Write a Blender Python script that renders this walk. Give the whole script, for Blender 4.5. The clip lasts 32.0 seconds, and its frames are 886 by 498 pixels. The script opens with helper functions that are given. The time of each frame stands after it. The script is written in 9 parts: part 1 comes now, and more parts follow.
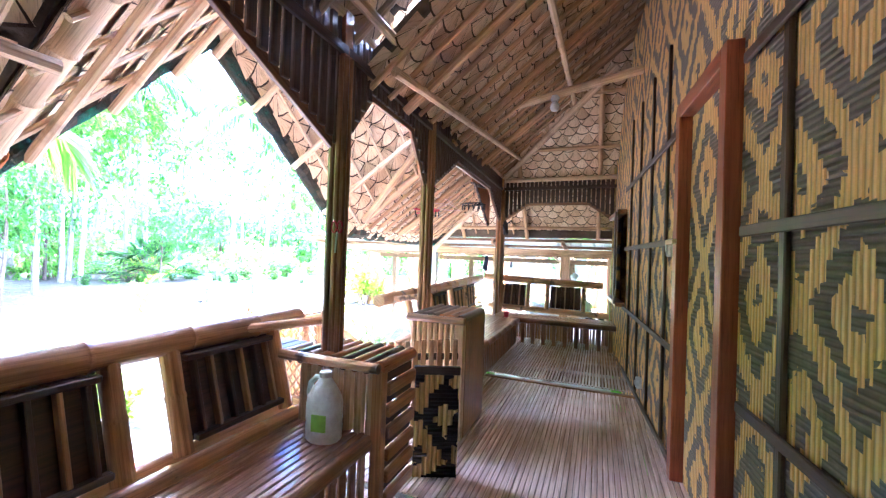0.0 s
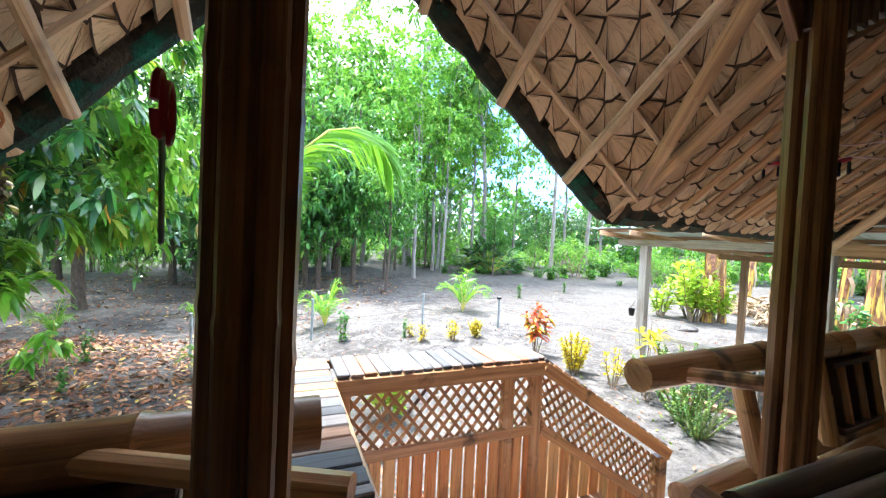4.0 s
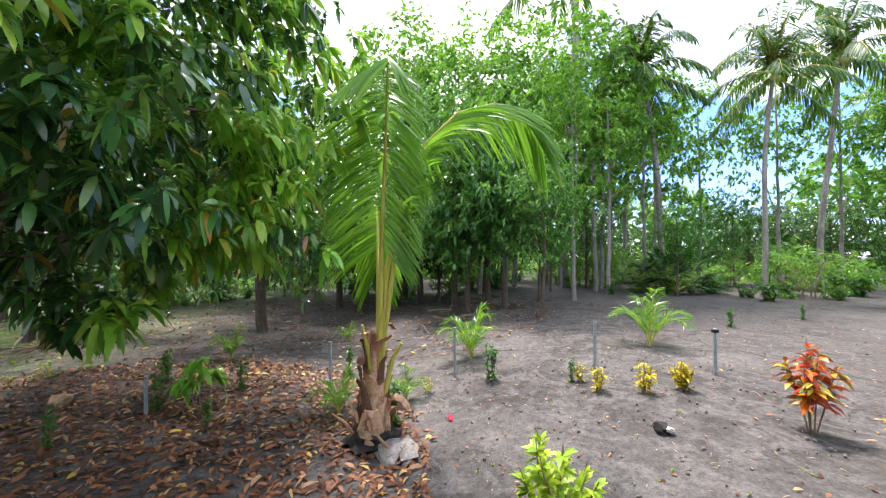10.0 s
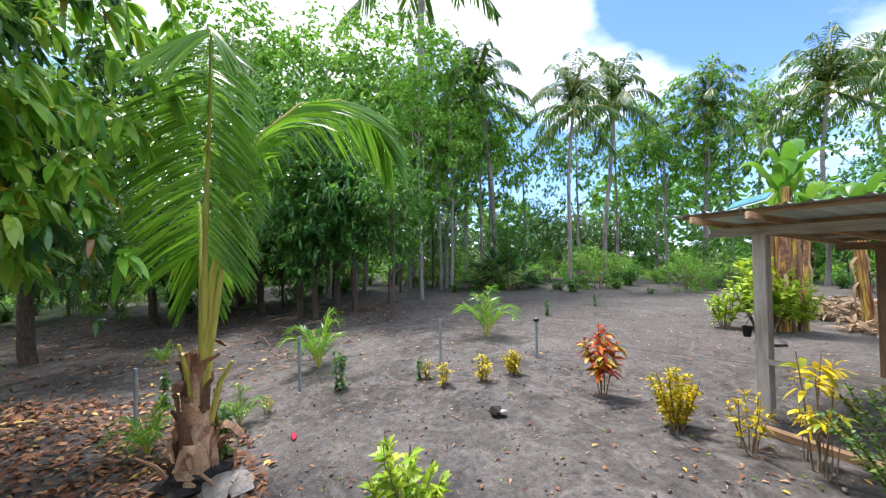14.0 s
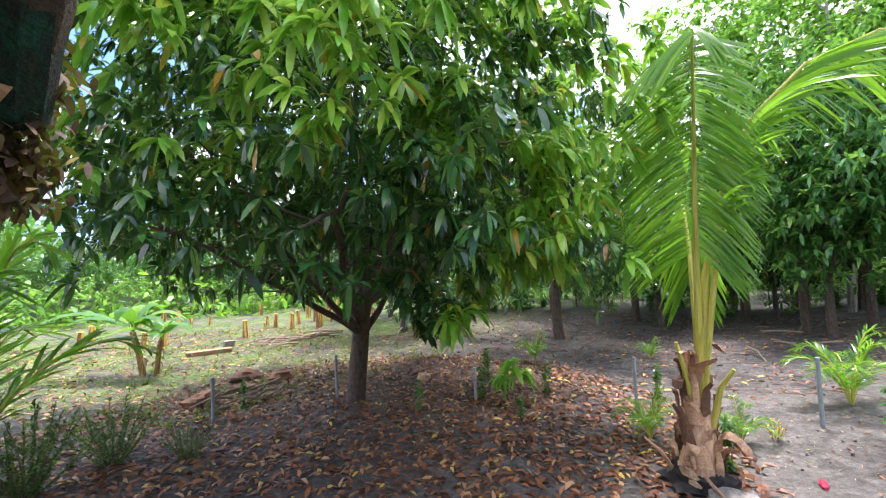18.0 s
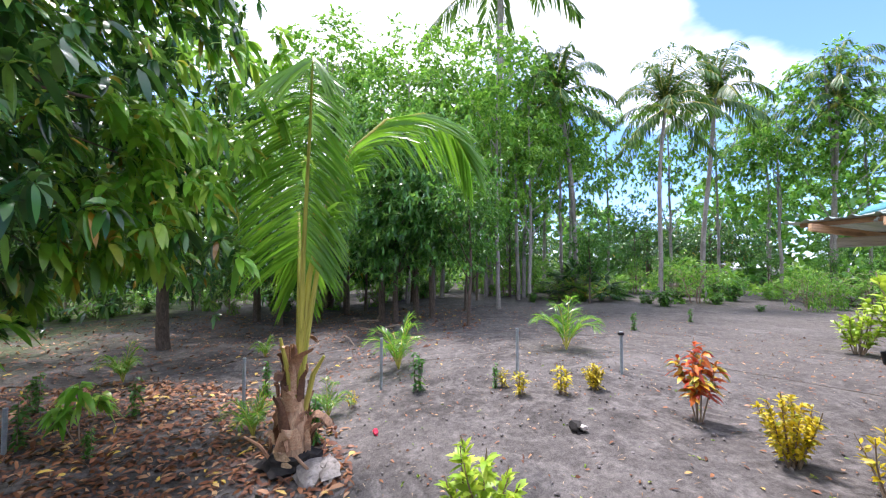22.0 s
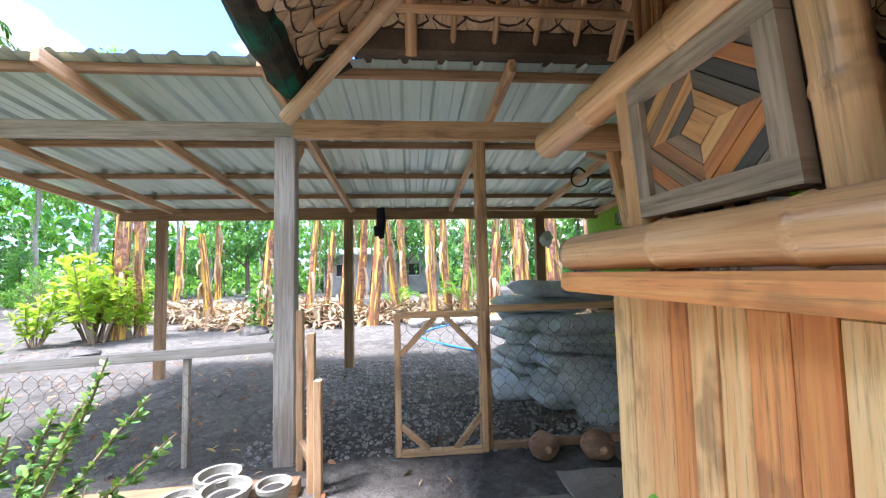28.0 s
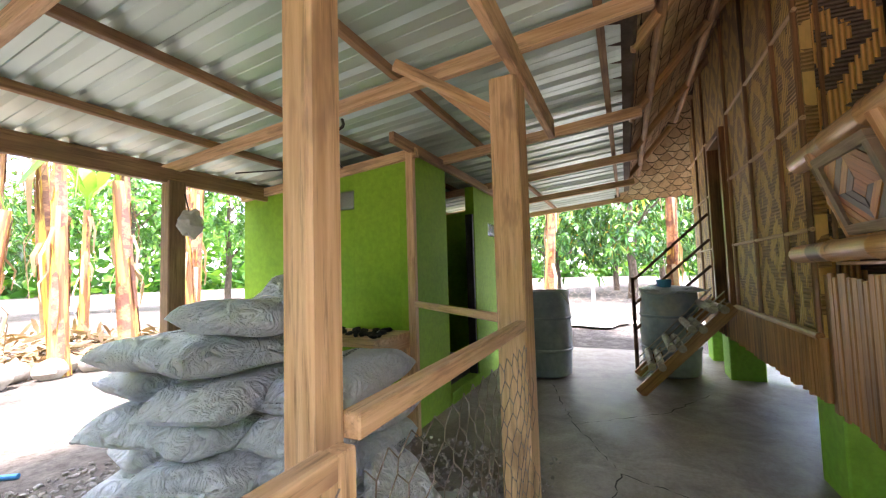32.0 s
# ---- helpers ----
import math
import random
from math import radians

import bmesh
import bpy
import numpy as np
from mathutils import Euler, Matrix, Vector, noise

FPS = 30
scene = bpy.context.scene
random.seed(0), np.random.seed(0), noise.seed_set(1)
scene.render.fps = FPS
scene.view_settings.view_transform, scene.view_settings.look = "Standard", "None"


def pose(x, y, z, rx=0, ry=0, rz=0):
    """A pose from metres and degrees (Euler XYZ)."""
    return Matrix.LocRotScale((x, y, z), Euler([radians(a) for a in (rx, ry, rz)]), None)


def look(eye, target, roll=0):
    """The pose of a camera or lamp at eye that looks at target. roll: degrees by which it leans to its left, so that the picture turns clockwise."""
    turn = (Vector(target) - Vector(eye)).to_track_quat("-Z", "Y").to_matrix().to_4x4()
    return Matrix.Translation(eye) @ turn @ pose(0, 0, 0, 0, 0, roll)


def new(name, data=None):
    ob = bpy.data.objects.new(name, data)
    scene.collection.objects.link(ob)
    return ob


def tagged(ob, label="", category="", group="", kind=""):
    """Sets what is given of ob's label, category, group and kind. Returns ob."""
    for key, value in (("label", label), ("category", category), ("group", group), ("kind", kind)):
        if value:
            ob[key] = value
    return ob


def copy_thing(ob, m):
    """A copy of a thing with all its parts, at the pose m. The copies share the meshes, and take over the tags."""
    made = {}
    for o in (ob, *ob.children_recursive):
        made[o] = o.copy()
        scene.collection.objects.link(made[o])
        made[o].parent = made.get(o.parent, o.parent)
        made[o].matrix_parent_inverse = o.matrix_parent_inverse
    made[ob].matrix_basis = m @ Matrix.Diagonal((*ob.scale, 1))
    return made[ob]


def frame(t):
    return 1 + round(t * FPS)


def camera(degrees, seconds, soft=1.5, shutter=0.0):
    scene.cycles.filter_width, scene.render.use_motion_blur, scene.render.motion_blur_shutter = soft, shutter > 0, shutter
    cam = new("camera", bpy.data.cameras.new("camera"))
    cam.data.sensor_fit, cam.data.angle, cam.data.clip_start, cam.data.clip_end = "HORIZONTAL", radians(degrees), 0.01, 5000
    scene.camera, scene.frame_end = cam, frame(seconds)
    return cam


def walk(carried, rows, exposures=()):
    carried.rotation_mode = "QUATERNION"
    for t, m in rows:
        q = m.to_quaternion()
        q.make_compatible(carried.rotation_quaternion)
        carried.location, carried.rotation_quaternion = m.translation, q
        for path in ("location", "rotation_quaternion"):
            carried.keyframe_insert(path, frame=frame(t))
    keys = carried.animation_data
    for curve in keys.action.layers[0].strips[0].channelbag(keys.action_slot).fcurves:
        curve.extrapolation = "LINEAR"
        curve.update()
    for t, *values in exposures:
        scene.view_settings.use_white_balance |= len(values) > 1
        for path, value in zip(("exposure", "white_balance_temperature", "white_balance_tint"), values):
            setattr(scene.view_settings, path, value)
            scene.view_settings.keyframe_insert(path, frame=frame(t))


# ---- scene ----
cam = camera(97.0, 32.0, 1.25)
UNIT = 0.86           # metres in one unit of the plan, in which the place is drawn below
METRES, EYE, TILT, LEAN, TURN = 12.0 * UNIT, 2.6 * UNIT, 0.0, 0.0, 21.6
ROWS = [
    (0.0, 0.0, 0.0, 0.0, -0.02, 0.66, -2.05),
    (0.5, -0.0013, 0.0225, 0.0002, 15.79, 0.17, -1.85),
    (1.0, -0.0085, 0.0446, 0.0012, 25.06, -0.04, -2.21),
    (1.5, -0.0292, 0.0694, 0.0011, 30.73, -0.36, -2.49),
    (2.0, -0.0365, 0.0919, -0.0002, 35.1, -1.25, -2.54),
    (2.5, -0.03, 0.1179, 0.0003, 39.47, -1.99, -2.7),
    (4.5, -0.0061, 0.2156, 0.0002, 49.33, -1.38, -2.69),
    (5.0, -0.0133, 0.238, -0.0017, 55.13, -1.68, -2.37),
    (5.5, -0.026, 0.2538, -0.0005, 60.24, -2.17, -1.42),
    (6.0, -0.0415, 0.2656, -0.0017, 65.42, -2.72, -0.79),
    (6.5, -0.0582, 0.2736, -0.0038, 67.99, -2.99, -0.64),
    (7.0, -0.0761, 0.275, -0.0028, 68.06, -2.52, -0.59),
    (7.5, -0.0903, 0.2777, -0.0048, 68.87, -1.27, -0.39),
    (8.0, -0.1114, 0.2889, -0.0137, 70.07, 0.54, -0.28),
    (8.5, -0.1307, 0.2951, -0.0169, 70.92, 0.66, -0.12),
    (9.0, -0.1506, 0.2982, -0.0163, 71.64, 1.01, 0.19),
    (9.5, -0.1588, 0.3014, -0.0155, 71.72, 1.02, 0.3),
    (10.0, -0.162, 0.3045, -0.0155, 67.69, 1.07, 0.04),
    (10.5, -0.1656, 0.307, -0.0156, 59.9, 1.04, -0.59),
    (11.0, -0.1677, 0.3105, -0.0162, 51.03, 1.0, -1.06),
    (11.5, -0.1678, 0.3133, -0.0166, 44.04, 1.03, -1.06),
    (12.0, -0.167, 0.3149, -0.0161, 38.82, 1.18, -0.65),
    (12.5, -0.1666, 0.316, -0.0156, 35.63, 1.39, -0.13),
    (13.0, -0.1665, 0.3163, -0.0158, 35.46, 1.49, 0.35),
    (13.5, -0.167, 0.3157, -0.0159, 39.19, 1.45, 0.74),
    (14.0, -0.1683, 0.3138, -0.016, 46.19, 1.29, 1.0),
    (14.5, -0.1696, 0.3104, -0.0158, 55.06, 1.05, 1.11),
    (15.0, -0.1711, 0.3062, -0.0159, 64.68, 0.84, 1.22),
    (15.5, -0.1711, 0.3016, -0.0163, 74.11, 0.92, 1.42),
    (17.5, -0.1689, 0.2913, -0.016, 105.03, 2.98, 1.89),
    (18.0, -0.1681, 0.2912, -0.0164, 107.96, 3.24, 1.77),
    (18.5, -0.1685, 0.2914, -0.0163, 108.28, 3.2, 1.72),
    (19.0, -0.1696, 0.291, -0.0166, 107.32, 2.8, 1.6),
    (19.5, -0.1696, 0.2907, -0.0167, 106.42, 2.24, 1.32),
    (20.0, -0.1693, 0.2903, -0.0176, 104.78, 1.74, 1.02),
    (20.5, -0.169, 0.2916, -0.0171, 100.24, 1.25, 0.73),
    (21.0, -0.1684, 0.2937, -0.0169, 91.16, 0.94, 0.33),
    (21.5, -0.1679, 0.2979, -0.0174, 76.16, 1.22, -0.02),
    (22.0, -0.1638, 0.3079, -0.0178, 57.3, 2.57, -0.04),
    (22.5, -0.1515, 0.3219, -0.0169, 37.72, 4.36, -0.02),
    (23.0, -0.1309, 0.3383, -0.0173, 18.91, 5.69, -0.07),
    (23.5, -0.1137, 0.3556, -0.0191, 2.18, 5.78, 0.3),
    (24.0, -0.1032, 0.3773, -0.0212, -10.13, 4.98, 1.15),
    (24.5, -0.0949, 0.3932, -0.0243, -17.39, 3.97, 2.17),
    (25.0, -0.0809, 0.4107, -0.0379, -21.31, 3.48, 2.82),
    (25.5, -0.0704, 0.431, -0.0523, -23.94, 1.45, 3.14),
    (26.0, -0.0653, 0.4485, -0.0656, -24.2, 0.3, 3.04),
    (26.5, -0.0584, 0.4633, -0.0731, -22.72, -0.04, 2.14),
    (28.5, -0.0356, 0.5747, -0.0909, -30.93, 4.68, 0.71),
    (29.0, -0.0301, 0.61, -0.0916, -38.34, 5.07, 1.15),
    (29.5, -0.0225, 0.6419, -0.093, -44.96, 5.48, 1.33),
    (30.0, -0.0064, 0.6728, -0.0897, -50.87, 6.05, 1.33),
    (30.5, 0.0093, 0.6978, -0.0906, -66.51, 6.01, 2.17),
    (31.0, 0.0205, 0.7161, -0.0884, -80.97, 4.83, 2.9),
    (31.5, 0.034, 0.7305, -0.0878, -87.2, 3.97, 1.86),
    (32.0, 0.0395, 0.7459, -0.0879, -86.63, 3.41, 1.69),
]
EXPOSURES = [(0.0, 6.0, 4900, 24), (0.5, 5.0, 5200, 21), (1.0, 4.6, 5600, 16), (2.0, 4.0, 5900, 15), (4.5, 3.05, 6000, 10), (5.0, 2.85, 6300, 9), (6.0, 2.4, 5850, 10), (7.0, 2.15, 6150, 14), (9.0, 2.05, 6600, 17), (11.0, 1.72, 6600, 20), (12.0, 1.55, 6400, 20), (13.0, 1.5, 6300, 20), (15.0, 1.75, 6500, 16), (18.0, 2.2, 6450, 22), (21.0, 2.3, 6250, 24), (22.5, 1.65, 6250, 26), (23.3, 1.8, 6550, 28), (24.0, 2.1, 7650, 34), (24.5, 2.35, 7450, 33), (25.0, 2.72, 6950, 30), (25.5, 2.85, 6650, 28), (26.5, 2.9, 6250, 25), (28.5, 3.17, 5850, 18), (29.5, 3.37, 5950, 17), (30.0, 3.42, 6350, 20), (31.0, 3.9, 6650, 26), (32.0, 4.17, 6950, 28)]
walk(cam, [(t, pose(0, 0, EYE, TILT, LEAN, TURN) @ pose(METRES * x, METRES * y, METRES * z, 90 + pitch, roll, yaw)) for t, x, y, z, yaw, pitch, roll in ROWS], EXPOSURES)

# ---- world and sun ----
SUN_ELEV, SUN_ROT = 69.0, 256.0
world = bpy.data.worlds.new("sky")
scene.world = world
world.use_nodes = True
wn, wl = world.node_tree.nodes, world.node_tree.links
wn.clear()
w_out, w_bg, w_sky = wn.new("ShaderNodeOutputWorld"), wn.new("ShaderNodeBackground"), wn.new("ShaderNodeTexSky")
w_sky.sky_type, w_sky.sun_disc = "NISHITA", False
w_sky.sun_elevation, w_sky.sun_rotation = radians(SUN_ELEV), radians(SUN_ROT)
w_sky.dust_density, w_sky.ozone_density = 0.2, 4.0
w_bg.inputs["Strength"].default_value = 0.15
w_co, w_map, w_noise, w_ramp, w_mix = (wn.new("ShaderNode" + k) for k in ("TexCoord", "Mapping", "TexNoise", "ValToRGB", "MixRGB"))
w_map.inputs["Scale"].default_value = (1.0, 1.0, 2.2)
w_map.inputs["Location"].default_value = (5.1, 3.3, 1.4)
w_noise.inputs["Scale"].default_value = 1.7
w_noise.inputs["Detail"].default_value = 7
w_ramp.color_ramp.elements[0].position, w_ramp.color_ramp.elements[1].position = 0.49, 0.63
w_mix.inputs[2].default_value = (4.6, 4.9, 5.3, 1)
wl.new(w_co.outputs["Generated"], w_map.inputs[0])
wl.new(w_map.outputs[0], w_noise.inputs[0])
# the cloud breaks open towards the north-north-west
w_dot, w_open, w_add = wn.new("ShaderNodeVectorMath"), wn.new("ShaderNodeMapRange"), wn.new("ShaderNodeMath")
w_dot.operation, w_dot.inputs[1].default_value = "DOT_PRODUCT", (-0.17, 0.89, 0.42)
w_open.inputs[1].default_value, w_open.inputs[2].default_value, w_open.inputs[3].default_value, w_open.inputs[4].default_value = 0.84, 0.98, 0.10, -0.06
wl.new(w_co.outputs["Generated"], w_dot.inputs[0])
wl.new(w_dot.outputs["Value"], w_open.inputs[0])
wl.new(w_noise.outputs[0], w_add.inputs[0])
wl.new(w_open.outputs[0], w_add.inputs[1])
wl.new(w_add.outputs[0], w_ramp.inputs[0])
wl.new(w_ramp.outputs[0], w_mix.inputs[0])
w_deep = wn.new("ShaderNodeMixRGB")
w_deep.blend_type, w_deep.inputs[0].default_value, w_deep.inputs[2].default_value = "MULTIPLY", 1.0, (0.46, 0.56, 0.74, 1)
wl.new(w_sky.outputs[0], w_deep.inputs[1])
wl.new(w_deep.outputs[0], w_mix.inputs[1])
wl.new(w_mix.outputs[0], w_bg.inputs[0])
wl.new(w_bg.outputs[0], w_out.inputs[0])
sun = new("sun", bpy.data.lights.new("sun", "SUN"))
sun.data.energy, sun.data.angle, sun.data.color = 2.1, radians(12), (1.0, 0.96, 0.89)
_az = radians(SUN_ROT)
sun.matrix_world = look((0, 0, 60), (-60 * math.sin(_az) / math.tan(radians(SUN_ELEV)), -60 * math.cos(_az) / math.tan(radians(SUN_ELEV)), 0))

# ---- geometry helpers ----
rnd = random.Random(7)


def ground_height(x, y):
    u = min(1, max(0, (y - 0.3) / 7.2))
    v = min(1, max(0, (-1.5 - x) / 5.0))
    a = min(1, max(0, (x + 9) / 5))
    b = min(1, max(0, (y - 4) / 5))
    s = lambda k: k * k * (3 - 2 * k)
    return -0.68 * (1 - s(u)) * s(v) + 0.12 * s(a) * s(b)


class Geo:
    """Vertices and faces of one mesh, with a grain coordinate along each piece."""

    def __init__(self):
        self.v, self.f, self.g = [], [], []

    def add(self, verts, faces, grain=None):
        n = len(self.v)
        self.v += [tuple(p) for p in verts]
        self.f += [tuple(i + n for i in f) for f in faces]
        self.g += [tuple(p) for p in (grain or verts)]
        return self

    def box(self, c, s, rot=(0, 0, 0), bev=0.004):
        """A box with cut edges, at c, of the size s, turned by degrees."""
        m = Euler([radians(a) for a in rot]).to_matrix() if not isinstance(rot, Matrix) else rot
        h = [k / 2 for k in s]
        b = min(bev, *(k * 0.45 for k in h))
        pts, idx = [], {}
        for sx in (-1, 1):
            for sy in (-1, 1):
                for sz in (-1, 1):
                    for a in range(3):
                        p = [sx * (h[0] - b), sy * (h[1] - b), sz * (h[2] - b)]
                        p[a] = (sx, sy, sz)[a] * h[a]
                        idx[sx, sy, sz, a] = len(pts)
                        pts.append(p)
        f = []
        for a in range(3):
            u, w = (a + 1) % 3, (a + 2) % 3
            for sg in (-1, 1):
                q = []
                for su, sw in ((-1, -1), (1, -1), (1, 1), (-1, 1)):
                    k = [0, 0, 0]
                    k[a], k[u], k[w] = sg, su, sw
                    q.append(idx[k[0], k[1], k[2], a])
                f.append(q if sg > 0 else q[::-1])
            for su in (-1, 1):
                for sw in (-1, 1):
                    k0, k1 = [0, 0, 0], [0, 0, 0]
                    k0[a], k1[a] = -1, 1
                    k0[u] = k1[u] = su
                    k0[w] = k1[w] = sw
                    q = [idx[(*k0, u)], idx[(*k1, u)], idx[(*k1, w)], idx[(*k0, w)]]
                    f.append(q if su * sw < 0 else q[::-1])
        for sx in (-1, 1):
            for sy in (-1, 1):
                for sz in (-1, 1):
                    q = [idx[sx, sy, sz, a] for a in range(3)]
                    f.append(q if sx * sy * sz > 0 else q[::-1])
        order = sorted(range(3), key=lambda k: -s[k])
        off = (rnd.uniform(0, 40), rnd.uniform(0, 40), rnd.uniform(0, 40))
        grain = [tuple(p[order[k]] + off[k] for k in range(3)) for p in pts]
        c = Vector(c)
        return self.add([m @ Vector(p) + c for p in pts], f, grain)

    def beam(self, p0, p1, w, h, bev=0.004, up=(0, 0, 1)):
        """A sawn beam from p0 to p1, w wide and h high."""
        p0, p1 = Vector(p0), Vector(p1)
        d = (p1 - p0).normalized()
        side = d.cross(Vector(up))
        side = side.normalized() if side.length > 1e-4 else Vector((1, 0, 0))
        top = side.cross(d)
        m = Matrix((d, side, top)).transposed()
        return self.box((p0 + p1) / 2, ((p1 - p0).length, w, h), m, bev)

    def tube(self, pts, radii, n=8, caps=True, flat=1.0):
        pts = [Vector(p) for p in pts]
        if not isinstance(radii, (list, tuple)):
            radii = [radii] * len(pts)
        verts, grain, faces, along = [], [], [], 0.0
        off = (rnd.uniform(0, 40), rnd.uniform(0, 40), rnd.uniform(0, 40))
        ref = None
        for i, p in enumerate(pts):
            d = (pts[min(i + 1, len(pts) - 1)] - pts[max(i - 1, 0)]).normalized()
            if ref is None:
                ref = d.orthogonal().normalized()
            side = (ref - d * ref.dot(d)).normalized()
            ref = side
            up = d.cross(side)
            if i:
                along += (p - pts[i - 1]).length
            for k in range(n):
                a = 2 * math.pi * k / n
                verts.append(p + (side * math.cos(a) * flat + up * math.sin(a)) * radii[i])
                grain.append((along + off[0], radii[i] * math.cos(a) + off[1], radii[i] * math.sin(a) + off[2]))
        for i in range(len(pts) - 1):
            for k in range(n):
                j = (k + 1) % n
                faces.append((i * n + k, i * n + j, (i + 1) * n + j, (i + 1) * n + k))
        if caps:
            faces.append(tuple(range(n))[::-1])
            faces.append(tuple(range((len(pts) - 1) * n, len(pts) * n)))
        return self.add(verts, faces, grain)

    def bamboo(self, p0, p1, r, n=10, joint=0.33, hollow=False, bend=0.0):
        """A bamboo pole with swollen joints; hollow: with open ends."""
        p0, p1 = Vector(p0), Vector(p1)
        d = p1 - p0
        length = d.length
        d.normalize()
        side = d.orthogonal().normalized()
        k = max(1, round(length / joint))
        ts, rs = [0.0], [r * rnd.uniform(0.95, 1.05)]
        for i in range(1, k):
            t = (i + rnd.uniform(-0.15, 0.15)) / k
            e = min(0.018, 0.2 * joint) / length
            for o, q in ((-e, 0.99), (-e * 0.3, 1.07), (e * 0.3, 1.03), (e, 0.96)):
                ts.append(t + o)
                rs.append(r * q)
        ts.append(1.0)
        rs.append(r * rnd.uniform(0.95, 1.03))
        pts = [p0 + d * (t * length) + side * bend * math.sin(math.pi * t) for t in ts]
        if hollow:
            pts = [pts[0] + d * 0.30, pts[0]] + pts + [pts[-1], pts[-1] - d * 0.30]
            rs = [r * 0.72, r * 0.74] + rs + [r * 0.74, r * 0.72]
        return self.tube(pts, rs, n)

    def prism(self, poly, fn, t):
        """A flat piece: the outline poly through fn(u, v, depth), t thick."""
        n = len(poly)
        v = [fn(u, w, 0.0) for u, w in poly] + [fn(u, w, t) for u, w in poly]
        f = [tuple(range(n))[::-1], tuple(range(n, 2 * n))] + [(i, (i + 1) % n, n + (i + 1) % n, n + i) for i in range(n)]
        ln = max(range(n), key=lambda i: (Vector(poly[i]) - Vector(poly[(i + 1) % n])).length)
        d = (Vector(poly[(ln + 1) % n]) - Vector(poly[ln])).normalized()
        o = rnd.uniform(0, 40)
        g = [(Vector(p).dot(d) + o, Vector(p).dot(Vector((-d.y, d.x))) + o, 0.0) for p in poly]
        return self.add(v, f, g + g)

    def lathe(self, prof, c=(0, 0, 0), n=20, squash=1.0):
        verts, faces = [], []
        for r, z in prof:
            for k in range(n):
                a = 2 * math.pi * k / n
                verts.append((c[0] + r * math.cos(a), c[1] + r * math.sin(a) * squash, c[2] + z))
        for i in range(len(prof) - 1):
            for k in range(n):
                j = (k + 1) % n
                faces.append((i * n + k, i * n + j, (i + 1) * n + j, (i + 1) * n + k))
        faces.append(tuple(range(n))[::-1])
        faces.append(tuple(range((len(prof) - 1) * n, len(prof) * n)))
        return self.add(verts, faces)

    def blob(self, c, s, seed=0, rough=0.15, n=10, rings=7, boxy=0.0):
        """A lumpy rounded body."""
        verts, faces = [], []
        for i in range(rings + 1):
            th = math.pi * i / rings
            for k in range(n):
                a = 2 * math.pi * k / n
                d = [math.sin(th) * math.cos(a), math.sin(th) * math.sin(a), math.cos(th)]
                if boxy:
                    d = [math.copysign(abs(q) ** (1 - boxy), q) for q in d]
                q = 1 + rough * noise.noise(Vector(d) * 1.7 + Vector((seed * 3.1, seed, 0)))
                verts.append([c[j] + d[j] * s[j] * q for j in range(3)])
        for i in range(rings):
            for k in range(n):
                j = (k + 1) % n
                faces.append((i * n + k, (i + 1) * n + k, (i + 1) * n + j, i * n + j))
        return self.add(verts, faces)


def mesh_of(name, geo, material, offset=(0, 0, 0), smooth=35):
    me = bpy.data.meshes.new(name)
    o = np.array(offset, dtype=float)
    v = np.array(geo.v, dtype=float).reshape(-1, 3) - o
    me.from_pydata(v.tolist(), [], geo.f)
    if len(geo.g) == len(geo.v):
        at = me.attributes.new("grain", "FLOAT_VECTOR", "POINT")
        at.data.foreach_set("vector", np.array(geo.g, dtype=np.float32).ravel())
    me.update()
    if smooth:
        me.polygons.foreach_set("use_smooth", [True] * len(me.polygons))
        me.set_sharp_from_angle(angle=radians(smooth))
    for m in material if isinstance(material, (list, tuple)) else (material,):
        me.materials.append(m)
    return me


def thing(name, at, label, category, group="", kind=""):
    """The empty at the base of a thing."""
    ob = new(name)
    ob.empty_display_size = 0.1
    ob.location = at
    return tagged(ob, label, category, group, kind)


def base_of(ob):
    p = Vector((0, 0, 0))
    while ob:
        p += ob.location
        ob = ob.parent
    return p


def part(name, geo, material, parent, label="", local=False, smooth=35):
    """One mesh under a thing or a part; geo is in world metres, or in the thing's own when local."""
    ob = new(name, mesh_of(name, geo, material, (0, 0, 0) if local else base_of(parent), smooth))
    ob.parent = parent
    return tagged(ob, label)


def solid(name, geo, material, label, category, group="", kind="", at=None, smooth=35):
    """A thing of a single mesh."""
    at = Vector(at) if at is not None else Vector((0, 0, 0))
    ob = new(name, mesh_of(name, geo, material, at, smooth))
    ob.location = at
    return tagged(ob, label, category, group, kind)


def piece(name, mesh, parent, at, rot=None, scale=(1, 1, 1)):
    """One of many alike pieces: an object of its own on a shared mesh; at is in world metres."""
    ob = new(name, mesh)
    ob.parent = parent
    ob.location = Vector(at) - base_of(parent)
    if rot is not None:
        ob.rotation_euler = [radians(a) for a in rot]
    ob.scale = scale
    return ob


def clip_poly(poly, a, b, c):
    """The part of poly where a*x + b*y <= c."""
    out = []
    for i, p in enumerate(poly):
        q = poly[(i + 1) % len(poly)]
        dp, dq = a * p[0] + b * p[1] - c, a * q[0] + b * q[1] - c
        if dp <= 0:
            out.append(p)
        if dp * dq < 0:
            t = dp / (dp - dq)
            out.append((p[0] + t * (q[0] - p[0]), p[1] + t * (q[1] - p[1])))
    return out


# ---- materials ----
def material(name, rough=0.7, metal=0.0):
    m = bpy.data.materials.new(name)
    m.use_nodes = True
    nt = m.node_tree
    return m, nt.nodes, nt.links, nt.nodes["Principled BSDF"]


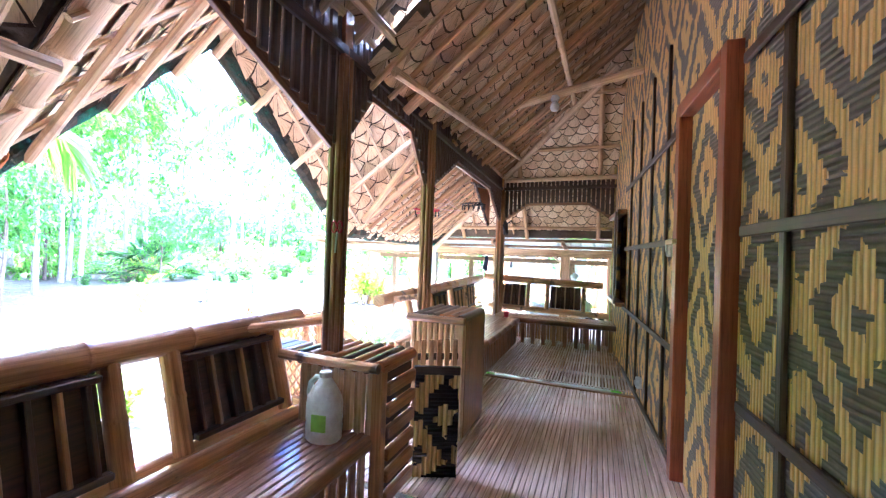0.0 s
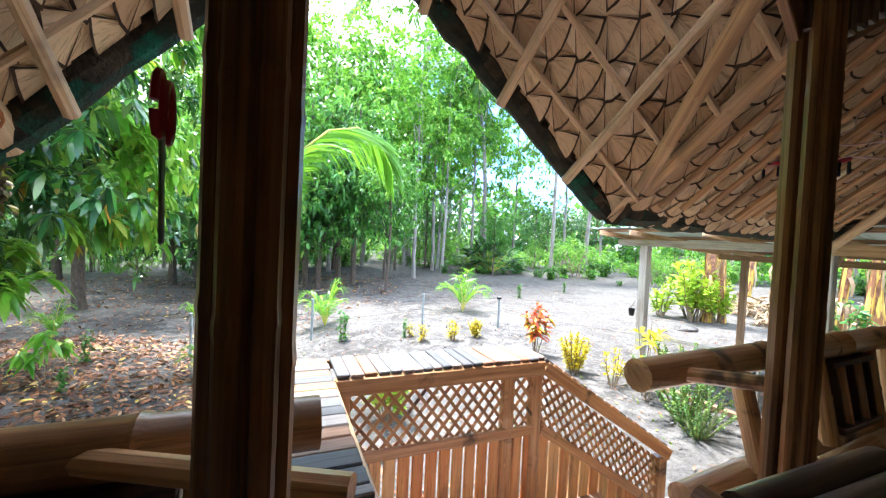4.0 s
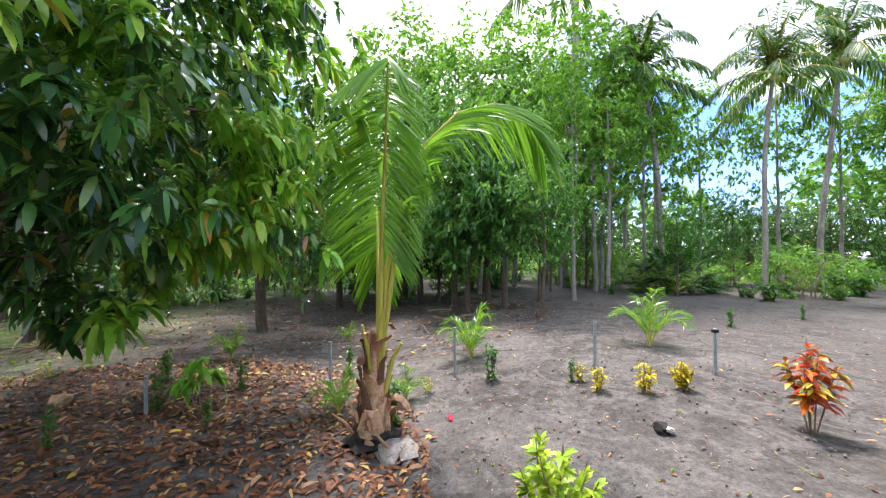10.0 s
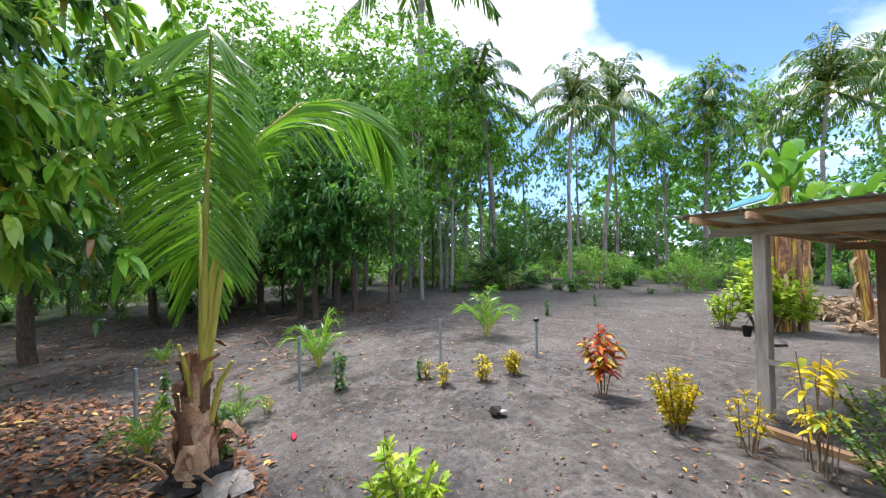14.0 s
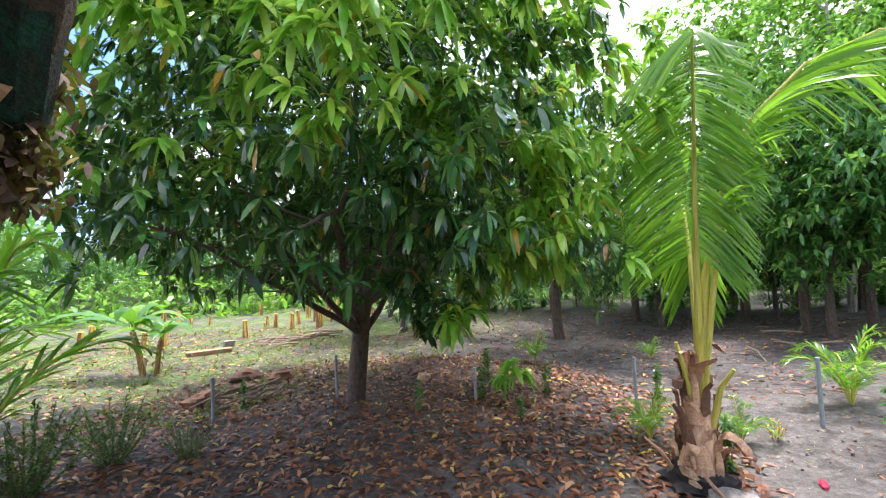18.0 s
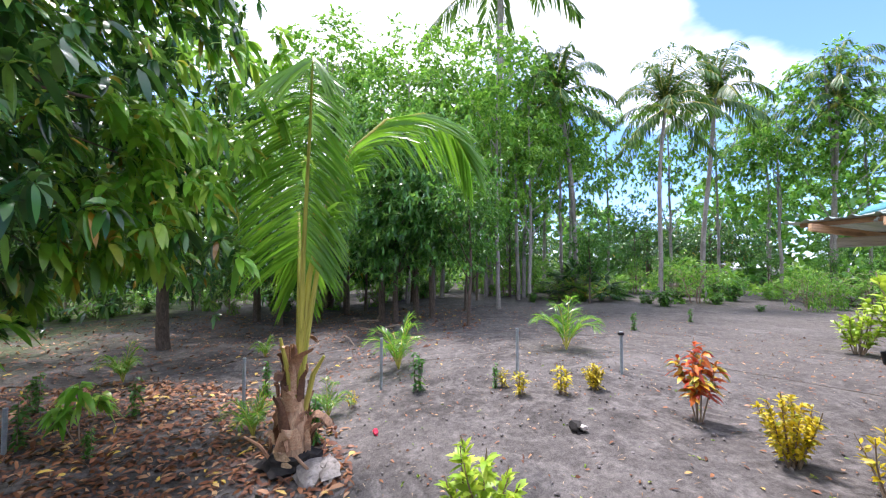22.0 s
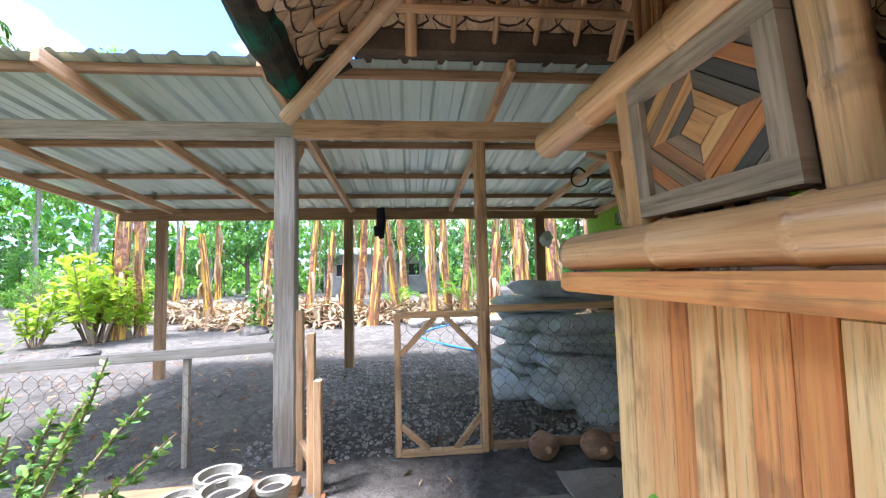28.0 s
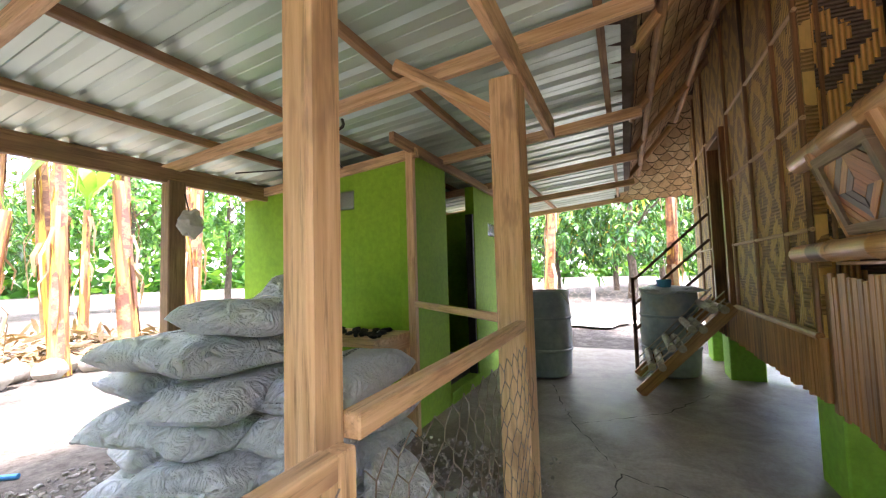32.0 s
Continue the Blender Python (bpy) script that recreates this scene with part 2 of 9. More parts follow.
def coords(nodes, links, kind, scale, spread=0.0):
    """A stretched coordinate: the piece's grain, or the object's own; spread: moved from object to object."""
    if kind == "grain":
        src = nodes.new("ShaderNodeAttribute")
        src.attribute_name = "grain"
        out = src.outputs["Vector"]
    else:
        src = nodes.new("ShaderNodeTexCoord")
        out = src.outputs["Object"]
    mp = nodes.new("ShaderNodeMapping")
    mp.inputs["Scale"].default_value = scale
    links.new(out, mp.inputs[0])
    if spread:
        info, mul = nodes.new("ShaderNodeObjectInfo"), nodes.new("ShaderNodeMath")
        mul.operation = "MULTIPLY"
        mul.inputs[1].default_value = spread
        links.new(info.outputs["Random"], mul.inputs[0])
        links.new(mul.outputs[0], mp.inputs["Location"])
    return mp.outputs[0]


def noise_node(nodes, links, co, scale=1.0, detail=5, rough=0.6, distort=0.0):
    n = nodes.new("ShaderNodeTexNoise")
    n.inputs["Scale"].default_value, n.inputs["Detail"].default_value = scale, detail
    n.inputs["Roughness"].default_value, n.inputs["Distortion"].default_value = rough, distort
    links.new(co, n.inputs["Vector"])
    return n.outputs["Fac"]


def ramp(nodes, links, fac, stops, constant=False):
    r = nodes.new("ShaderNodeValToRGB")
    el = r.color_ramp.elements
    while len(el) < len(stops):
        el.new(0.5)
    for e, (p, c) in zip(el, stops):
        e.position, e.color = p, (*c, 1) if len(c) == 3 else c
    if constant:
        r.color_ramp.interpolation = "CONSTANT"
    if fac is not None:
        links.new(fac, r.inputs[0])
    return r.outputs[0]


def mix(nodes, links, fac, a, b, how="MIX"):
    m = nodes.new("ShaderNodeMixRGB")
    m.blend_type = how
    for sock, val in zip(m.inputs, (fac, a, b)):
        if isinstance(val, (int, float)):
            sock.default_value = val
        elif isinstance(val, tuple):
            sock.default_value = (*val, 1)
        else:
            links.new(val, sock)
    return m.outputs[0]


def bump(nodes, links, bs, height, strength=0.3, dist=0.01):
    b = nodes.new("ShaderNodeBump")
    b.inputs["Strength"].default_value, b.inputs["Distance"].default_value = strength, dist
    links.new(height, b.inputs["Height"])
    links.new(b.outputs[0], bs.inputs["Normal"])


def wood(name, dark, light, rough=0.6, grain=(1.5, 28, 28), stain=None, amount=0.5, knots=True, coat=0.0, palette=None, per=1.0, patch=(0.9, 3, 3), edge=(0.5, 0.62)):
    """Sawn wood or bamboo, with grain along each piece; palette: tones taken piece by piece."""
    m, n, l, bs = material(name)
    fine = noise_node(n, l, coords(n, l, "grain", grain, 37.0), 1.6, 6, 0.65, 0.4)
    broad = noise_node(n, l, coords(n, l, "grain", patch, 53.0), 1.0, 4)
    streak = noise_node(n, l, coords(n, l, "grain", (grain[0] * 2.2, grain[1] * 2.4, grain[2] * 2.4), 71.0), 1.3, 5, 0.7)
    col = ramp(n, l, fine, [(0.3, dark), (0.7, light)])
    if palette:
        info = n.new("ShaderNodeObjectInfo")
        stops = [(i / len(palette), c) for i, c in enumerate(palette)]
        col = mix(n, l, per, col, mix(n, l, 0.8, ramp(n, l, info.outputs["Random"], stops, True), col, "OVERLAY"))
    if stain:
        col = mix(n, l, ramp(n, l, broad, [(edge[0], (0, 0, 0)), (edge[1], (amount,) * 3)]), col, stain)
    col = mix(n, l, 0.7, col, ramp(n, l, streak, [(0.30, (0.30, 0.28, 0.26)), (0.46, (1, 1, 1)), (0.8, (1.12, 1.12, 1.12))]), "MULTIPLY")
    l.new(col, bs.inputs["Base Color"])
    rr = n.new("ShaderNodeMath")
    rr.operation = "MULTIPLY_ADD"
    rr.inputs[1].default_value, rr.inputs[2].default_value = 0.25, rough - 0.12
    l.new(fine, rr.inputs[0])
    l.new(rr.outputs[0], bs.inputs["Roughness"])
    bs.inputs["Coat Weight"].default_value = coat
    bs.inputs["Coat Roughness"].default_value = 0.25
    bump(n, l, bs, fine, 0.35, 0.004)
    return m


def leafy(name, stops, rough=0.45, trans=0.25, spec=0.4, tint=(0.35, 0.5, 0.05)):
    """Leaves: the tone varies leaf by leaf."""
    m, n, l, bs = material(name)
    geo = n.new("ShaderNodeNewGeometry")
    col = ramp(n, l, geo.outputs["Random Per Island"], stops)
    vein = noise_node(n, l, coords(n, l, "object", (9, 9, 9)), 1.5, 3)
    col = mix(n, l, 0.35, col, ramp(n, l, vein, [(0.3, (0.25, 0.25, 0.25)), (0.7, (1, 1, 1))]), "MULTIPLY")
    l.new(col, bs.inputs["Base Color"])
    bs.inputs["Roughness"].default_value = rough
    bs.inputs["Specular IOR Level"].default_value = spec
    tr, mx = n.new("ShaderNodeBsdfTranslucent"), n.new("ShaderNodeMixShader")
    l.new(mix(n, l, 0.5, col, tint), tr.inputs["Color"])
    mx.inputs[0].default_value = trans
    l.new(bs.outputs[0], mx.inputs[1])
    l.new(tr.outputs[0], mx.inputs[2])
    out = n["Material Output"]
    l.new(mx.outputs[0], out.inputs["Surface"])
    return m


def nipa(name):
    """Dry folded palm leaf: a tone for each flap, with pleats that fan out from its fold."""
    m, n, l, bs = material(name)
    geo = n.new("ShaderNodeNewGeometry")
    col = ramp(n, l, geo.outputs["Random Per Island"], [(0.0, (0.60, 0.40, 0.23)), (0.35, (0.80, 0.58, 0.35)), (0.7, (0.88, 0.68, 0.43)), (1.0, (0.96, 0.80, 0.56))])
    rib = noise_node(n, l, coords(n, l, "grain", (1, 1, 1)), 1.0, 4, 0.7)
    col = mix(n, l, 0.75, col, ramp(n, l, rib, [(0.36, (0.45, 0.36, 0.29)), (0.48, (1, 1, 1))]), "MULTIPLY")
    stain = noise_node(n, l, coords(n, l, "object", (1, 1, 1)), 1.3, 4)
    col = mix(n, l, 0.4, col, ramp(n, l, stain, [(0.35, (0.62, 0.54, 0.48)), (0.6, (1, 1, 1))]), "MULTIPLY")
    l.new(col, bs.inputs["Base Color"])
    bs.inputs["Roughness"].default_value = 0.6
    bump(n, l, bs, rib, 0.6, 0.012)
    return m


def rough_stuff(name, stops, scale=3.0, fine=25.0, rough=0.85, strength=0.4, dist=0.02, metal=0.0, spec=0.3):
    """Stone, paint, soil and the like: two scales of noise."""
    m, n, l, bs = material(name)
    co = coords(n, l, "object", (1, 1, 1), 11.0)
    a, b = noise_node(n, l, co, scale, 6), noise_node(n, l, co, fine, 5)
    col = ramp(n, l, a, stops)
    col = mix(n, l, 0.35, col, ramp(n, l, b, [(0.3, (0.35, 0.35, 0.35)), (0.7, (1, 1, 1))]), "MULTIPLY")
    l.new(col, bs.inputs["Base Color"])
    bs.inputs["Roughness"].default_value, bs.inputs["Metallic"].default_value = rough, metal
    bs.inputs["Specular IOR Level"].default_value = spec
    bump(n, l, bs, b, strength, dist)
    return m


def stained_concrete():
    """Trowelled concrete with broad damp stains, scuffs and a slight sheen."""
    m, n, l, bs = material("concrete")
    co = n.new("ShaderNodeTexCoord").outputs["Object"]
    broad, mid, fine = noise_node(n, l, co, 0.55, 5, 0.6, 0.8), noise_node(n, l, co, 2.6, 6, 0.7, 0.6), noise_node(n, l, co, 38, 5, 0.7)
    col = ramp(n, l, mid, [(0.3, (0.20, 0.18, 0.155)), (0.5, (0.34, 0.315, 0.28)), (0.72, (0.50, 0.47, 0.425))])
    col = mix(n, l, 0.85, col, ramp(n, l, broad, [(0.36, (0.42, 0.38, 0.33)), (0.47, (0.80, 0.76, 0.70)), (0.58, (1, 1, 1))]), "MULTIPLY")
    col = mix(n, l, 0.4, col, ramp(n, l, fine, [(0.3, (0.4, 0.4, 0.4)), (0.65, (1.08, 1.08, 1.08))]), "MULTIPLY")
    l.new(col, bs.inputs["Base Color"])
    l.new(ramp(n, l, broad, [(0.36, (0.30, 0.30, 0.30)), (0.6, (0.58, 0.58, 0.58))]), bs.inputs["Roughness"])
    bump(n, l, bs, mix(n, l, 0.35, mid, fine), 0.4, 0.015)
    return m


def sack_material():
    """Woven plastic sacking: bluish white, dusty, with sharp creases over a fine weave."""
    m, n, l, bs = material("sack_weave")
    co = coords(n, l, "object", (1, 1, 1), 11.0)
    dust, crease, weave = noise_node(n, l, co, 2.5, 6), noise_node(n, l, co, 5.5, 4, 0.55, 2.2), noise_node(n, l, co, 70, 3)
    fold = ramp(n, l, crease, [(0.36, (0, 0, 0)), (0.47, (0.75, 0.75, 0.75)), (0.50, (1, 1, 1)), (0.53, (0.7, 0.7, 0.7)), (0.66, (0.15, 0.15, 0.15))])
    col = ramp(n, l, dust, [(0.25, (0.52, 0.56, 0.62)), (0.5, (0.72, 0.78, 0.86)), (0.75, (0.84, 0.89, 0.95))])
    col = mix(n, l, 0.25, col, ramp(n, l, weave, [(0.3, (0.5, 0.5, 0.5)), (0.7, (1, 1, 1))]), "MULTIPLY")
    l.new(col, bs.inputs["Base Color"])
    bs.inputs["Roughness"].default_value, bs.inputs["Specular IOR Level"].default_value = 0.42, 0.4
    bump(n, l, bs, fold, 0.75, 0.035)
    return m


M_BAMBOO = wood("bamboo", (0.46, 0.22, 0.09), (0.80, 0.52, 0.28), 0.34, (0.8, 22, 22), (0.06, 0.038, 0.03), 0.85, coat=0.3, patch=(3.2, 2.2, 2.2), edge=(0.60, 0.66))
M_BAMBOO_PALE = wood("bamboo_pale", (0.48, 0.31, 0.16), (0.76, 0.56, 0.35), 0.55, (0.8, 35, 35), (0.16, 0.10, 0.06), 0.5, patch=(3, 2, 2), edge=(0.58, 0.68))
M_BAMBOO_DARK = wood("bamboo_dark", (0.15, 0.075, 0.035), (0.42, 0.21, 0.095), 0.32, (0.8, 40, 40), (0.02, 0.015, 0.012), 0.6, coat=0.4)
M_SPLIT = wood("split_bamboo_top", (0.20, 0.12, 0.08), (0.62, 0.42, 0.28), 0.3, (0.8, 40, 40), (0.03, 0.025, 0.025), 0.6, palette=[(0.05, 0.05, 0.055), (0.42, 0.19, 0.08), (0.09, 0.09, 0.095), (0.50, 0.28, 0.14), (0.16, 0.13, 0.12), (0.46, 0.23, 0.10)], coat=0.4)
M_SLAT_DARK = wood("slat_dark", (0.03, 0.02, 0.016), (0.10, 0.052, 0.03), 0.42, (0.8, 40, 40), coat=0.2)
M_FLOOR = wood("split_bamboo_floor", (0.50, 0.36, 0.30), (0.84, 0.68, 0.60), 0.24, (0.8, 30, 30), (0.24, 0.13, 0.09), 0.35, coat=0.7)
M_SEAT = wood("varnished_seat", (0.24, 0.13, 0.085), (0.52, 0.32, 0.22), 0.22, (0.8, 30, 30), (0.10, 0.05, 0.035), 0.4, coat=0.7)
M_BOARD = wood("orange_board", (0.42, 0.15, 0.05), (0.72, 0.33, 0.12), 0.5, (1.2, 24, 24), (0.22, 0.07, 0.03), 0.4)
M_TIMBER = wood("timber_fresh", (0.48, 0.27, 0.13), (0.76, 0.52, 0.31), 0.62, (1.2, 22, 22), (0.26, 0.15, 0.085), 0.65, patch=(1.6, 6, 6), edge=(0.56, 0.64))
M_TIMBER_GREY = wood("timber_weathered", (0.36, 0.33, 0.29), (0.62, 0.58, 0.52), 0.75, (1.2, 30, 30), (0.26, 0.20, 0.14), 0.5)
M_TIMBER_OLD = wood("timber_old", (0.24, 0.135, 0.07), (0.46, 0.29, 0.16), 0.7, (1.2, 26, 26), (0.12, 0.08, 0.05), 0.5)
M_REDWOOD = wood("red_door_frame", (0.22, 0.05, 0.02), (0.42, 0.12, 0.05), 0.35, (1.2, 22, 22), coat=0.3)
M_POST_DARK = wood("post_dark", (0.22, 0.085, 0.033), (0.50, 0.21, 0.075), 0.35, (1.0, 30, 30), coat=0.35)
PALETTE = [(0.50, 0.25, 0.12), (0.50, 0.45, 0.41), (0.12, 0.13, 0.15), (0.44, 0.42, 0.41), (0.46, 0.26, 0.16), (0.20, 0.22, 0.25), (0.54, 0.47, 0.41), (0.34, 0.36, 0.39)]
M_PLANK = wood("salvaged_planks", (0.18, 0.16, 0.15), (0.46, 0.43, 0.40), 0.62, (1.4, 30, 30), (0.12, 0.10, 0.09), 0.35, palette=PALETTE)
PALETTE_B = [(0.50, 0.22, 0.07), (0.20, 0.18, 0.17), (0.56, 0.33, 0.15), (0.06, 0.06, 0.07), (0.38, 0.17, 0.07), (0.30, 0.27, 0.25), (0.58, 0.37, 0.19), (0.11, 0.10, 0.10), (0.46, 0.20, 0.08), (0.26, 0.20, 0.16)]
M_DIAMOND = wood("diamond_planks", (0.32, 0.24, 0.17), (0.70, 0.60, 0.48), 0.5, (1.4, 30, 30), (0.10, 0.08, 0.07), 0.35, palette=PALETTE_B, coat=0.15)
M_SKIRT = wood("skirt_slats", (0.34, 0.24, 0.16), (0.70, 0.56, 0.42), 0.55, (1.2, 26, 26), (0.20, 0.09, 0.04), 0.5, palette=[(0.76, 0.42, 0.19), (0.82, 0.58, 0.36), (0.66, 0.33, 0.14), (0.78, 0.50, 0.27), (0.84, 0.64, 0.44)], coat=0.1, patch=(2.2, 4, 4), edge=(0.58, 0.66))
M_FRAME = wood("weathered_frame", (0.20, 0.15, 0.115), (0.48, 0.37, 0.28), 0.6, (1.4, 26, 26), (0.10, 0.08, 0.07), 0.5, patch=(2.0, 5, 5), edge=(0.5, 0.62))
M_BARK = wood("bark", (0.05, 0.035, 0.025), (0.17, 0.13, 0.10), 0.9, (4, 10, 10))
M_BARK_PALE = wood("bark_pale", (0.20, 0.18, 0.16), (0.42, 0.39, 0.35), 0.9, (6, 8, 8), (0.12, 0.10, 0.08), 0.5)
M_TWIG = wood("dry_twigs", (0.16, 0.11, 0.07), (0.38, 0.30, 0.22), 0.9, (3, 20, 20))
M_HUSK = wood("palm_husk", (0.24, 0.15, 0.10), (0.68, 0.55, 0.42), 0.9, (3, 18, 18), (0.09, 0.055, 0.04), 0.6, palette=[(0.34, 0.22, 0.15), (0.70, 0.60, 0.49), (0.50, 0.37, 0.27), (0.64, 0.52, 0.40), (0.20, 0.13, 0.09)])
M_STALK = wood("palm_stalk", (0.35, 0.36, 0.05), (0.62, 0.58, 0.12), 0.45, (1, 12, 12), (0.28, 0.20, 0.05), 0.3)
M_BANANA_STEM = wood("banana_stem", (0.55, 0.30, 0.08), (0.88, 0.66, 0.12), 0.55, (0.6, 16, 16), (0.20, 0.07, 0.045), 0.9, patch=(0.9, 11, 11), edge=(0.46, 0.52))
M_MANGO = leafy("mango_leaf", [(0.0, (0.010, 0.065, 0.024)), (0.5, (0.026, 0.135, 0.034)), (0.82, (0.065, 0.24, 0.038)), (0.97, (0.20, 0.40, 0.06)), (1.0, (0.567, 0.27, 0.027))], 0.24, 0.24, 0.75, (0.28, 0.52, 0.08))
M_MANGO_NEW = leafy("mango_new_leaf", [(0.0, (0.10, 0.36, 0.025)), (0.6, (0.24, 0.56, 0.04)), (0.93, (0.46, 0.66, 0.08)), (1.0, (0.6, 0.28, 0.02))], 0.28, 0.34, 0.6, (0.42, 0.70, 0.10))
M_WOOD_LEAF = leafy("forest_leaf", [(0.0, (0.014, 0.075, 0.020)), (0.5, (0.045, 0.20, 0.032)), (0.85, (0.12, 0.37, 0.045)), (1.0, (0.30, 0.52, 0.06))], 0.38, 0.35, 0.45, (0.26, 0.58, 0.05))
M_DENSE = leafy("dense_tree_leaf", [(0.0, (0.018, 0.095, 0.028)), (0.5, (0.055, 0.23, 0.042)), (0.85, (0.13, 0.38, 0.06)), (1.0, (0.32, 0.54, 0.09))], 0.30, 0.38, 0.6, (0.30, 0.60, 0.08))
M_LIGHT_LEAF = leafy("airy_leaf", [(0.0, (0.045, 0.17, 0.030)), (0.5, (0.13, 0.37, 0.045)), (1.0, (0.38, 0.60, 0.09))], 0.40, 0.42, 0.4, (0.32, 0.66, 0.06))
M_PALM = leafy("palm_leaf", [(0.0, (0.045, 0.16, 0.016)), (0.6, (0.10, 0.32, 0.025)), (1.0, (0.22, 0.45, 0.04))], 0.28, 0.48, 0.5, (0.38, 0.74, 0.05))
M_PALM_FAR = leafy("coconut_frond", [(0.0, (0.022, 0.085, 0.022)), (0.7, (0.065, 0.185, 0.032)), (1.0, (0.28, 0.34, 0.07))], 0.42, 0.28, 0.4, (0.26, 0.5, 0.05))
M_FAN = leafy("fan_palm_leaf", [(0.0, (0.012, 0.055, 0.018)), (0.7, (0.03, 0.12, 0.03)), (1.0, (0.07, 0.18, 0.04))], 0.4, 0.2, 0.4, (0.15, 0.4, 0.05))
M_BANANA_LEAF = leafy("banana_leaf", [(0.0, (0.04, 0.17, 0.02)), (0.6, (0.09, 0.29, 0.03)), (1.0, (0.22, 0.42, 0.05))], 0.35, 0.4, tint=(0.25, 0.55, 0.04))
M_YELLOW = leafy("yellow_croton", [(0.0, (0.16, 0.26, 0.02)), (0.3, (0.55, 0.46, 0.02)), (1.0, (0.90, 0.70, 0.03))], 0.4, 0.3, tint=(0.9, 0.7, 0.03))
M_REDCROTON = leafy("red_croton", [(0.0, (0.05, 0.14, 0.02)), (0.18, (0.22, 0.26, 0.03)), (0.24, (0.30, 0.03, 0.02)), (0.5, (0.60, 0.08, 0.025)), (0.68, (0.78, 0.26, 0.03)), (0.82, (0.90, 0.55, 0.05)), (0.92, (0.80, 0.72, 0.08)), (1.0, (0.30, 0.36, 0.04))], 0.35, 0.25, tint=(0.8, 0.15, 0.02))
M_YELLOW_BIG = leafy("large_yellow_leaf", [(0.0, (0.20, 0.36, 0.03)), (0.22, (0.50, 0.52, 0.04)), (0.4, (0.90, 0.68, 0.02)), (1.0, (0.95, 0.78, 0.06))], 0.35, 0.3, tint=(0.9, 0.75, 0.04))
M_LIME = leafy("lime_shrub_leaf", [(0.0, (0.20, 0.40, 0.03)), (0.5, (0.42, 0.62, 0.05)), (1.0, (0.66, 0.78, 0.10))], 0.4, 0.3, tint=(0.6, 0.8, 0.06))
M_BUSH = leafy("bush_leaf", [(0.0, (0.039, 0.13, 0.039)), (0.6, (0.117, 0.286, 0.065)), (1.0, (0.338, 0.494, 0.104))], 0.45, 0.3)
M_GRASS = leafy("grass", [(0.0, (0.08, 0.19, 0.02)), (0.6, (0.20, 0.32, 0.04)), (1.0, (0.40, 0.42, 0.08))], 0.6, 0.3)
M_DRY_LEAF = leafy("dry_leaves", [(0.0, (0.07, 0.028, 0.017)), (0.4, (0.19, 0.066, 0.028)), (0.8, (0.37, 0.15, 0.06)), (0.95, (0.55, 0.33, 0.17)), (1.0, (0.80, 0.58, 0.07))], 0.55, 0.05)
M_DRY_BANANA = leafy("dry_banana_leaves", [(0.0, (0.16, 0.09, 0.05)), (0.5, (0.40, 0.27, 0.16)), (1.0, (0.62, 0.47, 0.31))], 0.8, 0.05)
M_NIPA = nipa("nipa_leaf")
M_THATCH = rough_stuff("thatch_top", [(0.3, (0.07, 0.05, 0.035)), (0.7, (0.17, 0.13, 0.09))], 3, 30)
M_NET = rough_stuff("green_net", [(0.32, (0.012, 0.02, 0.018)), (0.46, (0.06, 0.05, 0.03)), (0.56, (0.02, 0.05, 0.035)), (0.68, (0.01, 0.17, 0.10))], 3.5, 60, 0.8, 0.9, 0.03)
M_EAVE = rough_stuff("eave_roll", [(0.3, (0.02, 0.02, 0.016)), (0.7, (0.17, 0.13, 0.08))], 7, 55, 0.9, 0.9, 0.04)
M_GREEN = rough_stuff("green_paint", [(0.3, (0.19, 0.40, 0.025)), (0.7, (0.27, 0.50, 0.04))], 1.2, 18, 0.75, 0.15, 0.01)
M_PIER = rough_stuff("bright_green_paint", [(0.3, (0.24, 0.58, 0.07)), (0.7, (0.36, 0.72, 0.12))], 1.5, 20, 0.6, 0.15, 0.01)
M_CONCRETE = stained_concrete()
M_PEBBLE = rough_stuff("pebble", [(0.3, (0.14, 0.13, 0.12)), (0.7, (0.30, 0.28, 0.26))], 3, 25)
M_STONE = rough_stuff("stone", [(0.3, (0.34, 0.31, 0.28)), (0.7, (0.58, 0.55, 0.50))], 3, 25)
M_CHAR = rough_stuff("charcoal", [(0.3, (0.015, 0.015, 0.015)), (0.7, (0.06, 0.055, 0.05))], 8, 40)
M_STEEL = rough_stuff("painted_pipe", [(0.3, (0.26, 0.31, 0.33)), (0.7, (0.42, 0.47, 0.48))], 5, 40, 0.5, 0.1, 0.004)
M_WIRE = rough_stuff("wire", [(0.3, (0.16, 0.13, 0.11)), (0.7, (0.34, 0.30, 0.27))], 6, 40, 0.5, 0.1, 0.002, 0.6)
M_IRON = rough_stuff("brown_iron", [(0.3, (0.07, 0.04, 0.025)), (0.7, (0.16, 0.09, 0.05))], 6, 40, 0.55)
M_SACK = sack_material()
M_SACK_PRINT = rough_stuff("sack_print", [(0.3, (0.10, 0.13, 0.16)), (0.7, (0.22, 0.26, 0.30))], 20, 90)
M_DRUM = rough_stuff("blue_drum", [(0.3, (0.20, 0.27, 0.36)), (0.6, (0.36, 0.43, 0.50)), (0.75, (0.55, 0.54, 0.48))], 1.3, 14, 0.45, 0.1)
M_BLACK = rough_stuff("black_plastic", [(0.3, (0.012, 0.012, 0.013)), (0.7, (0.03, 0.03, 0.032))], 6, 40, 0.5)
M_WHITE = rough_stuff("white_plastic", [(0.3, (0.62, 0.63, 0.60)), (0.7, (0.80, 0.80, 0.77))], 3, 30, 0.4, 0.1)
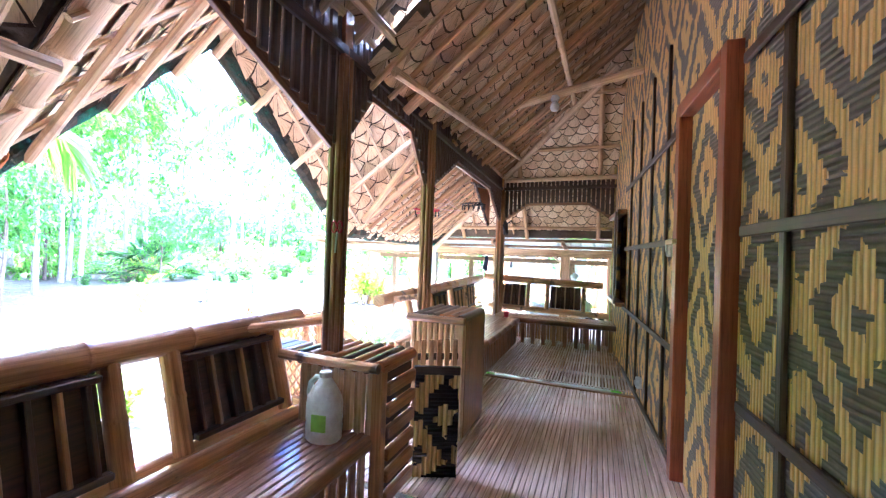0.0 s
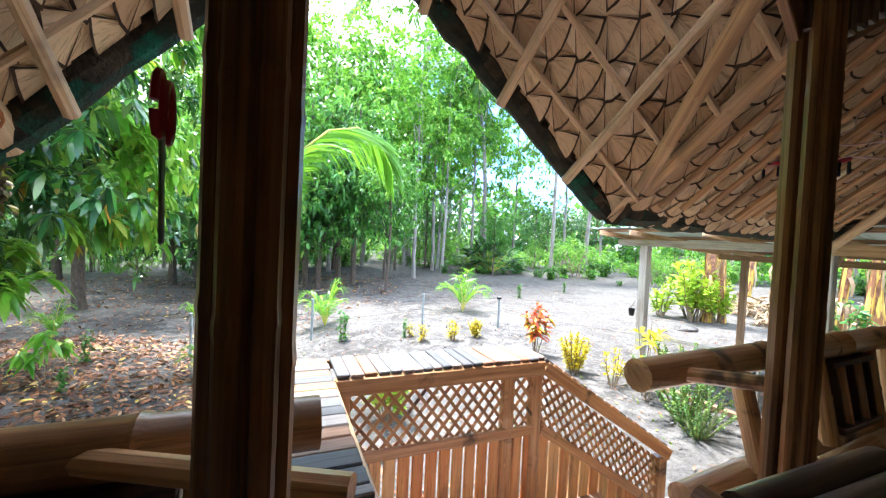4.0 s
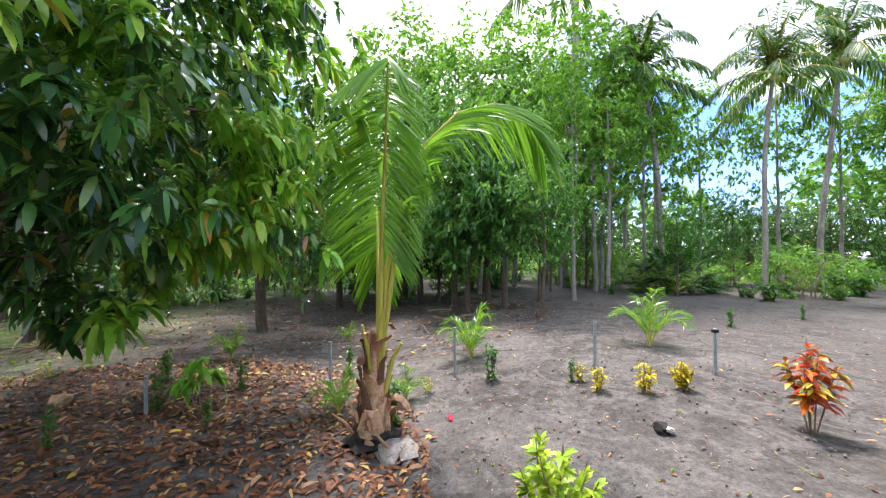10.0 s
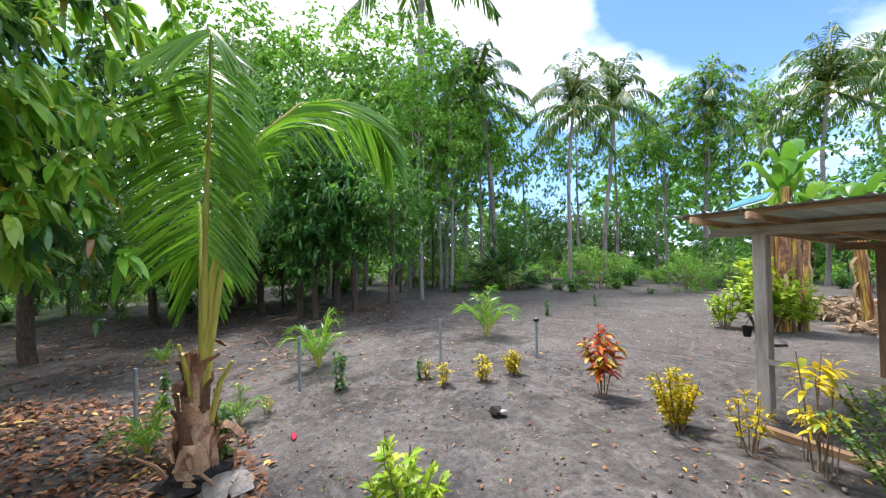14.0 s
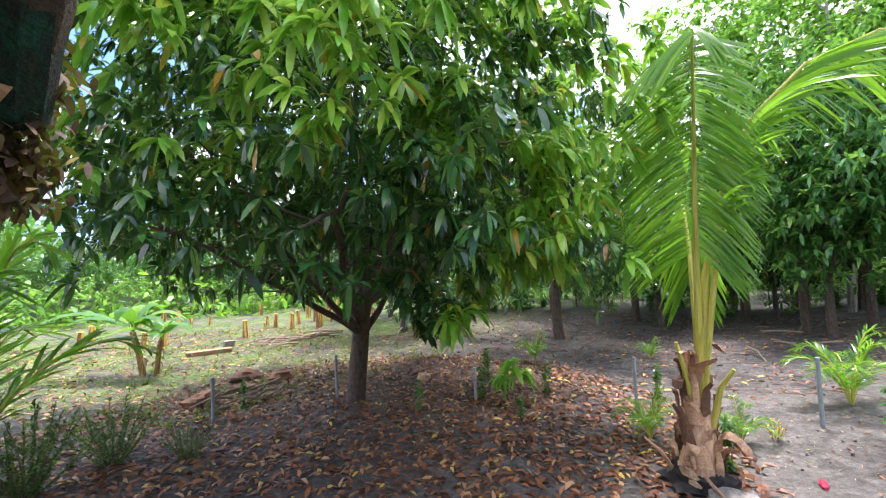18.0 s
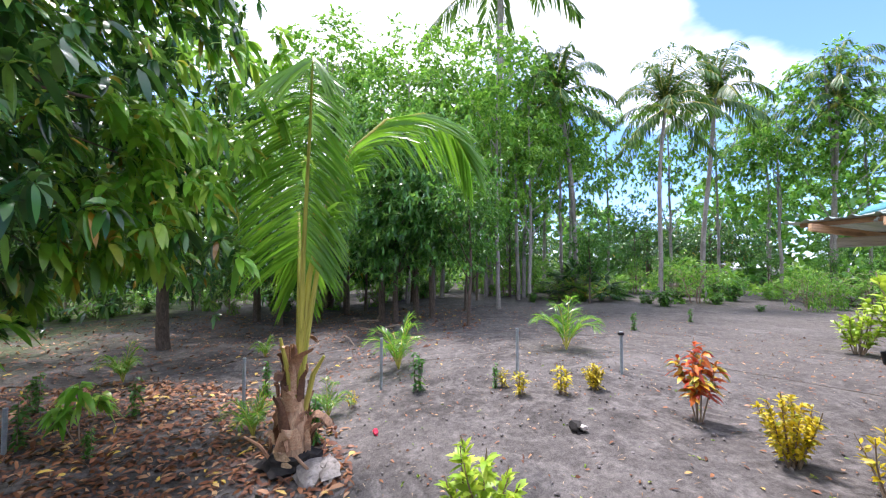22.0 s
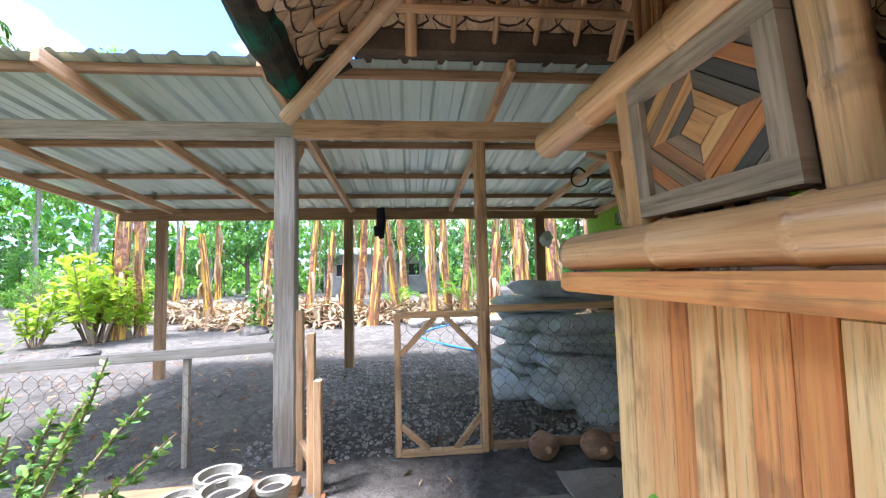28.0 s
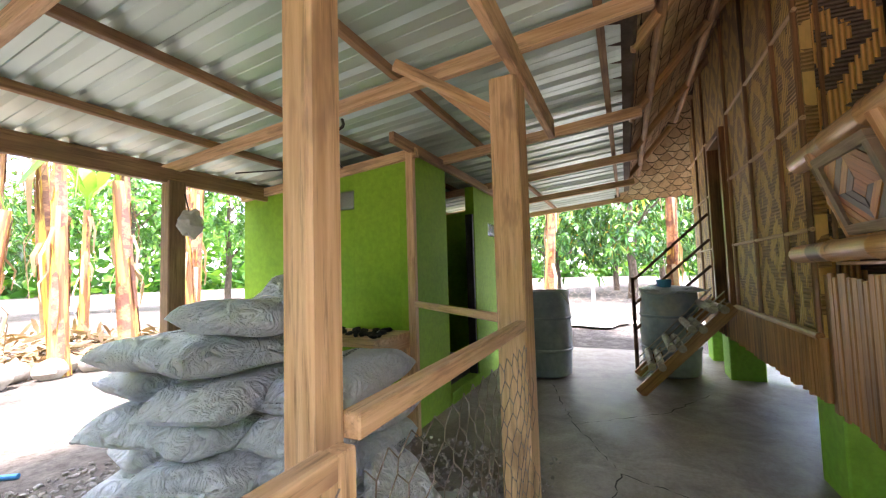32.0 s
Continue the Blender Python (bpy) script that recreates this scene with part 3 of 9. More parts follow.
M_RED = rough_stuff("red_plastic", [(0.3, (0.45, 0.02, 0.05)), (0.7, (0.65, 0.05, 0.10))], 5, 40, 0.35, 0.05)
M_BLUE = rough_stuff("blue_hose", [(0.3, (0.03, 0.22, 0.55)), (0.7, (0.06, 0.35, 0.75))], 5, 40, 0.35, 0.05)
M_HANGER = rough_stuff("pink_hanger", [(0.3, (0.62, 0.42, 0.42)), (0.7, (0.78, 0.60, 0.58))], 5, 40, 0.4, 0.05)
M_NAVY = rough_stuff("navy_cloth", [(0.3, (0.008, 0.009, 0.02)), (0.7, (0.02, 0.022, 0.045))], 10, 80)
M_POT = rough_stuff("cement_pot", [(0.3, (0.22, 0.22, 0.19)), (0.7, (0.42, 0.41, 0.36))], 4, 30)
M_COCO = wood("coconut_husk", (0.14, 0.07, 0.04), (0.34, 0.20, 0.13), 0.85, (4, 8, 8))

M_STRING = rough_stuff("orange_string", [(0.3, (0.45, 0.14, 0.04)), (0.7, (0.62, 0.24, 0.08))], 20, 90)
M_SOLAR = rough_stuff("solar_panel", [(0.3, (0.05, 0.22, 0.26)), (0.7, (0.12, 0.36, 0.38))], 4, 30, 0.25, 0.05, 0.002)
# leaf edge in near-black brown, with the shade of the gaps painted in
M_LEAF_EDGE_SHADE = rough_stuff("leaf_edge_shade", [(0.3, (0.035, 0.022, 0.015)), (0.7, (0.12, 0.075, 0.045))], 6, 60)


def woven_material(name, dark, light, along, size=0.62):
    """Woven bamboo mat: fine over-and-under strips, and large stepped diamonds in two tones. along: the wall's axis, 0 x or 1 y."""
    m, n, l, bs = material(name)
    co = n.new("ShaderNodeTexCoord").outputs["Object"]
    sep = n.new("ShaderNodeSeparateXYZ")
    l.new(co, sep.inputs[0])

    def calc(op, a, b=None, c=None):
        k = n.new("ShaderNodeMath")
        k.operation = op
        for s, v in zip(k.inputs, (a, b, c)):
            if v is None:
                continue
            if isinstance(v, (int, float)):
                s.default_value = v
            else:
                l.new(v, s)
        return k.outputs[0]

    u, w = sep.outputs[along], sep.outputs[2]
    step = 0.030
    warp = noise_node(n, l, coords(n, l, "object", (1.6, 1.6, 1.6)), 1.0, 2)
    column = calc("FLOOR", calc("DIVIDE", u, step))
    ragged = n.new("ShaderNodeTexWhiteNoise")
    ragged.noise_dimensions = "1D"
    l.new(column, ragged.inputs["W"])
    us = calc("ADD", calc("MULTIPLY", column, step), calc("MULTIPLY", warp, 0.22))
    ws = calc("MULTIPLY", calc("FLOOR", calc("DIVIDE", calc("ADD", calc("ADD", w, calc("MULTIPLY", ragged.outputs["Value"], 0.05)), calc("MULTIPLY", warp, -0.3)), step * 0.8)), step * 0.8)
    tu, tw = calc("PINGPONG", us, size / 2), calc("PINGPONG", ws, size * 0.75)
    d = calc("ADD", tu, calc("MULTIPLY", tw, 0.66))
    band = calc("PINGPONG", d, 0.105)
    wob = noise_node(n, l, coords(n, l, "object", (6, 6, 6)), 1.0, 3)
    mask = calc("GREATER_THAN", calc("ADD", band, calc("MULTIPLY", wob, 0.04)), 0.070)
    strip = n.new("ShaderNodeTexWave")
    strip.bands_direction = "Z"
    strip.inputs["Scale"].default_value = 12.0
    strip.inputs["Distortion"].default_value = 0.6
    l.new(co, strip.inputs[0])
    cross = n.new("ShaderNodeTexWave")
    cross.bands_direction = "XY"[along]
    cross.inputs["Scale"].default_value = 11.0
    cross.inputs["Distortion"].default_value = 0.6
    l.new(co, cross.inputs[0])
    weave = mix(n, l, mask, strip.outputs["Fac"], cross.outputs["Fac"])
    tone = noise_node(n, l, coords(n, l, "object", (30, 30, 8) if along else (30, 30, 8)), 1.0, 4)
    col = mix(n, l, mask, mix(n, l, tone, dark, tuple(k * 2.2 for k in dark)), mix(n, l, tone, tuple(k * 0.6 for k in light), light))
    col = mix(n, l, 0.55, col, ramp(n, l, weave, [(0.0, (0.25, 0.25, 0.25)), (0.4, (1, 1, 1))]), "MULTIPLY")
    l.new(col, bs.inputs["Base Color"])
    bs.inputs["Roughness"].default_value = 0.5
    bump(n, l, bs, weave, 0.8, 0.012)
    return m


M_SAWALI_W = woven_material("woven_mat_west", (0.10, 0.075, 0.060), (1.0, 0.60, 0.20), 1)
M_SAWALI_N = woven_material("woven_mat_north", (0.27, 0.17, 0.07), (0.90, 0.62, 0.22), 0, 0.5)


def sheet_material():
    """Green-grey painted steel sheet."""
    m, n, l, bs = material("roof_sheet")
    a = noise_node(n, l, coords(n, l, "object", (1.2, 0.3, 1)), 1.5, 5)
    l.new(ramp(n, l, a, [(0.3, (0.44, 0.57, 0.52)), (0.7, (0.60, 0.72, 0.66))]), bs.inputs["Base Color"])
    bs.inputs["Metallic"].default_value, bs.inputs["Roughness"].default_value = 0.35, 0.38
    return m


def ground_material():
    """Dark volcanic sand, paler where it is trodden, with litter under the big tree and grass towards the south."""
    m, n, l, bs = material("dark_sand")
    co = n.new("ShaderNodeTexCoord").outputs["Object"]
    sep = n.new("ShaderNodeSeparateXYZ")
    l.new(co, sep.inputs[0])
    big, mid, fine = noise_node(n, l, co, 0.35, 5), noise_node(n, l, co, 2.2, 6, 0.65), noise_node(n, l, co, 34, 5, 0.7)
    col = ramp(n, l, mid, [(0.3, (0.056, 0.052, 0.048)), (0.52, (0.105, 0.098, 0.090)), (0.75, (0.18, 0.168, 0.155))])
    col = mix(n, l, ramp(n, l, big, [(0.42, (0, 0, 0)), (0.66, (0.55, 0.55, 0.55))]), col, (0.22, 0.207, 0.192))
    swirl = noise_node(n, l, co, 0.9, 4, 0.55, 2.6)
    col = mix(n, l, ramp(n, l, swirl, [(0.50, (0, 0, 0)), (0.60, (0.5, 0.5, 0.5)), (0.66, (0.1, 0.1, 0.1))]), col, (0.25, 0.237, 0.22))
    g = n.new("ShaderNodeMapRange")
    g.inputs[1].default_value, g.inputs[2].default_value, g.inputs[3].default_value, g.inputs[4].default_value = -6.0, -13.0, 0, 1
    l.new(sep.outputs[1], g.inputs[0])
    gm = n.new("ShaderNodeMath")
    gm.operation = "MULTIPLY"
    l.new(g.outputs[0], gm.inputs[0])
    l.new(ramp(n, l, noise_node(n, l, co, 0.7, 5), [(0.38, (0, 0, 0)), (0.55, (0.85,) * 3)]), gm.inputs[1])
    col = mix(n, l, gm.outputs[0], col, ramp(n, l, noise_node(n, l, co, 1.1, 7, 0.75), [(0.36, (0.15, 0.075, 0.045)), (0.44, (0.07, 0.15, 0.03)), (0.56, (0.16, 0.23, 0.06)), (0.66, (0.33, 0.24, 0.13))]))
    s = n.new("ShaderNodeMapRange")
    s.inputs[1].default_value, s.inputs[2].default_value, s.inputs[3].default_value, s.inputs[4].default_value = 9.0, 12.0, 0, 0.75
    l.new(sep.outputs[1], s.inputs[0])
    sm = n.new("ShaderNodeMath")
    sm.operation = "MULTIPLY"
    l.new(s.outputs[0], sm.inputs[0])
    l.new(ramp(n, l, noise_node(n, l, co, 0.5, 4), [(0.4, (0, 0, 0)), (0.56, (1, 1, 1))]), sm.inputs[1])
    col = mix(n, l, sm.outputs[0], col, mix(n, l, mid, (0.10, 0.092, 0.083), (0.19, 0.176, 0.158)))
    col = mix(n, l, 0.45, col, ramp(n, l, fine, [(0.32, (0.3, 0.3, 0.3)), (0.65, (1.1, 1.1, 1.1))]), "MULTIPLY")
    clods = noise_node(n, l, co, 9, 6, 0.75)
    col = mix(n, l, 0.6, col, ramp(n, l, clods, [(0.36, (0.40, 0.39, 0.38)), (0.5, (0.95, 0.95, 0.95)), (0.66, (1.45, 1.42, 1.40))]), "MULTIPLY")
    l.new(col, bs.inputs["Base Color"])
    bs.inputs["Roughness"].default_value = 0.95
    bs.inputs["Specular IOR Level"].default_value = 0.15
    bump(n, l, bs, mix(n, l, 0.5, fine, clods), 0.9, 0.05)
    return m


def glass_material(name, tint=(0.9, 0.95, 0.95), rough=0.25):
    m, n, l, bs = material(name)
    bs.inputs["Base Color"].default_value = (*tint, 1)
    bs.inputs["Transmission Weight"].default_value = 0.75
    bs.inputs["Roughness"].default_value = rough
    bump(n, l, bs, noise_node(n, l, coords(n, l, "object", (1, 1, 1)), 45, 3), 0.5, 0.01)
    return m


M_SHEET, M_SAND, M_GLASS = sheet_material(), ground_material(), glass_material("glass_block", (0.42, 0.47, 0.46), 0.12)
M_JUG = rough_stuff("milky_plastic", [(0.3, (0.76, 0.88, 0.80)), (0.7, (0.86, 0.95, 0.90))], 4, 30, 0.3, 0.05)
M_SAWALI_GATE = woven_material("woven_mat_gate", (0.012, 0.010, 0.009), (0.85, 0.56, 0.22), 0, 0.34)

# ---- ground ----
def axis_steps(lo, hi, near, far):
    mid = np.arange(lo, hi + near / 2, near)
    out = near * 1.25 ** np.arange(1, 40)
    out = np.cumsum(out)
    out = out[out < far]
    return np.concatenate([lo - out[::-1], mid, hi + out])


GX, GY = axis_steps(-16, 6, 0.13, 900), axis_steps(-10, 16, 0.13, 900)
CONC = []
verts = []
for y in GY:
    for x in GX:
        near = abs(x) < 60 and abs(y) < 60
        h = ground_height(x, y)
        if near:
            h += 0.035 * noise.noise(Vector((x * 0.9, y * 0.9, 0))) + 0.016 * noise.noise(Vector((x * 3.1, y * 3.1, 4)))
        if -3.7 < x < 8 and 4.2 < y < 10.6 and not (x < -1.3 and y > 8.2):
            h = min(h, 0.03)
        verts.append((x, y, h))
nx = len(GX)
faces = [(j * nx + i, j * nx + i + 1, (j + 1) * nx + i + 1, (j + 1) * nx + i) for j in range(len(GY) - 1) for i in range(nx - 1)]
g = Geo()
g.v, g.f = verts, faces
solid("ground", g, M_SAND, "dark grey volcanic sand yard with scattered dry leaves", "ground", kind="structure", smooth=180)

# ---- the house: measures ----
DECK = 1.10            # the veranda's floor
WALL_X = 0.62          # the house's west wall
NORTH_Y = 7.45         # the house's north wall
SOUTH_Y = -3.0
EAST_X = 4.6
EAVE_N, EAVE_S, EAVE_E, EAVE_Z = 8.62, -4.2, 5.6, 2.88
NW_X, NE_X = -3.65, 5.6            # corners of the north eave
PN_X, PORCH_N = -3.14, 4.42        # foot of the porch gable, north
PS_X, PORCH_S = -3.12, 0.93        # and south
RIDGE_X, HIP_N, HIP_S = 1.0, 5.66, -1.6
PORCH_Y, PORCH_Z, PORCH_X, RAKE_X = 2.42, 4.42, -1.62, -3.22
SLOPE_N = 1.15
NORTH_LIP = 8.42                   # the north eave's edge, just over the shed's sheets


def west_z(x, y):
    return 4.88 + 0.8 * x + 0.1067 * y


def west_s_z(x, y):
    return 2.86 + 0.8 * (x - PS_X)


def north_z(x, y):
    return EAVE_Z + (EAVE_N - y) * SLOPE_N


def south_z(x, y):
    return EAVE_Z + (y - EAVE_S) * 1.26


def east_z(x, y):
    return EAVE_Z + (EAVE_E - x) * 0.72


def porch_s_z(x, y):
    return 2.86 + (y - PORCH_S) * 1.05 + 0.69 * (x - RAKE_X)


def porch_n_z(x, y):
    return 2.84 + (PORCH_N - y) * 0.79 + 0.69 * (x - RAKE_X)


def eave_x(y):
    """The west eave, which is not quite straight."""
    return PN_X + (NW_X - PN_X) * (y - PORCH_N) / (EAVE_N - PORCH_N) if y > PORCH_Y else PS_X


def inside(poly, x, y):
    hit = False
    for i, (x0, y0) in enumerate(poly):
        x1, y1 = poly[(i + 1) % len(poly)]
        if (y0 > y) != (y1 > y) and x < (x1 - x0) * (y - y0) / (y1 - y0) + x0:
            hit = not hit
    return hit


SLOPES = {
    "west": ([(PN_X, PORCH_N), (NW_X, EAVE_N), (RIDGE_X, HIP_N), (RIDGE_X, PORCH_Y), (PORCH_X, PORCH_Y), (PORCH_X, PORCH_N)], west_z, (1, 0)),
    "west_s": ([(PS_X, EAVE_S), (PS_X, PORCH_S), (PORCH_X, PORCH_S), (PORCH_X, PORCH_Y), (RIDGE_X, PORCH_Y), (RIDGE_X, HIP_S)], west_s_z, (1, 0)),
    "north": ([(NW_X, EAVE_N), (-3.0, NORTH_LIP), (NE_X, NORTH_LIP), (RIDGE_X, HIP_N)], north_z, (0, -1)),
    "south": ([(PS_X, EAVE_S), (RIDGE_X, HIP_S), (EAVE_E, EAVE_S)], south_z, (0, 1)),
    "east": ([(EAVE_E, EAVE_S), (RIDGE_X, HIP_S), (RIDGE_X, HIP_N), (EAVE_E, EAVE_N)], east_z, (-1, 0)),
    "porch_south": ([(RAKE_X, PORCH_S), (PORCH_X, PORCH_S), (PORCH_X, PORCH_Y), (RAKE_X, PORCH_Y)], porch_s_z, (0, 1)),
    "porch_north": ([(RAKE_X, PORCH_N), (RAKE_X, PORCH_Y), (PORCH_X, PORCH_Y), (PORCH_X, PORCH_N)], porch_n_z, (0, -1)),
}
roof = thing("thatch_roof", (NW_X, EAVE_N, 0), "steep nipa palm thatch roof on bamboo rafters, green net along the eaves", "roof", kind="structure")
for side, (poly, height, up) in SLOPES.items():
    g = Geo()
    n = len(poly)
    g.v = [(x, y, height(x, y) + 0.03) for x, y in poly] + [(x, y, height(x, y) + 0.16) for x, y in poly]
    g.f = [tuple(range(n))[::-1], tuple(range(n, 2 * n))] + [(i, (i + 1) % n, n + (i + 1) % n, n + i) for i in range(n)]
    g.g = list(g.v)
    part("thatch", g, M_THATCH, roof, smooth=0)
    # the folded leaves of the underside, course over course
    if side == "south":
        continue
    g, edges = Geo(), Geo()
    xs, ys = [p[0] for p in poly], [p[1] for p in poly]
    across = (-up[1], up[0])
    slope = math.hypot(1, (height(up[0], up[1]) - height(0, 0)))
    rise = height(up[0], up[1]) - height(0, 0)
    along0, along1 = (min(ys), max(ys)) if up[0] else (min(xs), max(xs))
    depth = (max(xs) - min(xs)) if up[0] else (max(ys) - min(ys))
    course, leaf = (0.18, 0.34) if side == "west_s" else (0.155, 0.215)
    eave = {"west": NW_X, "west_s": PS_X, "north": EAVE_N, "east": EAVE_E, "porch_south": PORCH_S, "porch_north": PORCH_N}[side]
    if up[0]:
        along0, depth = max(along0, -3.2), 4.4
    if side == "north":
        depth = 2.8
    if side == "east":
        along0, depth = 4.0, 1.6
    rows = int(depth * slope / course) + 1
    columns = np.arange(along0, along1, leaf)
    for r in range(rows):
        for k in columns - (r % 2) * leaf / 2:
            d0 = r * course / slope + rnd.uniform(-0.012, 0.012)
            if side == "west":
                d0 += max(0, PN_X - NW_X) * min(1, max(0, (EAVE_N - k - leaf / 2) / (EAVE_N - PORCH_N)))
            sag, skew, lot = rnd.uniform(0.012, 0.05), rnd.uniform(-0.02, 0.02), rnd.uniform(0, 60)
            cx, step = k + leaf / 2, course / slope

            def at(a, d, z):
                x, y = (eave + up[0] * d, a) if up[0] else (a, eave + up[1] * d)
                return Vector((x, y, height(x, y) + z))

            heart = at(cx, d0 + step / 2, 0)
            if not inside(poly, heart.x, heart.y):
                continue
            if not (side == "west" and heart.y < 8.0) and not all(inside(poly, p.x, p.y) for p in (at(cx - leaf * 0.3, d0 + step * 0.1, 0), at(cx + leaf * 0.3, d0 + step * 0.1, 0))):
                continue
            # the leaf behind, pleated outwards from the feet of the fan
            v, fan = [], []
            for i in range(5):
                f = i / 4
                for e in (0.0, 1.3):
                    v.append(at(cx + leaf * 1.04 * (f - 0.5), d0 + step * e, -0.014 if e == 0 else -0.002))
                    fan.append((math.atan2(min(f, 1 - f) * leaf + 0.004, e * course + 0.004) * 12 + lot, e + lot, lot))
            g.add(v, [(2 * i, 2 * i + 1, 2 * i + 3, 2 * i + 2) for i in range(4)], fan)
            # the fan in front, folded at its top, its hem curling out
            v, fan = [], []
            for i in range(5):
                f = 2 * i / 4 - 1
                arch = 1 - f * f
                for e in (1.02, 0.55, 0.0):
                    v.append(at(cx + skew * (1 - e) + f * leaf * 0.53 * (1.02 - e), d0 + step * e - 0.022 * arch * (1 - e) / slope, -0.010 - (1 - e) * (0.014 + sag * arch)))
                    fan.append((f * 9 + lot + 30, (1 - e) * 1.2 + lot, lot))
            g.add(v, [(3 * i + m, 3 * i + m + 1, 3 * i + m + 4, 3 * i + m + 3) for i in range(4) for m in (0, 1)], fan)
            # dark strips on rims and hem: leaf edge plus painted shade of the gaps
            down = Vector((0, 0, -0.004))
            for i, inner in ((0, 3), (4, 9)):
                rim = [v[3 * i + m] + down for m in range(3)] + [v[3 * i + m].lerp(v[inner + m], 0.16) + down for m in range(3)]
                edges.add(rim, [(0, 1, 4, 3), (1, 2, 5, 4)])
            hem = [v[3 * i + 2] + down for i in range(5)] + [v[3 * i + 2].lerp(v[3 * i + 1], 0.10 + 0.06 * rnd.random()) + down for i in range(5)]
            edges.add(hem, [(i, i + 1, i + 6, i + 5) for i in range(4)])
    part("nipa_leaves", g, M_NIPA, roof, smooth=60)
    part("leaf_edges", edges, M_LEAF_EDGE_SHADE, roof, smooth=0)


def roof_line(name, p0, p1, r, mat, n=8, drop=0.09):
    g = Geo().bamboo((p0[0], p0[1], p0[2] - drop), (p1[0], p1[1], p1[2] - drop), r, n)
    return part(name, g, mat, roof)


def on(fn, x, y):
    return (x, y, fn(x, y))


# rafters and battens under the thatch
M_BATTEN = wood("batten_brown", (0.38, 0.21, 0.10), (0.72, 0.46, 0.23), 0.6, (0.8, 35, 35), (0.10, 0.06, 0.04), 0.5)
for start, stop, gap, fn in ((-3.2, PORCH_Y, 0.36, west_s_z), (PORCH_Y, EAVE_N - 0.1, 0.28, west_z)):
    for k, y in enumerate(np.arange(start, stop, gap)):
        north = fn is west_z
        x0 = eave_x(y) + (0.22 if north else 0.16)
        if PORCH_S - 0.05 < y < PORCH_N:
            x0 = PORCH_X + 0.05
        x1 = min(0.75, 9.891 - 1.571 * y) if y > 5.4 else 0.75
        if x1 - x0 > 0.3:
            big = north and k % 5 == 2
            roof_line("rafter" if big else "batten", on(fn, x0, y), on(fn, x1, y), 0.042 if big else (0.024 if north else 0.027), M_BATTEN if north else M_BAMBOO_PALE, 8, 0.14 if big else (0.105 if north else 0.105))
for k, x in enumerate(np.arange(NW_X, NE_X, 0.28)):
    y1 = max((9.891 - x) / 1.571, EAVE_N - (NE_X - x) * 0.62, 5.75)
    if EAVE_N - y1 > 0.25:
        big = k % 5 == 3
        if x > -1.5 and not big:
            continue
        roof_line("rafter" if big else "batten", on(north_z, x, (EAVE_N if x < -3.3 else NORTH_LIP) - 0.03), on(north_z, x, y1), 0.042 if big else 0.02, M_BATTEN, 8, 0.15 if big else 0.095)
for d in (0.85, 1.75, 2.7, 3.6):
    if d < 1.5:
        roof_line("purlin", on(west_s_z, PS_X + d, -3.0), on(west_s_z, PS_X + d, PORCH_S + 0.05), 0.036, M_BAMBOO_PALE, drop=0.17)
    else:
        roof_line("purlin", on(west_s_z, PS_X + d, -3.0), on(west_s_z, PS_X + d, PORCH_Y), 0.036, M_BAMBOO_PALE, drop=0.17)
        roof_line("purlin", on(west_z, PS_X + d, PORCH_Y), on(west_z, PS_X + d, (9.891 - PS_X - d) / 1.571), 0.036, M_BAMBOO_PALE, drop=0.17)
for d in (0.42, 0.95, 1.55, 2.15):
    roof_line("purlin", on(north_z, 9.891 - 1.571 * (EAVE_N - d), EAVE_N - d), on(north_z, NE_X - d * 1.5, EAVE_N - d), 0.034, M_BATTEN, drop=0.17)
roof_line("hip_rafter", (NW_X - 0.06, EAVE_N + 0.05, EAVE_Z - 0.02), (0.2, 6.17, 5.62), 0.055, M_BAMBOO_PALE, 10, 0.20)
roof_line("side_rafter", (-2.86, PORCH_N - 0.02, 3.115), (PORCH_X, PORCH_N - 0.04, 4.06), 0.052, M_BATTEN, 12, 0.12)
roof_line("side_rafter", (-2.76, 4.237, 2.98), (-1.66, 3.67, 3.80), 0.042, M_BATTEN, 12, 0.0)
roof_line("ridge_pole", (RAKE_X + 0.05, PORCH_Y, PORCH_Z - 0.02), (PORCH_X, PORCH_Y, PORCH_Z + 1.08), 0.04, M_BAMBOO_PALE, drop=0.14)
for y, fn in ((PORCH_S, porch_s_z), (PORCH_N, porch_n_z)):
    for k in range(1, 6):
        x = RAKE_X + 0.28 * k
        roof_line("batten", on(fn, x, y), on(fn, x, PORCH_Y), 0.02, M_BAMBOO_PALE, drop=0.10)
    for k in (0.22, 0.5, 0.78):
        yy = y + (PORCH_Y - y) * k
        roof_line("purlin", on(fn, RAKE_X + 0.04, yy), on(fn, PORCH_X, yy), 0.034, M_BAMBOO_PALE, drop=0.16)
# thick corner pole that carries the eave beside the landing, and a tie pole
roof_line("corner_pole", (-3.24, 1.02, 2.919), (-1.45, 1.02, 4.08), 0.072, M_BAMBOO_PALE, 12, 0.0)
for k in range(4):
    part("string", Geo().tube([(-3.05 + 0.02 * k + 0.03 * math.cos(a), 1.02 + 0.077 * math.sin(a), 3.0 + 0.013 * k + 0.076 * math.cos(a) * 0.8) for a in np.arange(0, 6.5, 0.45)], 0.006, 5), M_STRING, roof)
roof_line("tie_pole", (-1.75, 5.05, 4.42), (0.6, 5.05, 4.86), 0.05, M_BAMBOO_PALE, 10, 0.0)


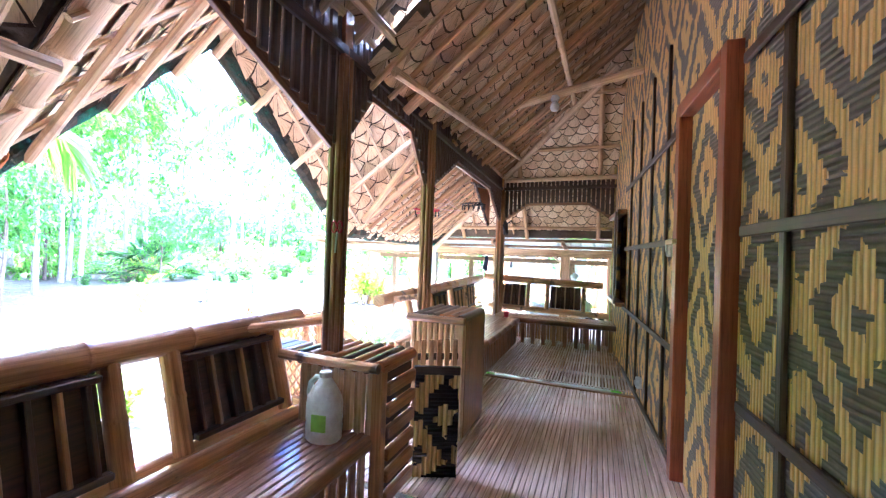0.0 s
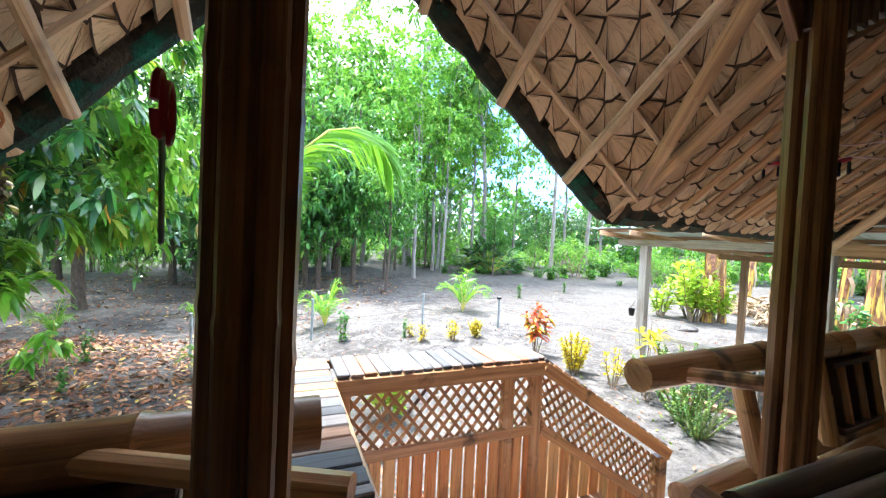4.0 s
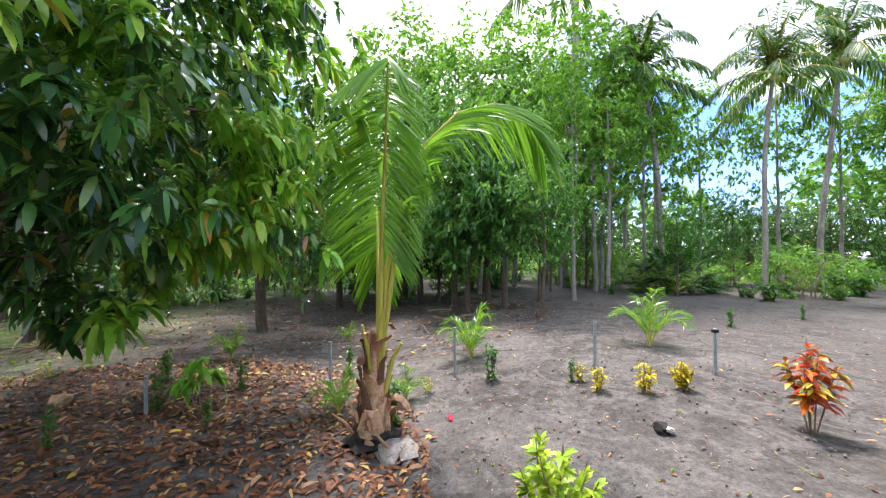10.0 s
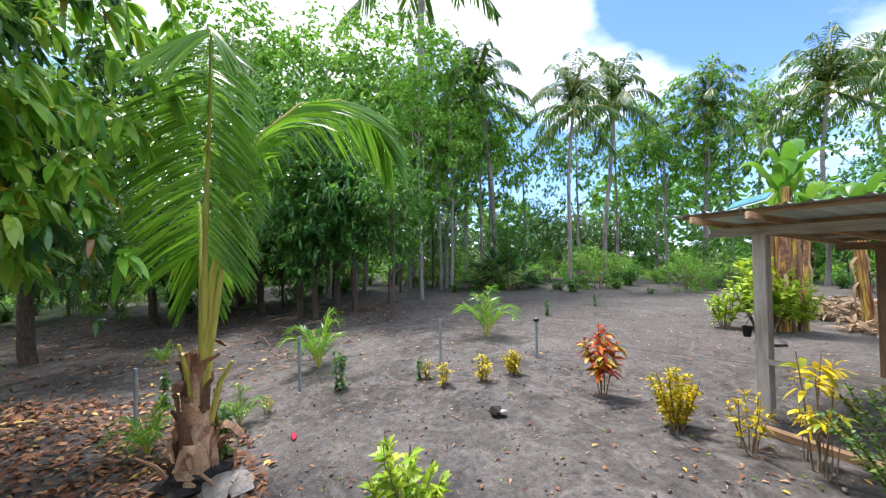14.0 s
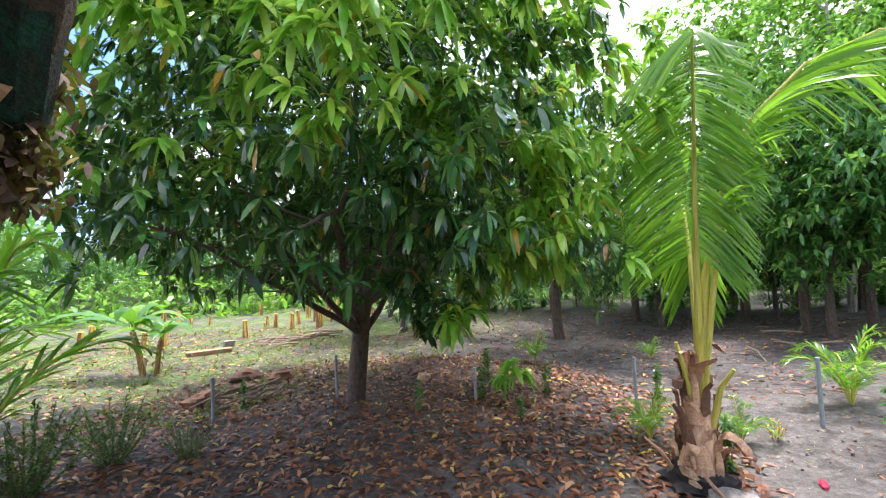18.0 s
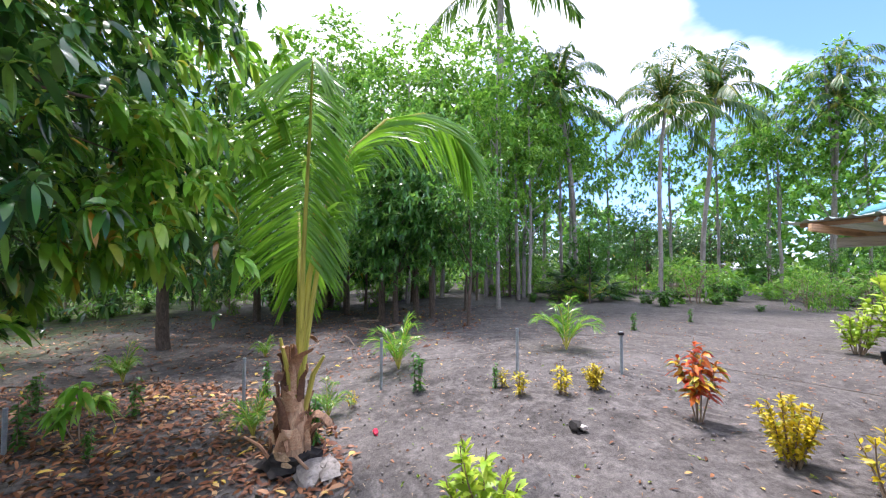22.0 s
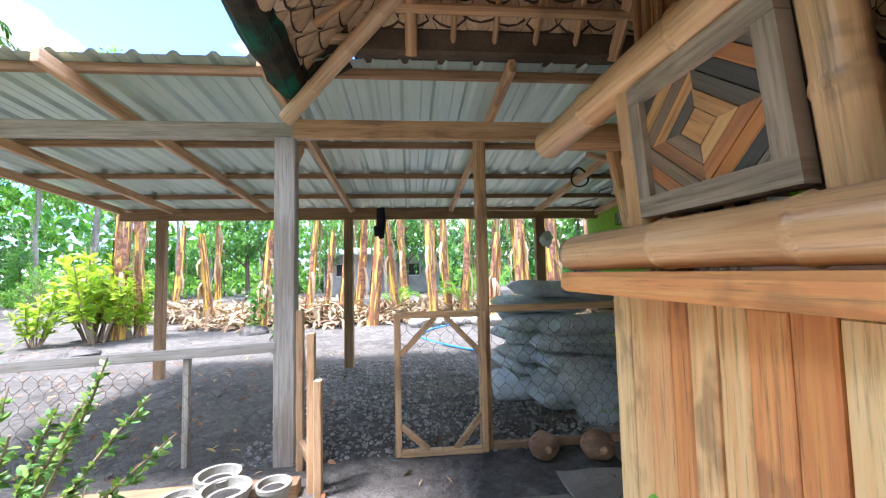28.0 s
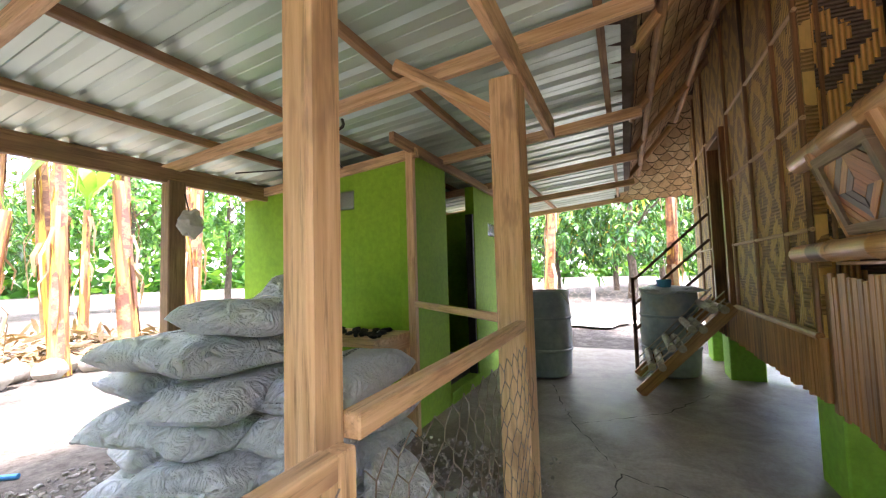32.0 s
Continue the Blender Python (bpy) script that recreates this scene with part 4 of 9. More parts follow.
def eave_roll(p0, p1, r=0.115, bow=(0, 0, 0)):
    """The rolled, netted edge of the thatch."""
    g, h = Geo(), Geo()
    p0, p1 = Vector(p0), Vector(p1)
    k = max(3, int((p1 - p0).length / 0.16))
    pts, rr, net = [], [], []
    for i in range(k + 1):
        p = p0.lerp(p1, i / k) + Vector(bow) * max(0.0, math.sin(math.pi * i / k)) ** 0.8 + Vector((0.02 * noise.noise(Vector((i * 0.7, p0.y, 0))), 0, 0.03 * noise.noise(Vector((i * 0.5, 3, p0.x)))))
        pts.append(p)
        rr.append(r * (1 + 0.25 * noise.noise(Vector((i * 0.9, p1.y, 7)))))
        net.append(p + Vector((0.02 * noise.noise(Vector((i * 1.3, 2, 5))), 0, -0.012)))
    g.tube(pts, rr, 9)
    h.tube(net, [q * (0.97 + 0.06 * noise.noise(Vector((k_ * 1.1, 8, 1)))) for k_, q in enumerate(rr)], 9)
    part("eave_roll", g, M_EAVE, roof)
    part("eave_net", h, M_NET, roof)


eave_roll((PS_X, -3.6, 2.90), (PS_X, PORCH_S, 2.90))
eave_roll((PN_X, PORCH_N, 2.90), (NW_X, EAVE_N, EAVE_Z + 0.03), 0.12, (-0.11, 0, -0.01))
eave_roll((NW_X, EAVE_N, EAVE_Z + 0.03), (-3.25, NORTH_LIP + 0.06, 3.03), 0.07)
roof_line("eave_pole", (-3.5, NORTH_LIP - 0.02, 3.13), (NE_X, NORTH_LIP - 0.02, 3.13), 0.034, M_BAMBOO_PALE, 10, 0.03)
eave_roll((RAKE_X, PORCH_S, 2.88), (RAKE_X, PORCH_Y, PORCH_Z + 0.04), 0.085)
eave_roll((RAKE_X, PORCH_N, 2.88), (RAKE_X, PORCH_Y, PORCH_Z + 0.04), 0.085)

part("thatch_lip", Geo().box(((-3.2 + NE_X) / 2, 8.56, 3.10), (NE_X + 3.2, 0.42, 0.17), (6, 0, 0), 0.02), M_THATCH, roof)

# ---- house walls ----
DOOR_Y0, DOOR_Y1, DOOR_TOP = 2.28, 3.20, 3.70


def wall_block(name, boxes, mat, label):
    g = Geo()
    for lo, hi in boxes:
        g.box([(a + b) / 2 for a, b in zip(lo, hi)], [b - a for a, b in zip(lo, hi)], bev=0.002)
    return solid(name, g, mat, label, "wall", kind="structure", smooth=0)


T = 0.06
WALL_N_X = 0.22       # where the north wall ends on the veranda
NDOOR_X0, NDOOR_X1, NDOOR_TOP = 2.25, 3.05, 3.05
WIN_Y0, WIN_Y1, WIN_Z0, WIN_Z1 = 5.95, 7.05, 1.95, 3.3
wall_w = wall_block("wall_west", [((WALL_X, SOUTH_Y, 0.75), (WALL_X + T, DOOR_Y0, 5.6)), ((WALL_X, DOOR_Y1, 0.75), (WALL_X + T, WIN_Y0, 5.6)), ((WALL_X, DOOR_Y0, DOOR_TOP), (WALL_X + T, DOOR_Y1, 5.6)),
                                  ((WALL_X, WIN_Y0, 0.75), (WALL_X + T, WIN_Y1, WIN_Z0)), ((WALL_X, WIN_Y0, WIN_Z1), (WALL_X + T, WIN_Y1, 5.3)), ((WALL_X, WIN_Y1, 0.75), (WALL_X + T, NORTH_Y - T, 4.3))],
                    M_SAWALI_W, "woven bamboo mat wall with dark and golden diamond pattern")
wall_n = wall_block("wall_north", [((WALL_N_X, NORTH_Y - T, 1.0), (NDOOR_X0, NORTH_Y, 4.2)), ((NDOOR_X1, NORTH_Y - T, 1.0), (EAST_X, NORTH_Y, 4.2)), ((NDOOR_X0, NORTH_Y - T, NDOOR_TOP), (NDOOR_X1, NORTH_Y, 4.2))],
                    M_SAWALI_N, "brown woven bamboo mat wall with bamboo battens")
wall_block("wall_east", [((EAST_X - T, SOUTH_Y, 0.75), (EAST_X, NORTH_Y - T, 3.6))], M_SAWALI_N, "woven bamboo mat wall of the house")
wall_block("wall_south", [((WALL_X + T, SOUTH_Y, 0.75), (EAST_X - T, SOUTH_Y + T, 4.0)), ((-2.0, SOUTH_Y, 0.75), (WALL_X - 0.002, SOUTH_Y + T, 3.9))], M_SAWALI_N, "woven bamboo mat wall closing the veranda")
wall_block("floor_house", [((WALL_X + T, SOUTH_Y + T, DECK - 0.12), (EAST_X - T, NORTH_Y - T, DECK - 0.02))], M_FLOOR, "bamboo floor inside the house")
for y in np.arange(SOUTH_Y + 0.5, NORTH_Y - 0.1, 0.62):
    if DOOR_Y0 - 0.1 < y < DOOR_Y1 + 0.1 or WIN_Y0 - 0.05 < y < WIN_Y1 + 0.05:
        continue
    part("batten", Geo().box((WALL_X - 0.014, y, 2.75), (0.024, 0.045, 3.3), bev=0.008), M_SLAT_DARK, wall_w)
for z in (1.14, 1.95, 2.75, 3.55):
    for y0, y1 in ((SOUTH_Y + 0.1, DOOR_Y0 - 0.1), (DOOR_Y1 + 0.1, WIN_Y0 - 0.06)):
        part("batten", Geo().box((WALL_X - 0.032, (y0 + y1) / 2, z), (0.02, y1 - y0, 0.05), bev=0.008), M_SLAT_DARK, wall_w)
M_BAMBOO_BROWN = wood("bamboo_brown", (0.27, 0.125, 0.05), (0.62, 0.33, 0.13), 0.4, (0.8, 40, 40), (0.06, 0.035, 0.025), 0.5, coat=0.2)
for x in (WALL_N_X + 0.03, 0.66, 1.36, 2.08, 3.3, 4.0):
    part("batten", Geo().bamboo((x, NORTH_Y + 0.008, 1.1), (x, NORTH_Y + 0.008, 4.15), 0.02, 8, 0.34), M_BAMBOO_DARK, wall_n)
for z in (1.74, 2.43, 3.12):
    for x0, x1 in ((WALL_N_X, NDOOR_X0 - 0.1), (NDOOR_X1 + 0.1, EAST_X)):
        part("batten", Geo().bamboo((x0, NORTH_Y + 0.012, z), (x1, NORTH_Y + 0.012, z), 0.015), M_BAMBOO_PALE, wall_n)
for x in np.arange(WALL_N_X, EAST_X, 0.052):
    part("skirt_slat", Geo().bamboo((x, NORTH_Y + 0.002, 0.71 + rnd.uniform(-0.015, 0.015)), (x, NORTH_Y + 0.002, 1.09), 0.026, 8), M_BAMBOO_BROWN, wall_n)
part("sill", Geo().bamboo((WALL_N_X, NORTH_Y + 0.02, 1.10), (NDOOR_X0 - 0.1, NORTH_Y + 0.02, 1.10), 0.024), M_BAMBOO_BROWN, wall_n)

door_w = thing("door_1", (WALL_X, DOOR_Y0, DECK), "red-brown door frame with a woven bamboo mat door, closed", "door", kind="structure")
for y in (DOOR_Y0 + 0.045, DOOR_Y1 - 0.045):
    part("jamb", Geo().box((WALL_X - 0.01, y, (DECK + DOOR_TOP) / 2), (0.13, 0.09, DOOR_TOP - DECK)), M_REDWOOD, door_w)
part("lintel", Geo().box((WALL_X - 0.01, (DOOR_Y0 + DOOR_Y1) / 2, DOOR_TOP - 0.05), (0.13, DOOR_Y1 - DOOR_Y0 - 0.18, 0.10)), M_REDWOOD, door_w)
leaf = part("leaf", Geo().box((WALL_X + 0.02, (DOOR_Y0 + DOOR_Y1) / 2, (DECK + DOOR_TOP) / 2 - 0.05), (0.03, DOOR_Y1 - DOOR_Y0 - 0.18, DOOR_TOP - DECK - 0.1)), M_SAWALI_W, door_w)
part("latch", Geo().box((WALL_X - 0.09, DOOR_Y1 - 0.01, 2.74), (0.03, 0.20, 0.035)), M_BAMBOO_PALE, door_w)
door_n = thing("door_2", (NDOOR_X0, NORTH_Y, DECK), "dark open back door with bamboo jambs", "door", kind="structure")
for x in (NDOOR_X0 + 0.04, NDOOR_X1 - 0.04):
    part("jamb", Geo().box((x, NORTH_Y - 0.01, (DECK + NDOOR_TOP) / 2), (0.08, 0.12, NDOOR_TOP - DECK)), M_BAMBOO_DARK, door_n)
part("lintel", Geo().box(((NDOOR_X0 + NDOOR_X1) / 2, NORTH_Y - 0.01, NDOOR_TOP - 0.04), (NDOOR_X1 - NDOOR_X0 - 0.16, 0.12, 0.08)), M_BAMBOO_DARK, door_n)
win = thing("window_1", (WALL_X, WIN_Y0, WIN_Z0), "dark slatted bamboo window shutter propped open", "window", kind="structure")
for k in range(9):
    y = WIN_Y0 + 0.08 + k * 0.118
    part("slat", Geo().box((WALL_X - 0.14 + 0.012 * k, y, (WIN_Z0 + WIN_Z1) / 2), (0.025, 0.075, WIN_Z1 - WIN_Z0 - 0.06)), M_SLAT_DARK, win)
for z in (WIN_Z0 + 0.03, WIN_Z1 - 0.03):
    part("frame", Geo().box((WALL_X - 0.07, (WIN_Y0 + WIN_Y1) / 2, z), (0.12, WIN_Y1 - WIN_Y0, 0.06)), M_BAMBOO_DARK, win)

# the west wall stands a little askew to the veranda's edge
ASKEW = Matrix.Translation((WALL_X, 2.46, 0)) @ Matrix.Rotation(radians(4.2), 4, "Z") @ Matrix.Translation((-WALL_X, -2.46, 0))
for ob in (wall_w, door_w, win):
    ob.matrix_basis = ASKEW @ ob.matrix_basis

# green piers under the floor
for n_, (x, y) in enumerate(((-1.9, 6.95), (-1.9, 4.6), (-1.9, 1.6), (-1.9, -1.4), (0.45, 7.2), (0.62, 4.0), (3.3, 7.2), (4.4, 7.2), (4.4, 3.0), (2.4, 3.0))):
    b = min(ground_height(x, y), 0) - 0.2
    solid("floor_pier", Geo().box((x, y, (0.80 + b) / 2), (0.36, 0.36, 0.80 - b), bev=0.012), M_PIER, "bright green painted concrete pier under the floor", "pier", "green floor piers", at=(x, y, 0))

# ---- veranda ----
VX0 = -1.85            # outer edge of the deck
deck = thing("floor", (VX0, SOUTH_Y, DECK), "glossy split bamboo slat floor of the veranda", "floor", kind="structure")
for y in np.arange(SOUTH_Y + 0.2, NORTH_Y, 0.6):
    part("joist", Geo().beam((VX0, y, DECK - 0.11), (WALL_X, y, DECK - 0.11), 0.06, 0.12), M_BAMBOO_DARK, deck)
for x in (VX0 + 0.05, -0.6, WALL_X - 0.08):
    part("girder", Geo().beam((x, SOUTH_Y, DECK - 0.23), (x, NORTH_Y, DECK - 0.23), 0.10, 0.12), M_BAMBOO_DARK, deck)
slat_mesh = [mesh_of("floor_slat", Geo().box((0, 0, 0), (0.033, w, 0.016), bev=0.005), M_FLOOR) for w in (2.55, 2.55, 2.55)]
x = VX0 + 0.02
while x < WALL_X + 0.30:
    for k, y in enumerate((-1.6, 1.0, 3.6, 6.2)):
        piece("floor_slat", slat_mesh[k % 3], deck, (x, y - 0.1 + (0.10 if k == 3 else 0), DECK - 0.012 + rnd.uniform(-0.003, 0.003)), scale=(0.72 + 0.2 * rnd.random() if k == 3 else 1, 0.995 if k < 3 else 0.94, 1))
    x += 0.037


def veranda_post(x, y, top, clad, wide=0.085):
    p = thing("veranda_post", (x, y, DECK), "dark varnished bamboo-clad wooden veranda post", "post", "veranda posts")
    part("core", Geo().box((x, y, (DECK + top) / 2), (wide, wide, top - DECK)), M_POST_DARK, p)
    for dx, dy in ((-0.044, -0.022), (-0.044, 0.022), (0.044, -0.022), (0.044, 0.022), (-0.022, -0.044), (0.022, -0.044), (-0.022, 0.044), (0.022, 0.044)):
        dx, dy = dx * wide / 0.085, dy * wide / 0.085
        part("bamboo_strip", Geo().bamboo((x + dx, y + dy, DECK + 0.02), (x + dx, y + dy, top - 0.3 * (not clad)), 0.021, 8), M_BAMBOO_DARK, p)
    return p


P1, P2, P3 = (-1.56, 2.08), (-1.64, 3.66), (-1.76, 7.40)
POSTS = [(-1.58, -1.9), P1, P2, P3]
for p in POSTS:
    veranda_post(*p, 4.12, p is P2, 0.12 if p is P3 else 0.085)
veranda_post(0.32, 7.37, 4.1, False)


def valance(p0, p1, top, low, high):
    """A row of upright dark slats between two posts, with an arched lower edge."""
    v = thing("valance", (*p0, low), "dark bamboo slat valance with an arched lower edge", "valance", "veranda valances")
    p0, p1 = Vector((*p0, 0)), Vector((*p1, 0))
    length = (p1 - p0).length
    d = (p1 - p0) / length
    ang = math.degrees(math.atan2(d.y, d.x))
    k = int(length / 0.075)
    edge = []
    for i in range(k):
        t = (i + 0.5) / k
        z = low + (high - low) * min(1.0, (1 - abs(2 * t - 1)) * 2.0)
        p = p0 + d * (t * length)
        part("slat", Geo().box((p.x, p.y, (top + z) / 2), (0.058, 0.03, top - z), (0, 0, ang), 0.01), M_SLAT_DARK, v)
        edge.append((p.x, p.y, z))
    side = Vector((-d.y, d.x, 0)) * 0.03
    for a, b in ((0, k // 4), (k // 4, 3 * k // 4), (3 * k // 4, k - 1)):
        part("edge_trim", Geo().beam(Vector(edge[a]) + side, Vector(edge[b]) + side, 0.03, 0.07), M_BAMBOO_DARK, v)
    part("top_rail", Geo().bamboo((p0.x, p0.y, top + 0.03), (p1.x, p1.y, top + 0.03), 0.045), M_BAMBOO_PALE, v)
    part("rail", Geo().beam(p0 + Vector((0, 0, low + 0.62)) - side, p1 + Vector((0, 0, low + 0.62)) - side, 0.03, 0.06), M_SLAT_DARK, v)


for a, b in ((POSTS[0], P1), (P1, P2), (P2, P3)):
    valance(a, b, 4.08, 3.25, 3.75)
valance(P3, (0.32, 7.37), 4.0, 3.25, 3.6)
# brown boards that face the stair side, with a dark scalloped lower edge
outer = thing("valance_boards", (-1.96, 7.2, 3.17), "red-brown boards with a dark wavy lower edge beside the corner post", "valance", "veranda valances")
low_edge = []
for k in range(12):
    y = 7.24 - 0.10 * k
    z0, z1 = 3.17 + min(0.62, 0.72 * max(0, 7.20 - y)), west_z(-1.96, y) - 0.10
    low_edge.append((-1.965, y, z0 + 0.012 * math.sin(k * 2.1)))
    if z1 - z0 > 0.03:
        part("board", Geo().box((-1.96, y, (z0 + z1) / 2), (0.022, 0.094, z1 - z0), bev=0.004), M_BOARD, outer)
part("edge_trim", Geo().tube(low_edge, 0.024, 7), M_SLAT_DARK, outer)
part("batten", Geo().beam((-1.90, 7.24, 3.86), (-1.90, 6.3, 3.76), 0.05, 0.05), M_SLAT_DARK, outer)

# ---- benches of the veranda ----
# foot and top rail of the leaning backrests (x, z), at the south and the north end
NORTH_RUN = (((-1.915, 1.61), (-2.052, 2.10)), ((-2.145, 1.62), (-2.17, 2.132)))
SOUTH_RUN = (((-1.82, 1.57), (-1.98, 2.11)),) * 2
SEAT_Z = DECK + 0.43
RAIL_Z, FOOT_Z, FOOT_X = 2.14, 1.62, -2.06


def diamond_panel(parent, at, w, h):
    """A framed panel of planks laid in nested diamonds; at(u, v, d) gives the place, u along, v up, d outwards."""
    for u0, u1, v0, v1 in ((0, w, 0, 0.055), (0, w, h - 0.055, h), (0, 0.05, 0.055, h - 0.055), (w - 0.05, w, 0.055, h - 0.055)):
        part("frame", Geo().prism([(u0, v0), (u1, v0), (u1, v1), (u0, v1)], at, 0.035), M_FRAME, parent)
    cu, cv = w / 2, h / 2
    band = 0.12 * w
    steps = 7
    k = w / h
    for ring in range(steps):
        r0, r1 = ring * band * 1.05, (ring + 1) * band * 1.05 - 0.004
        for su, sv in ((1, 1), (-1, 1), (-1, -1), (1, -1)):
            if ring == 0 and (su, sv) != (1, 1):
                continue
            if ring == 0:
                poly = [(cu + r1, cv), (cu, cv + r1 / k), (cu - r1, cv), (cu, cv - r1 / k)]
            else:
                poly = [(cu + su * r0, cv), (cu + su * r1, cv), (cu, cv + sv * r1 / k), (cu, cv + sv * r0 / k)]
                if su * sv < 0:
                    poly = poly[::-1]
            for a, b, c in ((1, 0, w - 0.05), (-1, 0, -0.05), (0, 1, h - 0.055), (0, -1, -0.055)):
                poly = clip_poly(poly, a, b, c) if poly else poly
            if len(poly) > 2 and max(p[0] for p in poly) - min(p[0] for p in poly) > 0.02:
                d = rnd.uniform(0, 0.006)
                part("plank", Geo().prism(poly, lambda u, v, z, d=d: at(u, v, z + d), 0.016), M_DIAMOND, parent)


def backrest(b, run, y0, y1, units, ends=(0.12, 0.25), pole=None):
    """A run of the leaning backrest along y: rails, leaning posts, slatted inside and diamond panels outside."""
    pole = pole or M_BAMBOO

    def foot(y):
        k = (y - y0) / (y1 - y0)
        return Vector((run[0][0][0] * (1 - k) + run[1][0][0] * k, y, run[0][0][1] * (1 - k) + run[1][0][1] * k))

    def head(y):
        k = (y - y0) / (y1 - y0)
        return Vector((run[0][1][0] * (1 - k) + run[1][1][0] * k, y, run[0][1][1] * (1 - k) + run[1][1][1] * k))

    def lean(y, t, out=0.0):
        return foot(y).lerp(head(y), t) - Vector((out, 0, 0))

    def along(y, dx, dz):
        return tuple(foot(y) + Vector((dx, 0, dz)))

    part("top_rail", Geo().bamboo(tuple(head(y0 - ends[0])), tuple(head(y1 + ends[1])), 0.068, 14, 0.42, True), pole, b)
    part("foot_rail", Geo().bamboo(along(y0 - 0.05, -0.07, -0.02), along(y1 - 0.05, -0.07, -0.02), 0.064, 14, 0.45, True), M_BAMBOO, b)
    part("inner_rail", Geo().bamboo(along(y0, 0.06, -0.02), along(y1 + 0.06, 0.06, -0.02), 0.05, 12, 0.45, True), pole, b)
    part("ledge", Geo().beam(along(y0 - 0.04, -0.075, -0.125), along(y1 - 0.06, -0.075, -0.125), 0.13, 0.07, 0.022), M_SKIRT, b)
    hgt = (head(y0) - foot(y0)).length
    for u0, u1 in units:
        for y in (u0, u1):
            part("leaning_post", Geo().bamboo(lean(y, 0.03), lean(y, 0.98), 0.046, 10, 0.3), pole, b)
        w = u1 - u0 - 0.10
        h = hgt - 0.13

        def at(u, v, d, s=u0 + 0.05):
            return lean(s + u, (v + 0.065) / hgt, 0.012 + d)

        part("panel_back", Geo().prism([(0, 0), (w, 0), (w, h), (0, h)], lambda u, v, d: at(u, v, d - 0.014), 0.010), M_SLAT_DARK, b)
        diamond_panel(b, at, w, h)
        n = max(4, int(w / 0.085))
        for k in range(n):
            u = (k + 0.5) * w / n
            part("back_slat", Geo().beam(at(u, 0.03, -0.034), at(u, h - 0.03, -0.034), 0.045, 0.02, 0.004, (0, 1, 0)), pole if k % 2 else M_SLAT_DARK, b)
        for v in (0.02, h - 0.02):
            part("back_rail", Geo().beam(at(0.0, v, -0.045), at(w, v, -0.045), 0.03, 0.045, 0.004, (1, 0, 0)), M_SLAT_DARK, b)


benchS = thing("slat_bench", (-1.6, 0.0, DECK), "varnished bamboo bench with leaning slatted backrest by the entrance", "bench", "veranda benches")
benchN = thing("slat_bench", (-1.6, 5.6, DECK), "long bamboo bench with plank diamond panels on its outer face", "bench", "veranda benches")
benchE = thing("slat_bench", (-0.6, 7.2, DECK), "bamboo bench with leaning backrest across the end of the veranda", "bench", "veranda benches")
backrest(benchS, SOUTH_RUN, -2.3, 2.05, [(-2.2, -1.55), (-1.25, -0.6), (-0.3, 0.36), (0.50, 1.06), (1.32, 1.98)], (0.12, 0.18), pole=M_BAMBOO_BROWN)
backrest(benchN, NORTH_RUN, 3.72, 7.36, [(4.80, 5.40), (5.67, 6.24), (6.43, 6.98)], (0.27, 0.26))
for y in (4.14, 4.50):
    part("leaning_post", Geo().bamboo((-1.95, y, 1.63), (-2.07, y, 2.06), 0.046, 10, 0.3), M_BAMBOO, benchN)
part("tie_rail", Geo().bamboo((-2.05, 3.66, 2.09), (-1.70, 3.80, 2.14), 0.03, 10, 0.4), M_BAMBOO, benchN)
part("tie_rail", Geo().bamboo((-1.97, 1.70, 2.11), (-1.66, 2.26, 2.12), 0.03, 10, 0.4), M_BAMBOO, benchS)


def seat_run(s, x0, x1, y0, y1, along_y=True, mat=None):
    if along_y:
        n = int((x1 - x0) / 0.046)
        for k in range(n):
            x = x0 + (k + 0.5) * (x1 - x0) / n
            part("seat_slat", Geo().box((x, (y0 + y1) / 2, SEAT_Z), (0.041, y1 - y0, 0.022), bev=0.008), mat or M_FLOOR, s)
        part("front_rail", Geo().bamboo((x1 + 0.02, y0, SEAT_Z - 0.03), (x1 + 0.02, y1, SEAT_Z - 0.03), 0.045), M_BAMBOO_DARK, s)
        n = int((y1 - y0) / 0.09)
        for k in range(n):
            y = y0 + (k + 0.5) * (y1 - y0) / n
            part("front_slat", Geo().box((x1, y, (DECK + SEAT_Z) / 2 - 0.03), (0.02, 0.06, SEAT_Z - DECK - 0.08)), M_BAMBOO_DARK, s)
    else:
        n = int((y1 - y0) / 0.046)
        for k in range(n):
            y = y0 + (k + 0.5) * (y1 - y0) / n
            part("seat_slat", Geo().box(((x0 + x1) / 2, y, SEAT_Z), (x1 - x0, 0.041, 0.022), bev=0.008), M_FLOOR, s)
        part("front_rail", Geo().bamboo((x0, y0 - 0.02, SEAT_Z - 0.03), (x1, y0 - 0.02, SEAT_Z - 0.03), 0.045), M_BAMBOO_DARK, s)
        for k in range(2, 12):
            x = x0 + k * (x1 - x0) / 12
            part("front_slat", Geo().box((x, y0, (DECK + SEAT_Z) / 2 - 0.03), (0.06, 0.02, SEAT_Z - DECK - 0.08)), M_BAMBOO_DARK, s)
    return s


seat_run(benchS, -1.80, -1.22, -2.3, 1.98, mat=M_SEAT)
seat_run(benchN, -1.98, -1.28, 3.70, 6.78)
seat_run(benchE, -1.70, 0.40, 6.85, 7.36, False)

# backrest along the north end
nb = benchE
NTOP, NFOOT = Vector((0, 7.66, RAIL_Z - 0.02)), Vector((0, 7.50, FOOT_Z))


